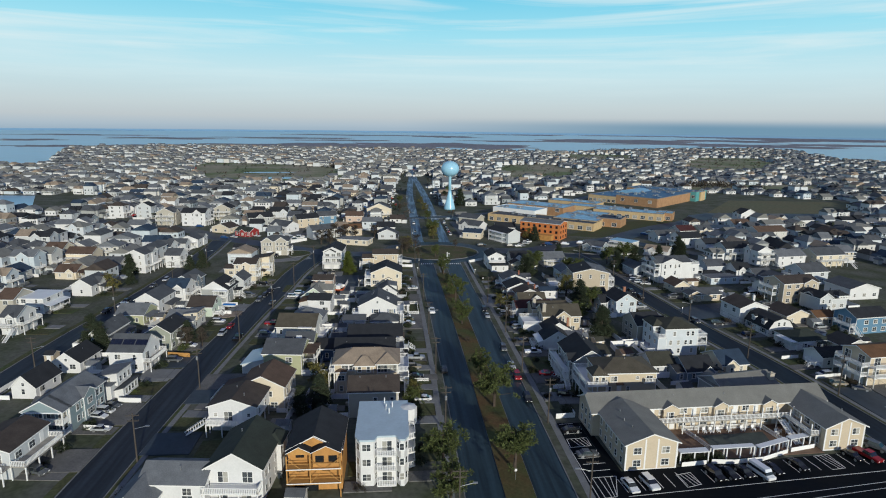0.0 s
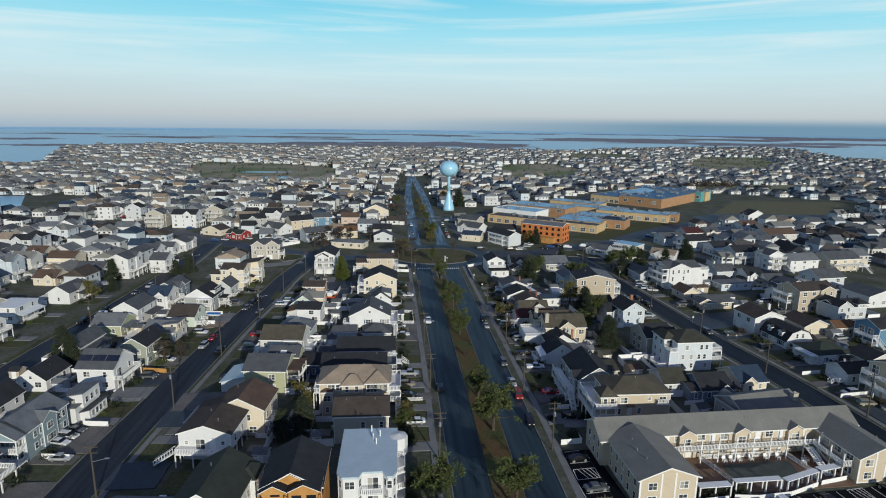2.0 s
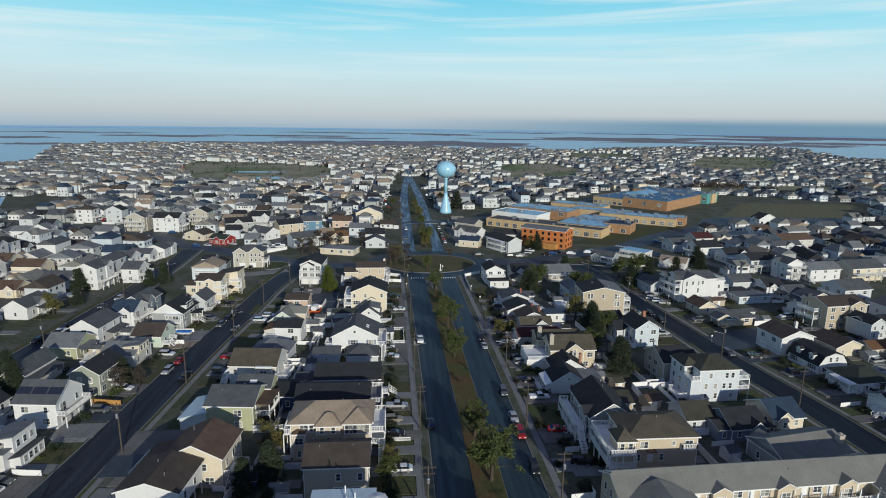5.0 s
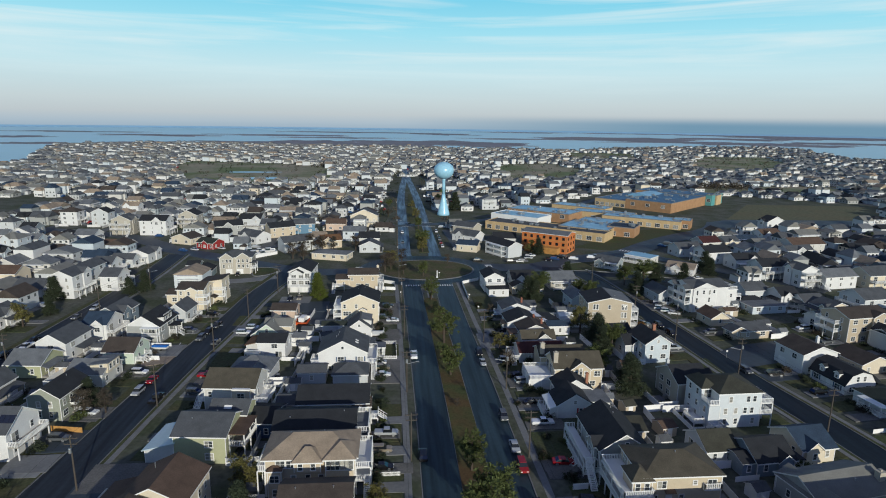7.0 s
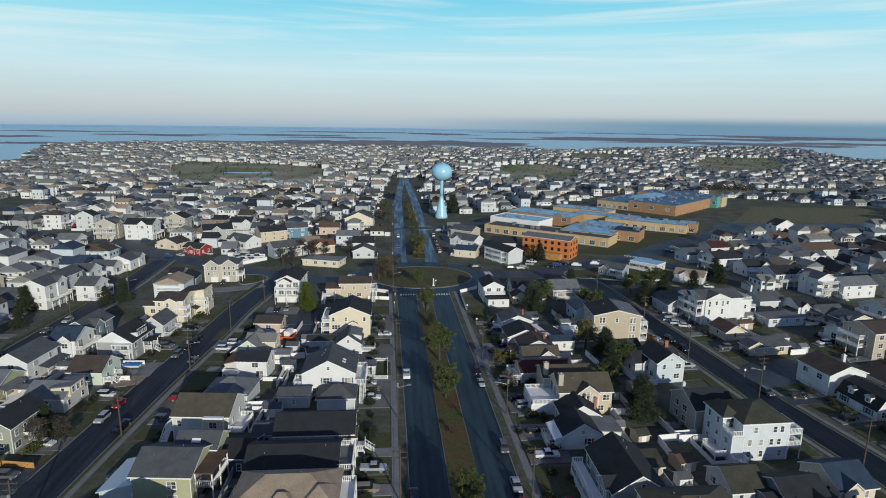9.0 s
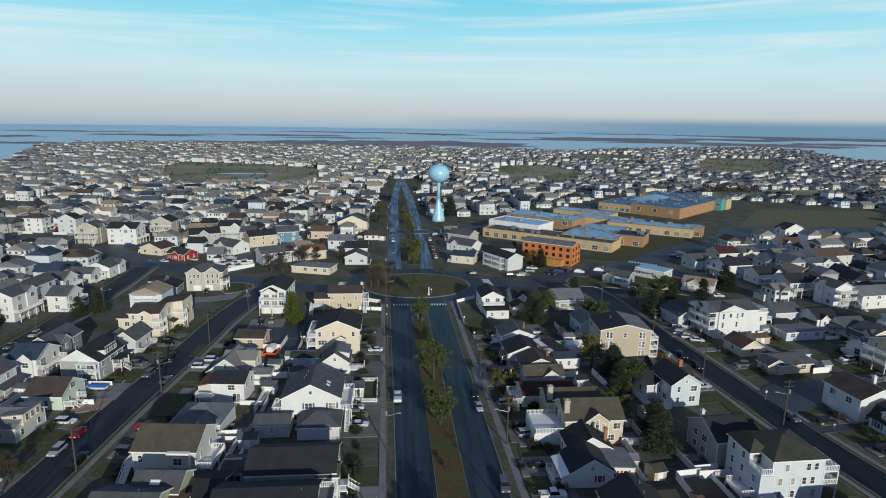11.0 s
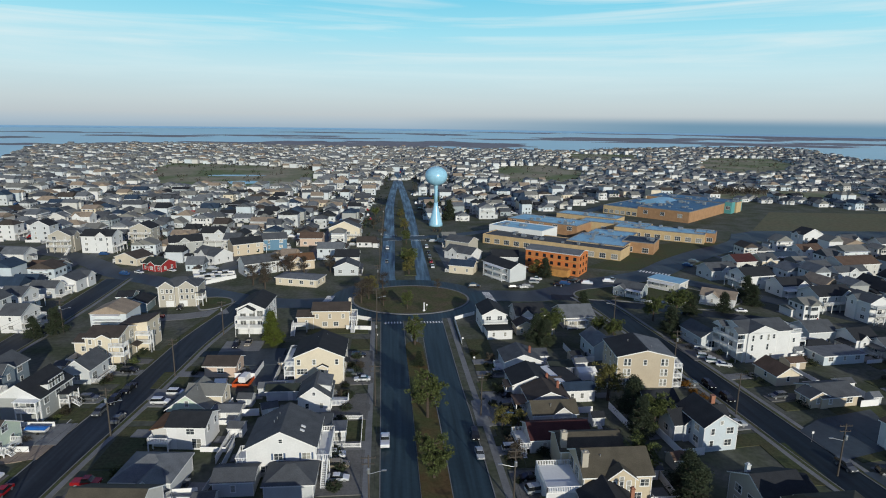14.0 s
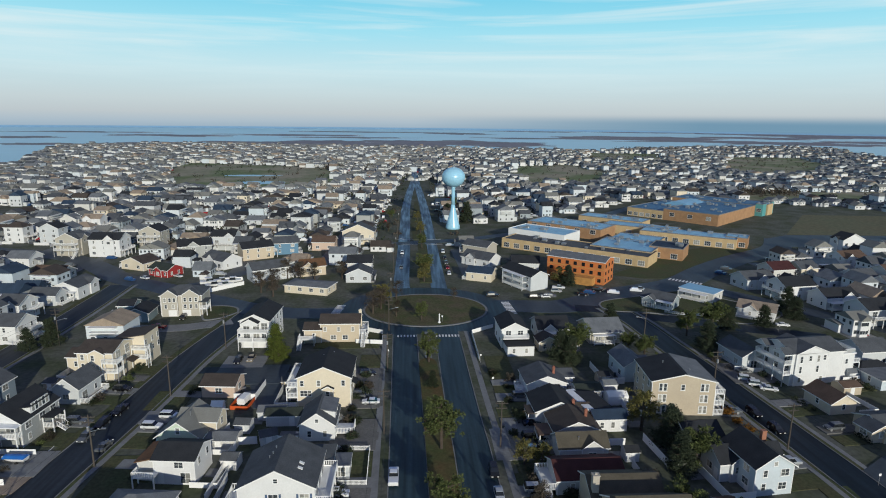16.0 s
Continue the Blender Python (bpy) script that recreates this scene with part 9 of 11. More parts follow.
# ---------------------------------------------------------------- cars along the streets
for kind, paint, x, y, a in (("pickup", "white", -10.2, 197.1, 180), ("suv", "black", -9.9, 146.2, 180), ("sedan", "silver", 9.0, 148.3, 0), ("suv", "grey", 9.0, 161.1, 0), ("suv", "red", 9.1, 141.3, 0), ("sedan", "silver", 8.7, 191.3, 0), ("suv", "black", 8.7, 198.3, 0), ("suv", "black", 9.1, 128.5, 0),
                             ("pickup", "white", 17.2, 157.8, 90), ("suv", "black", 18.9, 130.0, 82), ("sedan", "red", 17.5, 142.4, 84), ("sedan", "black", 17.0, 167.4, 95), ("suv", "silver", 17.4, 178.9, 100), ("sedan", "black", 17.0, 182.8, 100), ("suv", "black", 18.4, 210.7, 95), ("sedan", "black", 19.6, 215.9, 95), ("suv", "grey", 19.4, 229.1, 95), ("sedan", "paleblue", 18.0, 205.4, 70),
                             ("suv", "black", -18.3, 242.7, 92), ("suv", "grey", -19.3, 230.5, 92), ("sedan", "white", -18.7, 184.8, 88), ("suv", "tan", -19.2, 188.9, 92), ("pickup", "white", -20.4, 192.4, 90), ("suv", "tan", -18.2, 148.8, 90), ("sedan", "black", -17.8, 142.7, 88),
                             ("suv", "silver", -77.6, 177.6, -4), ("sedan", "red", -77.0, 184.3, -4), ("pickup", "black", -71.7, 173.6, 176), ("sedan", "grey", -68.7, 209.8, 175), ("suv", "grey", -74.2, 213.4, -5), ("suv", "black", -73.6, 218.6, -5), ("pickup", "black", -72.6, 224.6, -5), ("suv", "white", -60.6, 221.9, 85), ("suv", "black", -54.2, 252.1, 0), ("sedan", "tan", -51.1, 253.6, 0),
                             ("suv", "white", -84.2, 167.6, 84), ("suv", "white", -82.1, 189.2, 85), ("pickup", "red", -63.8, 186.2, 88), ("sedan", "white", -89.8, 125.0, 78), ("suv", "white", -89.4, 127.4, 78), ("sedan", "grey", -89.0, 129.9, 78), ("pickup", "red", -95.1, 114.7, 60), ("suv", "grey", -90.5, 103.6, 70),
                             ("pickup", "white", -121.3, 208.4, -4), ("sedan", "black", -122.5, 213.6, -4), ("sedan", "grey", -120.9, 234.5, -3), ("suv", "silver", -119.5, 243.9, -3), ("suv", "black", -123.8, 201.2, -4), ("suv", "white", -108.2, 178.6, 80),
                             ("suv", "grey", 79.6, 182.5, 6), ("suv", "black", 72.4, 211.6, 4), ("suv", "black", 71.8, 219.0, 4), ("suv", "white", 80.2, 236.6, 70), ("suv", "white", 81.2, 233.4, 70), ("sedan", "white", 82.8, 231.0, 70), ("sedan", "red", 64.6, 224.6, 20), ("suv", "black", 86.4, 180.0, 80), ("suv", "tan", 92.8, 132.4, 84), ("sedan", "grey", 96.4, 129.4, 60),
                             ("sedan", "white", 116.0, 277.0, 80), ("suv", "grey", 131.8, 303.4, 40), ("sedan", "red", 135.8, 268.0, 70), ("sedan", "white", 44.4, 310.4, 90), ("suv", "silver", 50.0, 317.4, 80), ("pickup", "white", 52.0, 322.1, 80), ("suv", "black", 24.6, 312.6, 60), ("sedan", "black", 59.0, 312.6, 70), ("suv", "black", 66.7, 318.2, 60), ("pickup", "silver", 84.0, 319.0, 72), ("sedan", "grey", 168.7, 370.0, 60), ("suv", "black", 175.2, 374.4, 60),
                             ("sedan", "white", 9.5, 345.3, 0), ("sedan", "red", 9.4, 355.1, 0), ("suv", "grey", 9.3, 363.8, 0), ("sedan", "black", 9.3, 374.7, 0), ("suv", "white", 9.1, 387.9, 0), ("sedan", "grey", -11.5, 355.9, 0), ("suv", "white", -11.5, 385.4, 0), ("sedan", "white", -104.6, 341.9, 60), ("suv", "black", -82.6, 288.4, 6), ("pickup", "red", -87.0, 279.4, 84), ("sedan", "white", -117.0, 339.0, 62)):
    car(kind, paint, x, y, a)

# ---------------------------------------------------------------- drives, fences, sheds and small things
def kerb_at(k, y):
    """East of the origin, in metres, of a street's middle at a given y."""
    return min(STREETS[k][0], key=lambda p: abs(p[1] - y))[0]


for i, (x0, x1, y0, y1, mat) in enumerate(((-21.1, -12.0, 118.2, 121.6, CONCRETE), (-22.7, -12.0, 140.8, 144.3, GRAVEL), (-22.7, -12.0, 147.2, 150.5, CONCRETE), (-23.8, -14.2, 180.0, 194.5, GRAVEL), (-23.9, -14.2, 206.9, 219.5, GRAVEL), (-21.9, -14.3, 224.6, 246.7, GRAVEL), (13.3, 19.9, 127.4, 132.0, CONCRETE), (13.3, 20.0, 139.9, 143.8, GRAVEL),
                                            (13.4, 22.0, 155.3, 159.6, GRAVEL), (13.4, 21.1, 176.0, 185.4, GRAVEL), (13.5, 22.2, 202.4, 213.0, GRAVEL), (13.5, 21.2, 214.4, 218.6, CONCRETE), (13.5, 22.3, 227.0, 231.0, CONCRETE), (13.4, 21.1, 165.2, 169.4, GRAVEL), (-89.7, -83.1, 144.9, 151.0, CONCRETE), (-88.5, -83.0, 152.0, 160.2, ASPHALT_CROSS), (-72.3, -66.2, 130.4, 140.9, ASPHALT_CROSS), (-72.3, -64.4, 108.5, 117.0, ASPHALT_CROSS), (-90.2, -80.1, 200.1, 208.7, CONCRETE), (-87.7, -81.6, 165.3, 170.5, GRAVEL),
                                            (-94.9, -82.8, 103.4, 111.5, GRAVEL), (-94.1, -83.2, 121.0, 131.5, GRAVEL), (-71.7, -61.2, 137.8, 147.0, GRAVEL), (-68.0, -59.9, 218.9, 224.6, CONCRETE), (-57.9, -39.5, 238.0, 249.7, ASPHALT_CROSS), (-58.0, -46.8, 248.0, 256.0, CONCRETE), (81.2, 88.6, 234.7, 247.4, GRAVEL), (99.2, 109.5, 122.0, 132.3, GRAVEL), (56.6, 66.8, 140.3, 146.4, CONCRETE))):
    z = 0.164 + 0.004 * i
    mid = (y0 + y1) / 2
    if -75 < x0 < -60:
        x0 = kerb_at(4, mid) + 4.3
    elif -86 < x1 < -70:
        x1 = kerb_at(4, mid) - 4.3
    elif 72 < x0 < 90:
        x0 = kerb_at(5, mid) + 4.1
    sheet("driveway", [(x0, y0), (x1, y0), (x1, y1), (x0, y1)], z, mat, "plain drive of concrete, gravel or asphalt beside a house", "driveway", depth=0.3)
for i, (x0, x1, y0, y1) in enumerate(((-21.1, -14.1, 122.2, 129.9), (-21.4, -14.2, 131.1, 139.8), (-21.7, -14.2, 152.3, 166.6), (-21.8, -14.3, 195.7, 206.4), (13.5, 21.5, 144.7, 154.5), (13.5, 21.2, 186.4, 200.9), (13.6, 21.2, 219.6, 226.5), (13.6, 20.3, 232.2, 254.4), (-63.3, -55.8, 106.5, 113.6), (-71.5, -63.0, 118.1, 127.2), (-88.7, -83.0, 130.7, 143.9), (-68.1, -59.4, 225.4, 234.9), (-65.7, -56.6, 191.1, 206.7), (-35.5, -16.4, 261.3, 273.1), (-21.0, -14.8, 247.7, 256.2), (67.7, 73.5, 177.3, 191.8), (94.1, 110.8, 196.1, 206.6))):
    sheet("lawn", [(x0, y0), (x1, y0), (x1, y1), (x0, y1)], 0.084 + 0.004 * i, GRASS, "small front lawn of dull winter grass", "grass", depth=0.2)
sheet("parking_lot", [(-43.4, 225.4), (-36.0, 226.2), (-37.8, 245.0), (-49.4, 243.6), (-45.0, 231.4)], 0.1, ASPHALT_CROSS, "grey asphalt yard behind the houses", "parking lot", depth=0.3)
sheet("alley", [(-66.5, 245.0), (-37.6, 245.3), (-36.8, 249.2), (-66.5, 248.6)], 0.108, ASPHALT_DARK, "narrow dark asphalt alley between the streets", "alley", depth=0.3)
sheet("driveway", [(9.9, 202.4), (19.4, 202.2), (22.4, 215.2), (9.9, 214.4)], 0.175, CONCRETE, "broad concrete apron before the bungalows", "driveway", depth=0.3)
fence([(-38.8, 131.2), (-35.8, 131.2), (-23.6, 131.1)], 1.5)
fence([(-20.1, 130.5), (-14.7, 130.5)], 1.0, False)
fence([(-21.1, 140.2), (-14.4, 140.2)], 1.0, False)
fence([(13.6, 118.8), (18.1, 119.2), (18.1, 121.8)], 1.3)
fence([(16.9, 134.0), (19.9, 134.2)], 1.3)
fence([(19.5, 277.8), (12.0, 272.4), (12.0, 251.0)], 1.3)
fence([(-24.7, 277.3), (-15.8, 272.7), (-15.5, 264.2), (-23.5, 265.2)], 1.4)
fence([(-42.6, 191.3), (-42.2, 209.9), (-38.4, 210.2)], 1.8)
fence([(-27.0, 207.4), (-15.3, 207.0), (-15.1, 195.5), (-20.8, 195.7)], 1.1, False)
fence([(-43.5, 142.0), (-43.5, 156.7), (-38.9, 157.0)], 1.8)
fence([(-43.7, 166.5), (-42.8, 181.5), (-49.0, 181.2)], 1.8)
fence([(41.9, 146.9), (42.0, 161.7), (47.1, 162.3)], 1.8)
fence([(38.8, 138.7), (50.0, 139.0)], 1.8)
fence([(40.9, 146.6), (39.9, 138.7)], 1.8)
fence([(46.5, 161.5), (52.7, 161.7), (53.2, 160.8)], 1.8)
fence([(-88.8, 132.3), (-83.2, 131.7)], 1.3)
fence([(-88.2, 160.4), (-81.2, 159.2)], 1.4, True, "fence", "low orange-brown timber fence beside a drive", WOOD)
sheet("driveway", [(-93.0, 158.4), (-81.0, 158.2), (-81.2, 151.8), (-88.0, 151.6)], 0.17, ASPHALT_CROSS, "worn dark asphalt lot beside a house", "driveway", depth=0.3)
sheet("driveway", [(-90.2, 150.8), (-81.4, 151.2), (-81.6, 143.4), (-88.2, 143.4)], 0.176, PEBBLES, "pale pebbled lot beside a house", "driveway", depth=0.3)
sheet("driveway", [(-87.0, 203.6), (-76.6, 204.8), (-77.4, 195.2), (-83.6, 193.6)], 0.182, material("tan_pavers", (0.30, 0.24, 0.19), 0.85, vary=0.2, scale=0.4, fine=4.0), "pale tan paved drive beside a house", "driveway", depth=0.3)
fence([(-90.1, 119.5), (-84.5, 118.9)], 1.3)
fence([(-90.7, 198.2), (-80.2, 197.7)], 1.4)
fence([(-90.3, 208.1), (-80.6, 207.6)], 1.3)
fence([(-96.7, 159.6), (-109.9, 160.6)], 1.6)
sheet("parking_lot", [(90.0, 111.0), (106.0, 112.0), (103.4, 128.0), (98.0, 135.4), (89.6, 134.6)], 0.12, ASPHALT_CROSS, "dark asphalt yard before a house", "parking lot", depth=0.3)
# yard in the houses' shadow: the dark asphalt colour includes that shade
sheet("parking_lot", [(80.6, 184.6), (92.0, 187.6), (100.6, 193.8), (103.8, 204.6), (88.0, 201.0), (80.2, 196.4)], 0.16, ASPHALT_CROSS, "worn yard of broken asphalt and gravel, coloured dark for shade", "parking lot", depth=0.3)
sheet("driveway", [(82.4, 176.0), (92.6, 177.0), (92.8, 181.0), (81.8, 180.6)], 0.172, ASPHALT_CROSS, "dark asphalt drive beside a house", "driveway", depth=0.3)
fence([(80.6, 243.0), (88.2, 240.6)], 1.3)
fence([(-85.6, 317.6), (-76.0, 327.4), (-74.0, 329.4), (-76.4, 336.0), (-84.0, 334.6)], 1.6)
for x, y, w, d, r, wa, ro in ((-40.6, 178.4, 3.6, 3.0, 0, "lightgrey", "grey"), (-44.3, 126.2, 3.4, 2.6, 0, "navy", "dark"), (-45.6, 210.4, 7.0, 4.5, -3, "offwhite", "light"), (-36.4, 211.0, 3.4, 3.2, 20, "lightgrey", "grey"), (-37.8, 221.4, 6.0, 3.4, 0, "lightgrey", "light"), (42.9, 153.0, 3.4, 4.0, 10, "tan", "brown"), (38.4, 162.7, 2.6, 3.2, 10, "tan", "olive"),
                              (52.0, 139.7, 3.0, 3.4, 0, "lightgrey", "grey"), (105.8, 216.0, 4.0, 3.0, 6, "white", "grey"), (101.8, 229.6, 5.0, 4.0, 6, "tan", "brown"), (46.7, 185.5, 3.0, 3.0, 6, "tan", "brown"), (-101.4, 165.8, 3.0, 2.8, -5, "lightgrey", "grey"), (-49.3, 178.8, 4.2, 3.6, -5, "offwhite", "grey"), (-41.7, 112.1, 3.4, 2.6, 0, "navy", "white"), (-50.6, 223.9, 2.4, 2.4, 0, "white", "white")):
    shed(x, y, w, d, r, wa, ro)
# boat trailer ringed by a red barrier, and a tarpaulin
ob = root("barrier", pose(-46.2, 227.6, 0, 0, 0, -6), "low red-orange barrier ring on the grass", "barrier")
for sx, sy, w, d in ((0, -2.6, 4.0, 0.12), (0, 2.6, 4.0, 0.12), (-2.0, 0, 0.12, 5.0), (2.0, 0, 0.12, 5.0)):
    bm = bmesh.new()
    box(bm, sx - w / 2, sx + w / 2, sy - d / 2, sy + d / 2, 0, 0.9)
    part("panel", bm, PLASTIC_RED, ob)
ob = root("trailer", pose(-46.0, 228.2, 0, 0, 0, -12), "small white box trailer parked inside the red barrier", "trailer")
bm = bmesh.new()
box(bm, -0.95, 0.95, -1.9, 1.7, 0.45, 2.0)
bmesh.ops.bevel(bm, geom=list(bm.edges), offset=0.18, segments=2, affect="EDGES")
part("body", bm, TRIM, ob)
bm = bmesh.new()
beam(bm, (0, -1.8, 0.5), (0, -3.0, 0.45), 0.06, 6)
part("drawbar", bm, METAL, ob)
for s in (-0.85, 0.85):
    bm = bmesh.new()
    beam(bm, (s - 0.1, 0.1, 0.33), (s + 0.1, 0.1, 0.33), 0.33, 12)
    part("wheel", bm, TYRE, ob)


def boat(x, y, turn, label, size=1.0, cover=None):
    """A boat on its trailer: a hull that narrows to the bow, a cabin or a cover, a frame and wheels."""
    ob = root("boat", pose(x, y, 0, 0, 0, turn), label, "boat", "boats on trailers")
    rows = []
    bm = bmesh.new()
    for v, half, low in ((-2.6, 1.0, 0.55), (-1.2, 1.12, 0.5), (0.4, 1.12, 0.5), (1.8, 0.85, 0.58), (2.9, 0.3, 0.8), (3.3, 0.05, 1.0)):
        rows.append([bm.verts.new((u * size, v * size, z * size + 0.1)) for u, z in ((-half, 1.35), (-half * 0.72, low + 0.15), (0, low), (half * 0.72, low + 0.15), (half, 1.35))])
    for p, q in zip(rows, rows[1:]):
        for i in range(4):
            bm.faces.new((p[i], p[i + 1], q[i + 1], q[i]))
        bm.faces.new((p[4], p[0], q[0], q[4]))
    bm.faces.new(rows[0])
    bm.faces.new(rows[-1][::-1])
    bmesh.ops.recalc_face_normals(bm, faces=bm.faces)
    part("hull", bm, TRIM, ob)
    bm = bmesh.new()
    if cover:
        v = box(bm, -1.16 * size, 1.16 * size, -2.7 * size, 2.4 * size, 1.38 * size + 0.1, 1.75 * size + 0.1)
        for k in v[4:]:
            k.co.x *= 0.3
        part("tarpaulin", bm, cover, ob, "bright blue tarpaulin cover")
    else:
        v = box(bm, -0.75 * size, 0.75 * size, -0.9 * size, 1.2 * size, 1.36 * size + 0.1, 2.2 * size + 0.1)
        for k in v[4:]:
            k.co.x *= 0.8
            k.co.y *= 0.75
        part("cabin", bm, CAR_GLASS, ob)
        bm = bmesh.new()
        box(bm, -0.8 * size, 0.8 * size, -1.2 * size, 0.9 * size, 2.21 * size + 0.1, 2.3 * size + 0.1)
        part("canopy", bm, TRIM, ob)
    bm = bmesh.new()
    for u in (-0.7, 0.7):
        box(bm, (u - 0.06) * size, (u + 0.06) * size, -2.6 * size, 2.4 * size, 0.45, 0.58)
    box(bm, -0.06, 0.06, 2.3 * size, 4.2 * size, 0.4, 0.52)
    box(bm, -0.9 * size, 0.9 * size, -0.9 * size, -0.7 * size, 0.3, 0.46)
    part("trailer", bm, METAL, ob)
    for u in (-1.0, 1.0):
        bm = bmesh.new()
        beam(bm, (u * size - 0.1, -0.8 * size, 0.32), (u * size + 0.1, -0.8 * size, 0.32), 0.32, 12)
        part("wheel", bm, TYRE, ob)


boat(-83.0, 205.2, 85, "small boat on a trailer under a bright blue tarpaulin", 0.85, TARP)
for x, y, turn, size in ((-87.6, 329.4, -70, 1.35), (-84.6, 325.6, -66, 1.2), (-80.6, 326.4, -60, 1.1), (-79.0, 331.6, 110, 1.2), (-83.4, 332.4, -72, 1.0)):
    boat(x, y, turn, "white motor boat parked on a trailer in a fenced yard", size)
sheet("parking_lot", [(-92.0, 333.0), (-86.4, 318.0), (-74.6, 329.6), (-77.4, 337.0)], 0.04, GRAVEL, "gravel yard where boats are kept", "parking lot", depth=0.2)
ob = root("satellite_dish", pose(60.1, 136.4, 0), "white dish standing in a back yard", "dish")
bm = bmesh.new()
lathe(bm, [(0.1, 0), (0.1, 1.2), (0.9, 1.5), (1.1, 1.8), (0.2, 1.5)], 14)
part("dish", bm, TRIM, ob, smooth=True)


def crosswalk(x0, x1, y, n):
    stripes([(x0 + (x1 - x0) * (k + 0.5) / n, y, x0 + (x1 - x0) * (k + 0.5) / n, y + 1.7) for k in range(n)], 0.5, None, "white painted bars of a pedestrian crossing")


crosswalk(-11.5, 8.3, 270.0, 20)


def crosswalk_along(a, b, n, span=3.0):
    """Painted bars one after another from a to b, each span long across that way."""
    a, b = Vector(a), Vector(b)
    t = (b - a).normalized()
    s = Vector((-t.y, t.x)) * span / 2
    bm = bmesh.new()
    for i in range(n):
        p, q = a + (b - a) * (i / n), a + (b - a) * ((i + 0.55) / n)
        prism(bm, [tuple(p - s), tuple(q - s), tuple(q + s), tuple(p + s)], 0.02, 0.105)
    tagged(part("crosswalk", bm, PAINT), "white painted bars of a crossing on asphalt", "crosswalk", "", "structure")


crosswalk_along((-33.4, 290.0), (-31.8, 302.6), 9)
crosswalk_along((28.4, 291.4), (27.6, 305.6), 9)
crosswalk_along((103.5, 335.9), (114.4, 327.4), 10)
stripes([(-12.0, 421.3, -3.8, 421.4), (1.7, 421.5, 9.8, 421.6), (-12.0, 407.9, -3.6, 408.0), (1.7, 408.1, 9.8, 408.2)], 0.4, None, "white painted stop lines at the crossing")
stripes([(-79.4, 195.2, -79.1, 210.8)], 0.14, None, "white painted edge line of the street")


# ---------------------------------------------------------------- yards: shrubs, fences, bins and air units round the houses
rng = random.Random(77)
SHRUB = [tree_meshes(40 + k, 1.5, 1.1, leaf, 26, 16, "shrub")[1] for k, leaf in enumerate(("dark", "pine", "brown", "dark"))]
AIR = bmesh.new()
box(AIR, -0.45, 0.45, -0.4, 0.4, 0, 0.85)
bmesh.ops.bevel(AIR, geom=list(AIR.edges), offset=0.05, segments=1, affect="EDGES")
AIR = to_mesh("air_unit", AIR, METAL)
BIN = bmesh.new()
lathe(BIN, [(0.22, 0), (0.3, 0.95), (0.32, 1.0), (0.02, 1.08)], 10)
BIN = to_mesh("waste_bin", BIN, material("bin_plastic", (0.03, 0.045, 0.06), 0.5))
near = [o for o in scene.objects if o.get("category") == "house" and o.location.y < 262 and abs(o.location.x) < 150]
BODIES = []
for o in near:
    wall = next((c for c in o.children if c.name.startswith("wall")), None)
    if wall is not None:
        xs, ys = [v.co.x for v in wall.data.vertices], [v.co.y for v in wall.data.vertices]
        BODIES.append((o, max(xs) - min(xs), max(ys) - min(ys)))
PARKED = [(o.location.x, o.location.y) for o in scene.objects if o.get("category") in ("car", "truck")]


def clear_spot(x, y, own=None, gap=1.0):
    """Whether a spot lies off the streets, the motel's lot and the other houses."""
    if (11.5 < x < 88 and y < 119) or math.hypot(x + 4.0, y - 300) < 30 or abs(x) < 12.2:
        return False
    for line, width in STREETS:
        if any(math.hypot(x - a[0], y - a[1]) < width / 2 + gap for a in line):
            return False
    return not any(o is not own and abs(x - o.location.x) < w / 2 + gap and abs(y - o.location.y) < d / 2 + gap for o, w, d in BODIES)


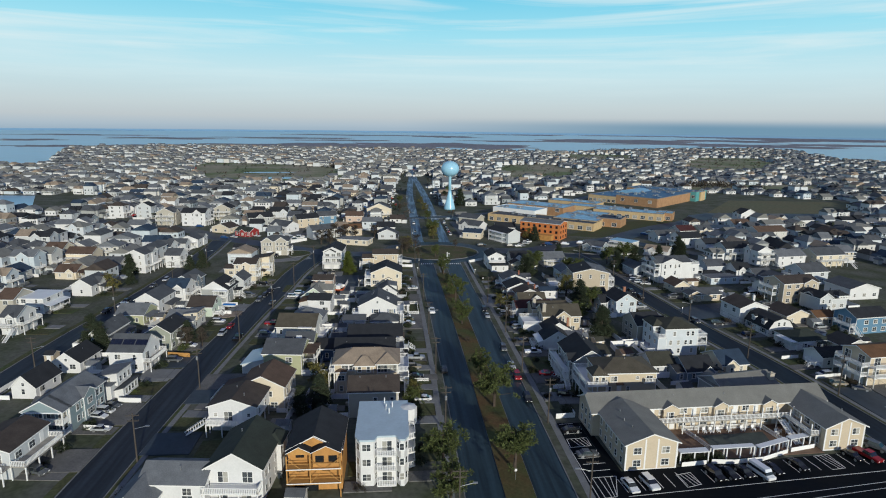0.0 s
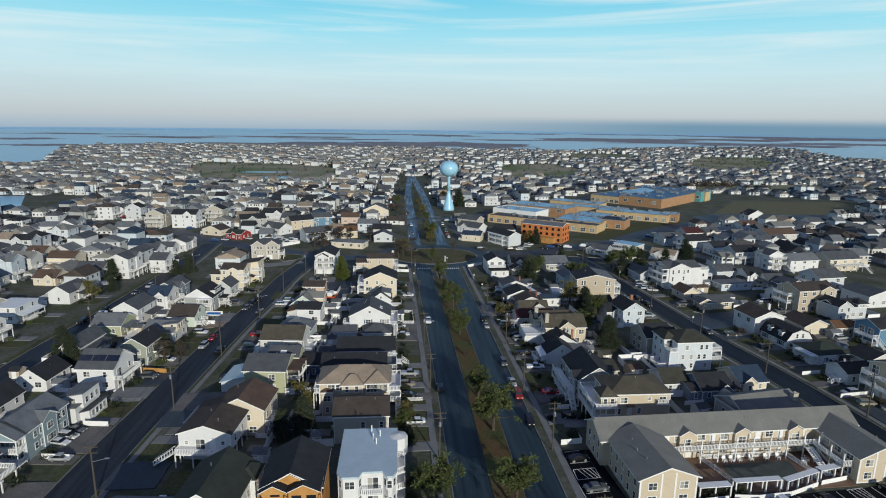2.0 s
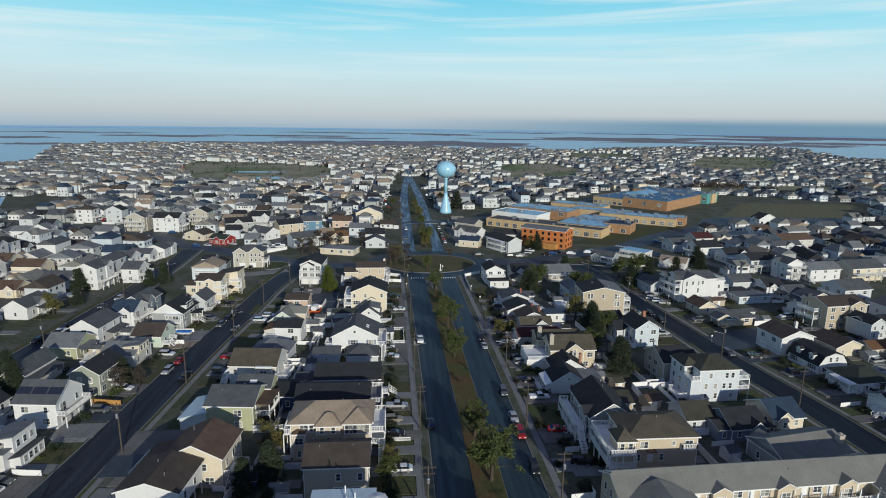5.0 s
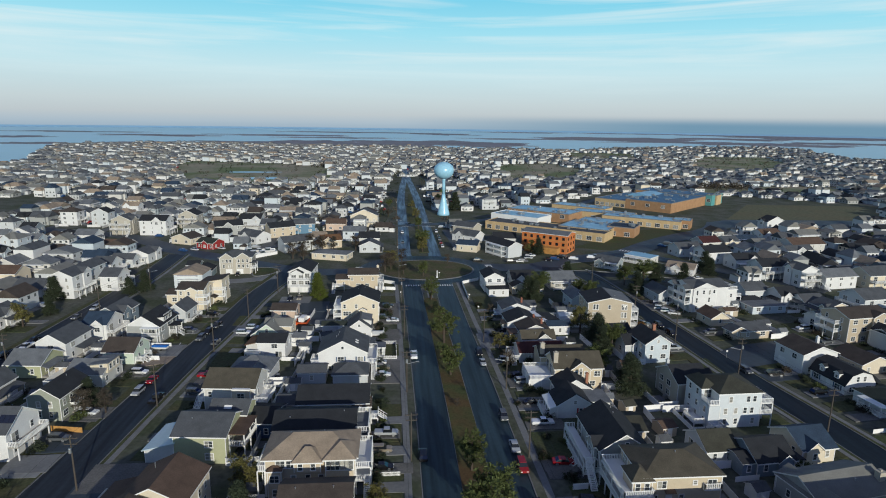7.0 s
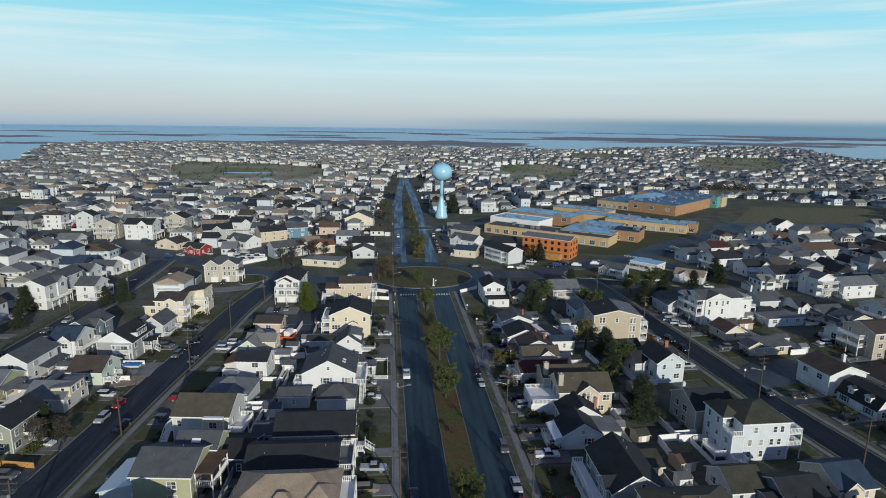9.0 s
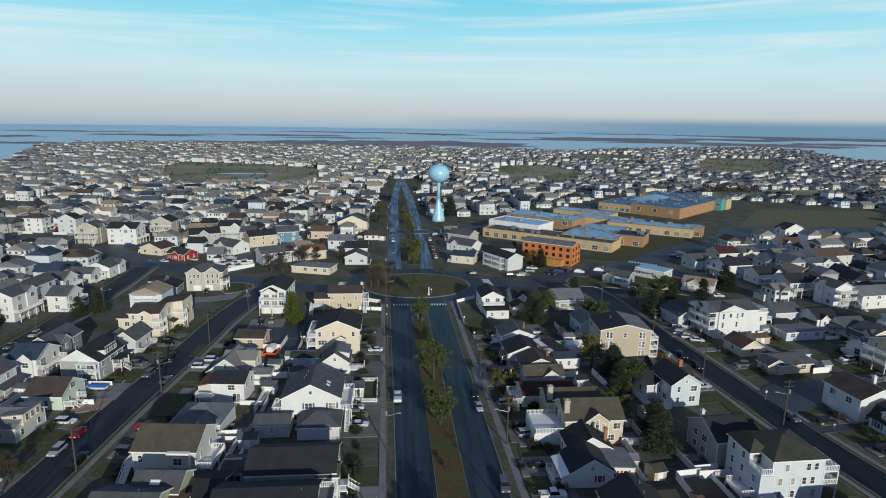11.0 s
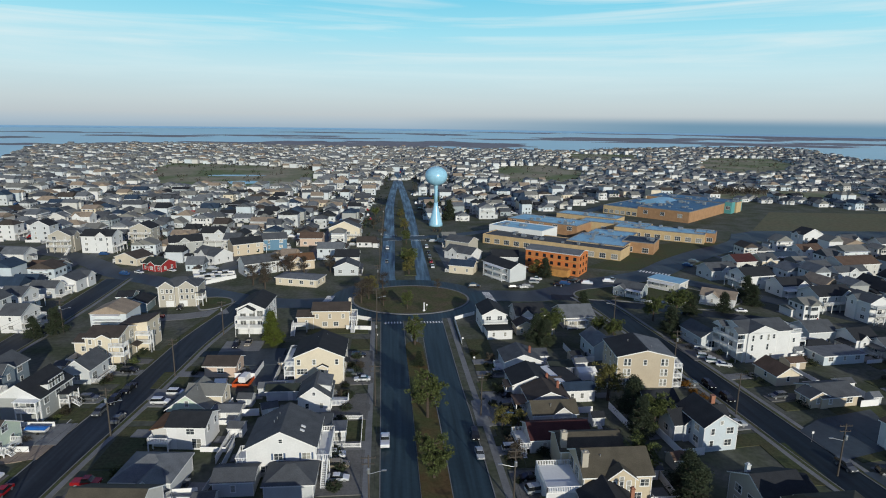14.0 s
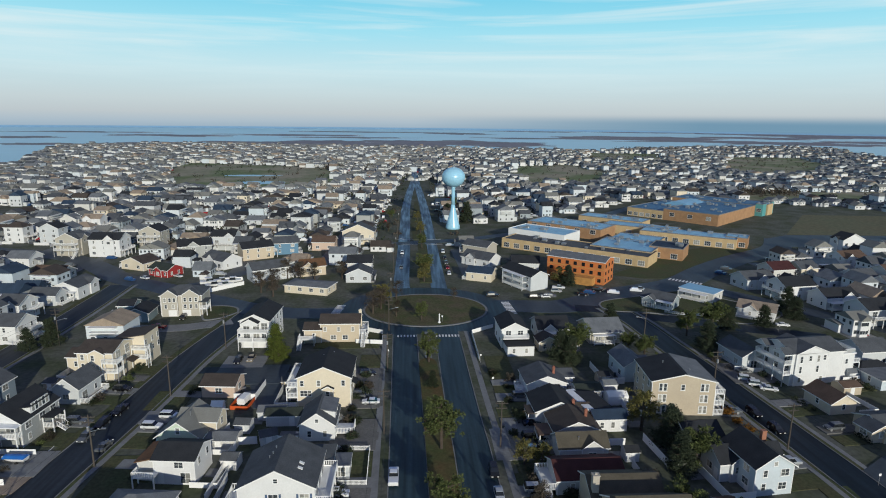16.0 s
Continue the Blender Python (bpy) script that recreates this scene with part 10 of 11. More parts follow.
PATIO = bmesh.new()
box(PATIO, -1.7, 1.7, -1.3, 1.3, -0.2, 0.12)
PATIO = to_mesh("patio", PATIO, CONCRETE)
for k, (o, w, d) in enumerate(BODIES):
    m = o.matrix_basis
    front = 1 if (o.location.x < 0) == (abs(o.location.x) < 45 or abs(o.location.x) > 76) else -1
    for j in range(3):
        p = m @ Vector((front * (w / 2 + rng.uniform(2.2, 3.4)), rng.uniform(-d / 2, d / 2), 0))
        if not clear_spot(p.x, p.y):
            continue
        ob = new("shrub", rng.choice(SHRUB))
        f = rng.uniform(0.6, 1.3)
        ob.matrix_basis = pose(p.x, p.y, 0, 0, 0, rng.uniform(0, 360)) @ Matrix.Diagonal((f, f, f * rng.uniform(0.8, 1.2), 1))
        tagged(ob, "low shrub growing beside a house wall", "shrub", "shrubs beside the houses")
    # a drive towards the street, often with a car on it, and a patch of lawn beside it
    e = rng.choice((-1, 1))
    far = next((r for r in (9.0, 7.5, 6.0, 4.5) if clear_spot(*(m @ Vector((front * (w / 2 + r), e * (d / 2 - 1.4), 0))).xy, o, 0.2)), 0)
    if far:
        kind = rng.choice((CONCRETE, CONCRETE, GRAVEL))
        ring = [m @ Vector((front * (w / 2 + a), e * (d / 2 - 1.4) + b, 0)) for a, b in ((0.2, -1.6), (far, -1.6), (far, 1.6), (0.2, 1.6))]
        sheet("driveway", [(q.x, q.y) for q in (ring if front > 0 else ring[::-1])], 0.151 + 0.0011 * k, kind, "plain drive of concrete or gravel beside a house", "driveway", depth=0.3)
        ring = [m @ Vector((front * (w / 2 + a), -e * d * 0.22 + b * d, 0)) for a, b in ((0.6, -0.24), (far, -0.24), (far, 0.24), (0.6, 0.24))]
        sheet("lawn", [(q.x, q.y) for q in (ring if front > 0 else ring[::-1])], 0.051 + 0.0011 * k, GRASS, "small front lawn of dull winter grass", "grass", depth=0.2)
        p = m @ Vector((front * (w / 2 + far - 3.0), e * (d / 2 - 1.4), 0))
        if far > 5 and rng.random() < 0.45 and all(math.hypot(p.x - a, p.y - b) > 4.5 for a, b in PARKED):
            PARKED.append((p.x, p.y))
            car(rng.choice(("sedan", "suv", "suv", "pickup")), rng.choice(("white", "silver", "black", "grey", "grey", "white", "blue")), p.x, p.y, math.degrees(m.to_euler().z) + rng.choice((88, 92, 270))).location.z = 0.17
    # the back yard: air unit, bin, patio, shed and a fence
    if k % 3 == 0:
        ob = new("air_unit", AIR)
        ob.matrix_basis = m @ pose(-front * (w / 2 + 0.8), rng.uniform(-.3, .3) * d, 0)
        tagged(ob, "grey metal air conditioning unit beside a house", "air unit", "air units")
    if k % 2:
        ob = new("waste_bin", BIN)
        ob.matrix_basis = m @ pose(-front * (w / 2 + 0.7), rng.uniform(-.4, .4) * d + 1.6, 0)
        tagged(ob, "dark plastic waste bin standing beside a house", "bin", "waste bins")
    p = m @ Vector((-front * (w / 2 + 3.0), rng.uniform(-.2, .2) * d, 0))
    if clear_spot(p.x, p.y, o, 1.6):
        ob = new("patio", PATIO)
        ob.matrix_basis = pose(p.x, p.y, 0.002 * (k % 4), 0, 0, math.degrees(m.to_euler().z))
        tagged(ob, "small concrete patio behind a house", "patio", "patios", "structure")
    p = m @ Vector((-front * (w / 2 + rng.uniform(4, 6)), rng.choice((-.4, .4)) * d, 0))
    if clear_spot(p.x, p.y, o, 2.2) and rng.random() < 0.6:
        shed(p.x, p.y, rng.uniform(2.2, 3.4), rng.uniform(2.2, 3.0), math.degrees(m.to_euler().z), rng.choice(("lightgrey", "white", "offwhite", "tan")), rng.choice(("grey", "dark", "light")))
    c, a, b = [m @ Vector((-front * (w / 2 + u), v, 0)) for u, v in ((0.1, -d / 2 - 0.9), (5.2, -d / 2 - 0.9), (5.2, d / 2 + 0.4))]
    if d > 6 and clear_spot(a.x, a.y, o, 0.3) and clear_spot(c.x, c.y, o, 0.2):
        line = [(c.x, c.y), (a.x, a.y)] + ([(b.x, b.y)] if clear_spot(b.x, b.y, o, 0.3) else [])
        fence(line, rng.choice((1.2, 1.6, 1.8)))


# ---------------------------------------------------------------- the rest of the town, street after street
def inside(x, y, ring):
    odd = False
    for (x0, y0), (x1, y1) in zip(ring, ring[1:] + ring[:1]):
        if (y0 > y) != (y1 > y) and x < (x1 - x0) * (y - y0) / (y1 - y0) + x0:
            odd = not odd
    return odd


OPEN_GROUND = [
    [(25.9, 356.3), (104.6, 340.8), (157.9, 365.4), (190.6, 394.5), (278.4, 393.3), (333.6, 420.8), (397.3, 510.4), (316.3, 563.6), (196.5, 602.4), (85.5, 496.3), (20.9, 467.0)],
    [(-240, 680), (-140, 664), (-89, 722), (-113, 905), (-235, 968), (-341, 994), (-307, 831)],
    [(439, 848), (520, 843), (685, 1039), (785, 1258), (646, 1262), (475, 1004)],
    [(-440.0, 443.6), (-263.7, 446.1), (-267.6, 547.4), (-446.5, 544.2)],
    [(133, 719), (196, 725), (256, 856), (242, 1008), (154, 972), (111, 791)],
    [(276.4, 586.3), (428.6, 589.1), (486.0, 659.5), (312.6, 653.4)],
    [(289, 1095), (432, 1095), (532, 1353), (385, 1380)],
]
TAKEN = [(o.location.x, o.location.y) for o in scene.objects if o.get("category") == "house"]


def free(x, y, gap):
    if abs(x + 2) < 20 and y < 755:
        return False
    if 40 < x < 132 and 318 < y < 366 or 56 < x < 134 and 262 < y < 325 or -116 < x < -60 and 268 < y < 332:
        return False
    if math.hypot(x + 4.0, y - 300) < 48 or math.hypot(x - 19, y - 456) < 24:
        return False
    if not inside(x, y, LAND) or any(inside(x, y, r) for r in OPEN_GROUND):
        return False
    for line, width in STREETS:
        for a in line:
            if math.hypot(x - a[0], y - a[1]) < width / 2 + 8:
                return False
    return all(abs(x - a) > gap or abs(y - b) > gap for a, b in TAKEN)


rng = random.Random(11)
far_walls = ["white", "white", "white", "white", "offwhite", "offwhite", "white", "ice", "lightgrey", "lightgrey", "lightgrey", "ice", "paleblue", "ice", "slategrey", "grey", "cream", "paleblue"]
far_roofs = ["grey", "grey", "light", "light", "pale", "dark", "dark", "tan", "umber", "light", "pale", "blue"]
# sets for houses beyond y = 620: distance haze is put into these colours
haze_walls = ["white", "lightgrey", "ice", "lightgrey", "offwhite", "white", "ice", "paleblue"]
haze_roofs = ["light", "light", "pale", "pale", "light", "tan", "pale", "light", "grey"]
buckets = {}


def far_body(x, y, w, d, h, rise, kind, wall, top, rot, panes):
    """Walls, a closed roof with eaves, and windows of one body of the distance, into the joined meshes."""
    m = pose(x, y, 0, 0, 0, rot)
    vs, fs = buckets.setdefault(("wall", wall), ([], []))
    n = len(vs)
    W, D = w / 2, d / 2
    vs.extend(tuple(m @ Vector(p)) for z in (0, h) for p in ((-W, -D, z), (W, -D, z), (W, D, z), (-W, D, z)))
    fs.extend(tuple(n + i for i in f) for f in ((0, 1, 5, 4), (1, 2, 6, 5), (2, 3, 7, 6), (3, 0, 4, 7)))
    if kind != "hip":
        ends = ((4, 5), (6, 7)) if kind == "gy" else ((5, 6), (7, 4))
        for k, (a, b) in enumerate(ends):
            vs.append(tuple(m @ Vector((0, (-D, D)[k], h + rise) if kind == "gy" else ((W, -W)[k], 0, h + rise))))
            fs.append((n + a, n + b, n + 8 + k))
    vs, fs = buckets.setdefault(("roof", top), ([], []))
    n = len(vs)
    o, th = 0.3, 0.14
    k = rise / (W if kind == "gy" else D)
    e = h - o * k + 0.03
    ring = [(-W - o, -D - o), (W + o, -D - o), (W + o, D + o), (-W - o, D + o)]
    vs.extend(tuple(m @ Vector((*p, z))) for z in (e, e + th) for p in ring)
    top_z = h + rise + th
    if kind == "gy":
        ridge = ((0, -D - o, top_z), (0, D + o, top_z))
        faces = ((7, 4, 8, 9), (5, 6, 9, 8), (4, 5, 8), (6, 7, 9))
    else:
        g = min(D, W * 0.8) if kind == "hip" else -o
        ridge = ((-W + g, 0, top_z), (W - g, 0, top_z))
        faces = ((4, 5, 9, 8), (6, 7, 8, 9), (7, 4, 8), (5, 6, 9))
    vs.extend(tuple(m @ Vector(p)) for p in ridge)
    fs.extend(tuple(n + i for i in f) for f in faces + ((0, 1, 5, 4), (1, 2, 6, 5), (2, 3, 7, 6), (3, 0, 4, 7)))
    if panes:
        vs, fs = buckets.setdefault(("pane", "glass"), ([], []))
        for side in ("S", "E" if x < 0 else "W"):
            length = w if side == "S" else d
            for f in range(max(1, int(h / 2.7))):
                for i in range(3):
                    if rng.random() < 0.2:
                        continue
                    s = rng.uniform(0.35, 0.6)
                    mm = m @ on_face(side, w, d, -length / 2 + length * (i + 0.5) / 3, 1.0 + 2.7 * f)
                    n = len(vs)
                    vs.extend(tuple(mm @ Vector(p)) for p in ((-s, -0.03, 0), (s, -0.03, 0), (s, -0.03, 1.15), (-s, -0.03, 1.15)))
                    fs.append((n, n + 1, n + 2, n + 3))


def far_car(x, y, rot):
    """A parked car of the distance: a low hull with a narrower cabin."""
    vs, fs = buckets.setdefault(("car", rng.choice(("white", "white", "silver", "black", "grey", "red", "blue"))), ([], []))
    m = pose(x, y, 0.05, 0, 0, rot)
    for x0, y0, y1, z0, z1, taper in ((0.9, -2.3, 2.3, 0.25, 0.95, 1.0), (0.85, -1.0, 1.9, 0.95, 1.55, 0.8)):
        n = len(vs)
        vs.extend(tuple(m @ Vector(p)) for p in ((-x0, y0, z0), (x0, y0, z0), (x0, y1, z0), (-x0, y1, z0), (-x0 * taper, y0 * taper, z1), (x0 * taper, y0 * taper, z1), (x0 * taper, y1 * taper, z1), (-x0 * taper, y1 * taper, z1)))
        fs.extend(tuple(n + i for i in f) for f in ((4, 5, 6, 7), (0, 1, 5, 4), (1, 2, 6, 5), (2, 3, 7, 6), (3, 0, 4, 7)))


def far_house(x, y, rot):
    """A house of the distance with, often, a lower wing, a white balcony, a garage and a fence beside it."""
    w, d = rng.choice((7.0, 7.8, 8.6, 9.4, 10.4, 11.6, 13.0)) * rng.uniform(0.9, 1.1), rng.uniform(6.6, 10.0)
    h = rng.choice((2.7, 2.8, 2.9, 3.0, 3.2, 3.6, 4.4, 5.2, 5.4, 5.6, 6.2, 8.0))
    walls, tops = (far_walls, far_roofs) if y < 620 else (haze_walls, haze_roofs)
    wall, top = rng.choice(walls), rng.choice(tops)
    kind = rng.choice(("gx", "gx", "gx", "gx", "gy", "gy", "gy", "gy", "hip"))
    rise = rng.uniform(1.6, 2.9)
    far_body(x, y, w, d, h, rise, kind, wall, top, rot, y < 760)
    if rng.random() < 0.45:
        # a front wing as high as the house, its gable across the main ridge
        m = pose(x, y, 0, 0, 0, rot) @ Vector((rng.uniform(-.25, .25) * w, -d * 0.32, 0))
        far_body(m.x, m.y, w * rng.uniform(0.35, 0.5), d * 0.62, h, rise * 0.8, "gy", wall if rng.random() < 0.7 else "white", top, rot, y < 700)
    if rng.random() < 0.6:
        far_body(x + rng.choice((-1, 1)) * w * 0.5, y + rng.uniform(-3, 3), rng.uniform(3, 5), rng.uniform(3.5, 6), min(h, 3.0) * rng.uniform(0.8, 1.0), rng.uniform(0.6, 1.3), rng.choice(("gx", "gy")), wall, top, rot, False)
    if rng.random() < 0.5:
        far_body(x + rng.uniform(-8, 8), y + rng.choice((-1, 1)) * rng.uniform(5.5, 6.5), rng.uniform(2.2, 3.4), rng.uniform(2.2, 4), 2.2, 0.8, "gy", rng.choice(walls), rng.choice(tops), rot, False)
    if rng.random() < 0.5:
        # a balcony slab with its rail and a flat canopy over it
        vs, fs = buckets.setdefault(("porch", "white"), ([], []))
        m = pose(x, y, 0, 0, 0, rot)
        half, z = w * rng.uniform(0.25, 0.48), max(0.5, h - 2.6)
        for z0, z1, y0 in ((z - 0.2, z, 1.8), (z + 0.75, z + 0.95, 1.8), (z + 2.3, z + 2.5, 2.0)):
            n = len(vs)
            vs.extend(tuple(m @ Vector(p)) for zz in (z0, z1) for p in ((-half, -d / 2 - y0, zz), (half, -d / 2 - y0, zz), (half, -d / 2, zz), (-half, -d / 2, zz)))
            fs.extend(tuple(n + i for i in f) for f in ((4, 5, 6, 7), (0, 1, 5, 4), (1, 2, 6, 5), (3, 0, 4, 7)))
    if rng.random() < 0.45:
        # the pebbled lot that the house stands on
        vs, fs = buckets.setdefault(("lot", "pale"), ([], []))
        m = pose(x, y, 0, 0, 0, rot)
        a, b, n = w / 2 + rng.uniform(1.5, 4.0), d / 2 + rng.uniform(1.0, 4.0), len(vs)
        vs.extend(tuple(m @ Vector((*p, 0.05 + 0.01 * (n % 3)))) for p in ((-a, -b), (a, -b), (a, b), (-a, b)))
        fs.append((n, n + 1, n + 2, n + 3))
    if rng.random() < 0.5 and y < 1000:
        far_car(x + rng.choice((-1, 1)) * rng.uniform(7, 9), y + rng.uniform(-4, 4), rng.choice((0, 90, 80)))
    if rng.random() < 0.4 and y < 900:
        vs, fs = buckets.setdefault(("wall", "white"), ([], []))
        m = pose(x, y - d / 2 - 1.5, 0, 0, 0, rot + rng.choice((0, 90)))
        n = len(vs)
        vs.extend(tuple(m @ Vector(p)) for p in ((-4, 0, 0), (4, 0, 0), (4, 0, 1.4), (-4, 0, 1.4), (-4, 0.1, 0), (4, 0.1, 0), (4, 0.1, 1.4), (-4, 0.1, 1.4)))
        fs.extend(((n, n + 1, n + 2, n + 3), (n + 5, n + 4, n + 7, n + 6), (n + 3, n + 2, n + 6, n + 7)))


def far_yard(x, y, half, rot):
    """A shed, a white fence, a car and a pale drive round a house of the middle distance."""
    if rng.random() < 0.6:
        far_body(x + rng.choice((-1, 1)) * rng.uniform(7.5, 9.5), y + rng.uniform(-4, 4), rng.uniform(2.5, 4), rng.uniform(2.5, 4), 2.3, 0.9, "gy", rng.choice(far_walls), rng.choice(far_roofs), rot, False)
    for k in range(2):
        far_car(x + rng.choice((-1, 1)) * rng.uniform(7, 10), y + rng.uniform(-5, 5), rng.choice((0, 90, 80)))
    vs, fs = buckets.setdefault(("wall", "white"), ([], []))
    for turn in (0, 90):
        m = pose(x + rng.uniform(-6, 6), y - half - rng.uniform(1.0, 2.5), 0, 0, 0, rot + turn)
        n = len(vs)
        vs.extend(tuple(m @ Vector(p)) for p in ((-4, 0, 0), (4, 0, 0), (4, 0, 1.4), (-4, 0, 1.4), (-4, 0.1, 0), (4, 0.1, 0), (4, 0.1, 1.4), (-4, 0.1, 1.4)))
        fs.extend(((n, n + 1, n + 2, n + 3), (n + 5, n + 4, n + 7, n + 6), (n + 3, n + 2, n + 6, n + 7)))
    vs, fs = buckets.setdefault(("drive", "grey"), ([], []))
    s = rng.choice((-1, 1))
    m = pose(x + s * 8.5, y + rng.uniform(-3, 3), 0, 0, 0, rot)
    n = len(vs)
    vs.extend(tuple(m @ Vector(p)) for p in ((-3.5, -1.8, 0.06), (3.5, -1.8, 0.06), (3.5, 1.8, 0.06), (-3.5, 1.8, 0.06)))
    fs.append((n, n + 1, n + 2, n + 3))


for x, y, rot in ((-134.2, 334.1, 62), (-121.9, 336.4, 62), (-159.0, 360.8, 90), (-147.9, 374.9, 80), (-173.3, 396.6, 90), (23.8, 311.5, 90), (39.6, 309.4, 90), (45.8, 310.5, 85), (62.5, 315.0, 60), (68.1, 319.4, 60), (72.0, 315.1, 70), (81.9, 317.7, 75), (130.4, 343.8, 45), (137.2, 351.5, 45)):
    far_car(x, y, rot)
near_count = 0
for col in range(-30, 42):
    lean = -3 if col < 0 else 4
    for side in (-8.8, 8.8):
        y = 330.0 if abs(col * 35 + side + 20) < 92 else (262.0 if col > 0 else 215.0) if abs(col * 35 + 20) < 200 else 120.0
        while y < 1760:
            y += rng.uniform(10.4, 16.0) if y > 330 else rng.uniform(8.6, 11.5)
            x = col * 35 + side + 20 - math.sin(radians(lean)) * (y - 300) * 0.6 + rng.uniform(-3.5, 3.5)
            if free(x, y, 9.4 if y > 480 else 10.6) and rng.random() < 0.95:
                if y < 470 and -230 < x < 330 and near_count < 58:
                    near_count += 1
                    house(round(x, 1), round(y, 1), round(rng.uniform(7.0, 11.0), 1), round(rng.uniform(7.0, 10.0), 1), rng.choice((1, 1.3, 1.5, 2, 2, 2, 2.6, 3)), rng.choice(("gx", "gx", "gy", "hip")), rng.choice(far_walls), rng.choice(far_roofs), lean + rng.uniform(-2, 2), feats=rng.choice(("", "", "S2", "E2" if x < 0 else "W2")), detail=1)
                    far_yard(x, y, 5.0, lean)
                else:
                    far_house(x, y, lean + rng.choice((0, 0, 90)) + rng.uniform(-3, 3))
def far_porch(ob):
    """White balconies with rails and posts before a house of the middle distance."""
    wall = next(c for c in ob.children if c.name.startswith("wall"))
    w, d, h = wall.dimensions
    h = max(v.co.z for v in wall.data.vertices if abs(abs(v.co.y) - d / 2) < 0.1 and abs(abs(v.co.x) - w / 2) < 0.1)
    vs, fs = buckets.setdefault(("porch", "white"), ([], []))
    m = ob.matrix_world if ob.parent is None and ob.matrix_world.translation.length > 1 else ob.matrix_basis
    half = w * rng.uniform(0.28, 0.46)
    mid = rng.uniform(-1, 1) * (w / 2 - half)
    deep = rng.uniform(1.6, 2.6)

    def slab(x0, x1, y0, y1, z0, z1):
        n = len(vs)
        vs.extend(tuple(m @ Vector(p)) for p in ((x0, y0, z0), (x1, y0, z0), (x1, y1, z0), (x0, y1, z0), (x0, y0, z1), (x1, y0, z1), (x1, y1, z1), (x0, y1, z1)))
        fs.extend(tuple(n + i for i in f) for f in ((4, 5, 6, 7), (0, 1, 5, 4), (1, 2, 6, 5), (2, 3, 7, 6), (3, 0, 4, 7), (3, 2, 1, 0)))
    y0, y1 = -d / 2 - deep, -d / 2 - 0.02
    levels = [z for z in (0.5, 3.1, 5.7) if z + 2.2 < h + 0.6]
    for z in levels:
        slab(mid - half, mid + half, y0, y1, z - 0.12, z + 0.1)
        slab(mid - half, mid + half, y0, y0 + 0.08, z + 0.95, z + 1.05)
        k = int(half * 2 / 0.45)
        for i in range(k + 1):
            x = mid - half + 2 * half * i / k
            slab(x - 0.05, x + 0.05, y0 + 0.01, y0 + 0.07, z + 0.1, z + 0.95)
    top = (levels or [0.5])[-1] + 2.4
    slab(mid - half - 0.2, mid + half + 0.2, y0 - 0.2, y1, top, top + 0.16)
    for i in range(3):
        x = mid - half + half * i
        slab(x - 0.09, x + 0.09, y0, y0 + 0.18, 0, top)


for ob in [o for o in scene.objects if o.get("category") == "house" and 235 < o.location.y < 480]:
    if rng.random() < 0.5 and not any(c.name.startswith(("deck", "porch", "rail", "post")) for c in ob.children):
        far_porch(ob)
bm = bmesh.new()
for col in range(-30, 42):
    lean = -3 if col < 0 else 4
    run = []
    for k in range(0, 86):
        y = 335 + 15 * k
        x = col * 35 + 20 - math.sin(radians(lean)) * (y - 300) * 0.6
        if inside(x, y, LAND) and abs(x) > 16 and not any(inside(x, y, r) for r in OPEN_GROUND) and math.hypot(x - 19, y - 456) > 20:
            run.append((x, y))
        elif run:
            break
    for (x0, y0), (x1, y1) in zip(run, run[1:]):
        prism(bm, [(x0 - 2.8, y0), (x0 + 2.8, y0), (x1 + 2.8, y1), (x1 - 2.8, y1)], -0.1, 0.045)
tagged(part("distant_streets", bm, material("asphalt_grey", (0.075, 0.085, 0.095), 0.6, vary=0.2, scale=0.05, fine=0.5)), "asphalt side streets between the distant houses", "road", "", "stuff")
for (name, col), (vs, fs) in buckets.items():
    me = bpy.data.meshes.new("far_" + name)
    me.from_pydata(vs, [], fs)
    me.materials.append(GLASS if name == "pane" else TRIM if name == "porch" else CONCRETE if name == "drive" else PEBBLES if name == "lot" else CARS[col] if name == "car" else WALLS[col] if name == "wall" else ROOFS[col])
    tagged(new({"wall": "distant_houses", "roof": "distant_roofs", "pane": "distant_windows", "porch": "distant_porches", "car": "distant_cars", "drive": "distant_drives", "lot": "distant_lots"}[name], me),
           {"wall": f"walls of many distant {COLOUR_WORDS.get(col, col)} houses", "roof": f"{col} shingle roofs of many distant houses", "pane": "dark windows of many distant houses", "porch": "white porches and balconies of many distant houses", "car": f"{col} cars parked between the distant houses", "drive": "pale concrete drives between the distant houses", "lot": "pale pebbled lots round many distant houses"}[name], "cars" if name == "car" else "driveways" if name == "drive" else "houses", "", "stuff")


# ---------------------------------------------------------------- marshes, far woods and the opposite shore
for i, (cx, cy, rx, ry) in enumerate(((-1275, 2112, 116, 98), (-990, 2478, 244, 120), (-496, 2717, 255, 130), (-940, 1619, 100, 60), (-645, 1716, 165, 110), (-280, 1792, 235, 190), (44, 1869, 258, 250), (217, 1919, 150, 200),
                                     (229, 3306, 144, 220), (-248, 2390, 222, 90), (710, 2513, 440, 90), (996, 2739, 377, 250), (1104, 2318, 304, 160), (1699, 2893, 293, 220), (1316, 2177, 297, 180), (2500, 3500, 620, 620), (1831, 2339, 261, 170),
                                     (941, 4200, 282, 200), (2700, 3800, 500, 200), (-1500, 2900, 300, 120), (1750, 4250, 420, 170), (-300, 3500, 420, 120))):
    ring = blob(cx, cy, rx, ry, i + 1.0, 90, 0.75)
    tagged(sheet("marsh", ring, -0.5 + 0.004 * i, MARSH, "flat salt marsh in the bay, tinted blue-grey with haze", "marsh", depth=0.6), group="marsh islands")
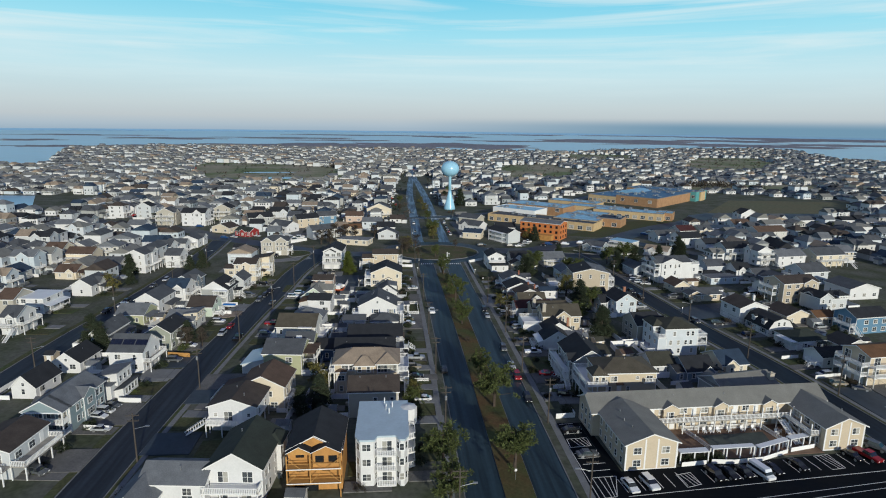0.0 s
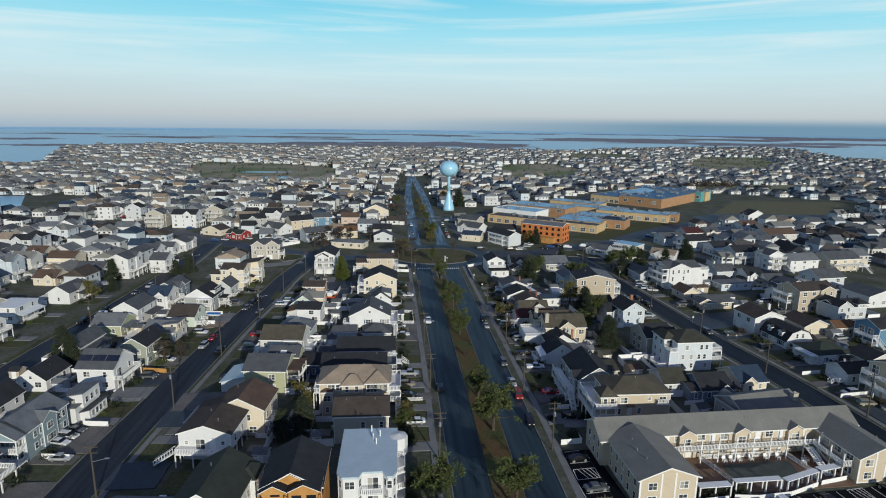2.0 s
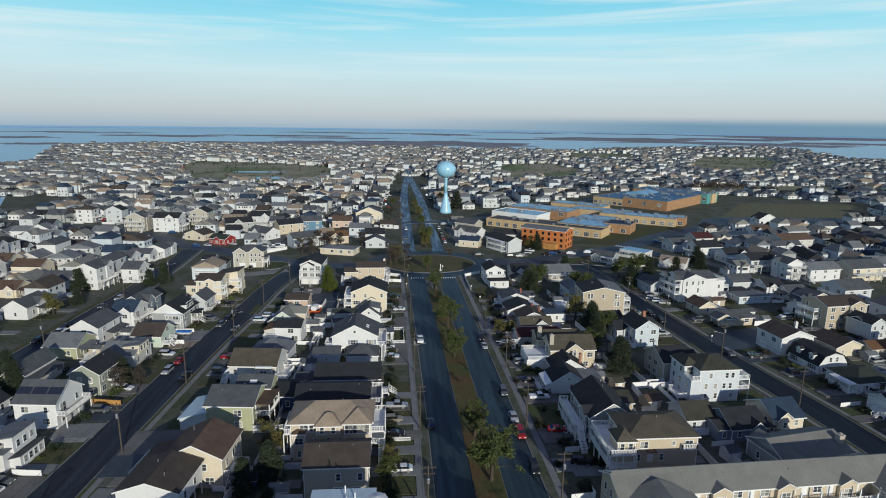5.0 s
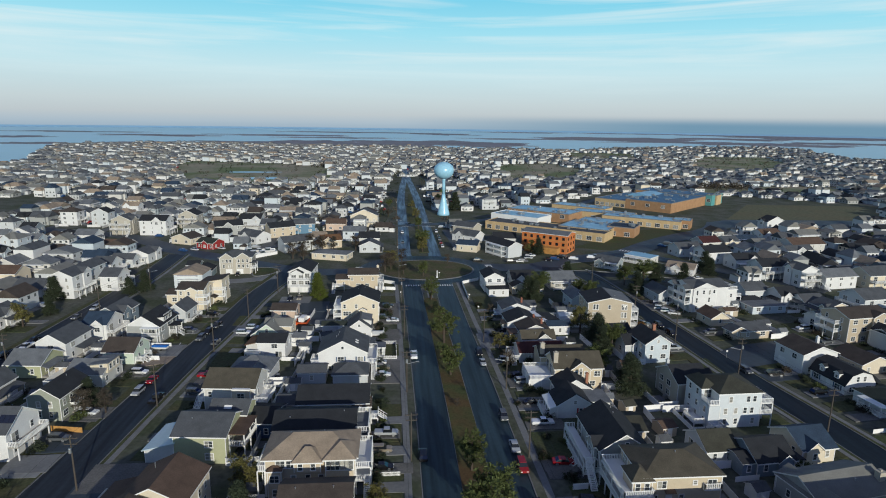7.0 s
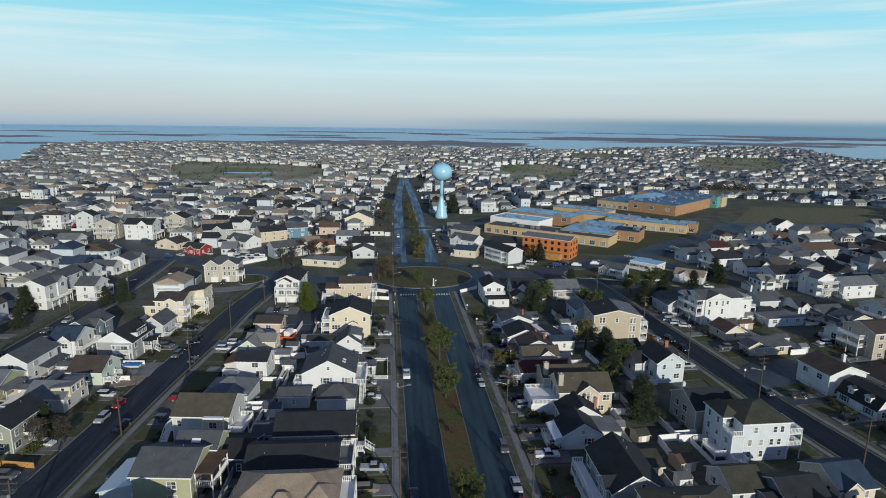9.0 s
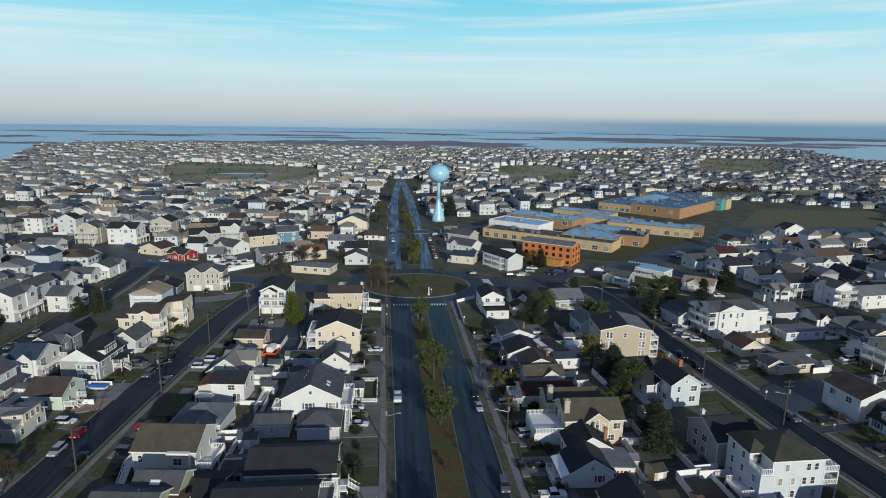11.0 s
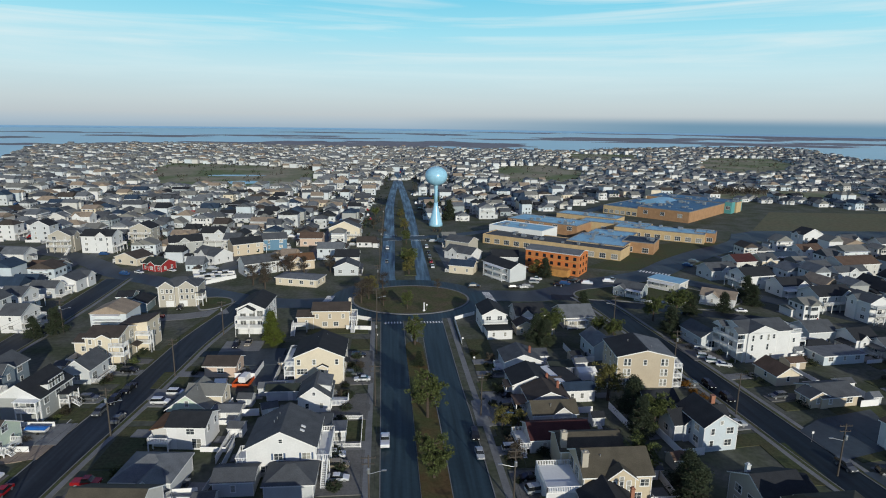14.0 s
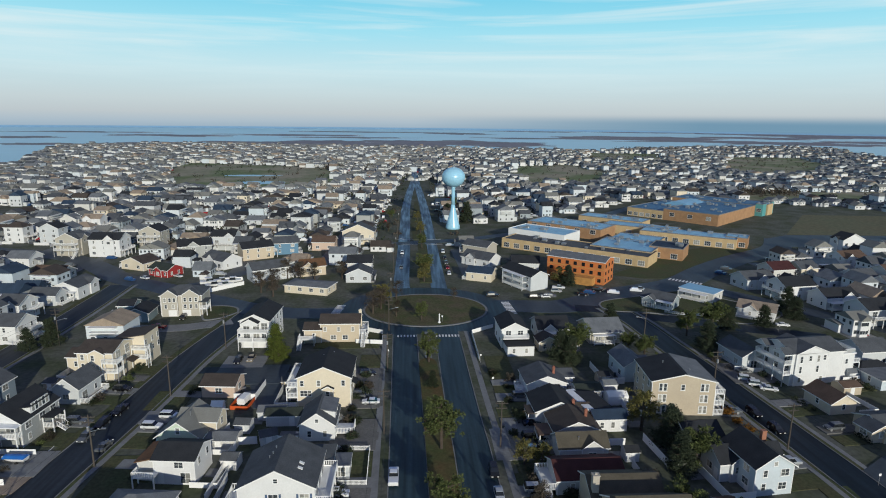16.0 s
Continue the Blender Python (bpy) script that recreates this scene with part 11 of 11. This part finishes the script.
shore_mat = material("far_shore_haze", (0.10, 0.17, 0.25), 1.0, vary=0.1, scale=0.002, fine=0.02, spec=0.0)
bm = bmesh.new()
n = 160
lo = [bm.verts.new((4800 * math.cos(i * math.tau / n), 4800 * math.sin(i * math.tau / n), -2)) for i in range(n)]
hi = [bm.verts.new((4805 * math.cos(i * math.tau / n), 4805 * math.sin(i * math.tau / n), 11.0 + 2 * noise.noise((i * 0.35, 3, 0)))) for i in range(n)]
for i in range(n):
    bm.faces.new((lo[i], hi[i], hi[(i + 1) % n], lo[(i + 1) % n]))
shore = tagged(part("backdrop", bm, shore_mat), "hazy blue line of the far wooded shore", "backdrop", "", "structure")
# the haze before the shore is added as a faint blue glow
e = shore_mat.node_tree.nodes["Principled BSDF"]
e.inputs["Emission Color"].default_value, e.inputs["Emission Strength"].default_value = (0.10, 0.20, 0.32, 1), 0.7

# golf ground, pond, cove and fields between the far houses
sheet("field", OPEN_GROUND[1], 0.05, TURF, "open golf ground of dull green and brown turf", "field")
sheet("pond", blob(-196, 800, 30, 9, 5.0), 0.11, WATER, "long narrow pond on the golf ground", "pond")
sheet("pond", blob(-164, 722, 24, 15, 3.0), 0.12, WATER, "small pond on the golf ground", "pond")
for ring in (OPEN_GROUND[2], OPEN_GROUND[4], OPEN_GROUND[5], OPEN_GROUND[6]):
    sheet("field", ring, 0.05, TURF, "open field of dull green and brown grass between houses", "field")
sheet("cove", [(-492.7, 460.5), (-301.0, 463.4), (-341.1, 537.0), (-498.7, 543.3)], 0.06, WATER, "narrow cove of still water between the houses", "water")

# scattered trees of the distance: uneven clumps of leaf sprays, joined
rng = random.Random(23)
verts, faces = [], []


def near_road(x, y):
    return any(math.hypot(x - a[0], y - a[1]) < width / 2 + 5 for line, width in STREETS for a in line)


def far_clump(x, y, r, h):
    for k in range(15 if y < 480 else 7 if y < 800 else 4):
        a, q = rng.uniform(0, math.tau), rng.random() ** 0.5
        p = Vector((x + r * q * math.cos(a), y + r * q * math.sin(a), h * rng.uniform(0.15, 1.0) * (1 - 0.4 * q)))
        e = Vector((rng.gauss(0, 1), rng.gauss(0, 1), rng.gauss(0, .8))).normalized() * rng.uniform(0.5, 1.1) * (1 if y < 480 else 1.5 if y < 800 else 2.0)
        g = e.orthogonal().normalized() * rng.uniform(0.3, 0.7)
        f = e.cross(g).normalized() * rng.uniform(0.3, 0.6)
        n = len(verts)
        verts.extend(tuple(v) for v in (p - e, p + g, p + e, p - g, p + f, p - f))
        faces.extend(((n, n + 1, n + 4), (n + 1, n + 2, n + 4), (n + 2, n + 3, n + 4), (n + 3, n, n + 4), (n + 1, n, n + 5), (n + 2, n + 1, n + 5), (n + 3, n + 2, n + 5), (n, n + 3, n + 5)))


for i in range(13500):
    x, y = rng.uniform(-850, 1250), rng.uniform(130, 1740)
    if y < 375 and -230 < x < 230 or y < 430 and (near_road(x, y) or -230 < x < 230 and rng.random() < 0.5):
        continue
    if inside(x, y, LAND) and abs(x) > 13 and not inside(x, y, OPEN_GROUND[0]) and not inside(x, y, OPEN_GROUND[3]) and math.hypot(x + 4.0, y - 300) > 36:
        if any(inside(x, y, r) for r in OPEN_GROUND[1:]) and rng.random() < 0.6:
            continue
        far_clump(x, y, rng.uniform(1.4, 3.8), rng.uniform(2.5, 7.0))
for i in range(240):
    far_clump(rng.uniform(210, 360), 640 + rng.uniform(-14, 14), rng.uniform(3, 6), rng.uniform(5, 9))
    far_clump(rng.uniform(480, 640), 1480 + rng.uniform(-25, 25), rng.uniform(4, 8), rng.uniform(8, 14))
    far_clump(rng.uniform(-130, -60), rng.uniform(880, 960), rng.uniform(3, 6), rng.uniform(5, 10))
    far_clump(rng.uniform(250, 330), rng.uniform(1080, 1300), rng.uniform(3, 6), rng.uniform(5, 10))
half = (len(faces) // 16) * 8
for name, part_faces, leaf in (("distant_trees", faces[:half], "dark"), ("distant_trees", faces[half:], "brown")):
    me = bpy.data.meshes.new("far_trees")
    used = sorted({i for f in part_faces for i in f})
    at = {i: k for k, i in enumerate(used)}
    me.from_pydata([verts[i] for i in used], [], [tuple(at[i] for i in f) for f in part_faces])
    me.materials.append(LEAF[leaf])
    tagged(new(name, me), f"{'dark evergreen' if leaf == 'dark' else 'bare brown'} trees scattered between the distant houses", "trees", "", "stuff")
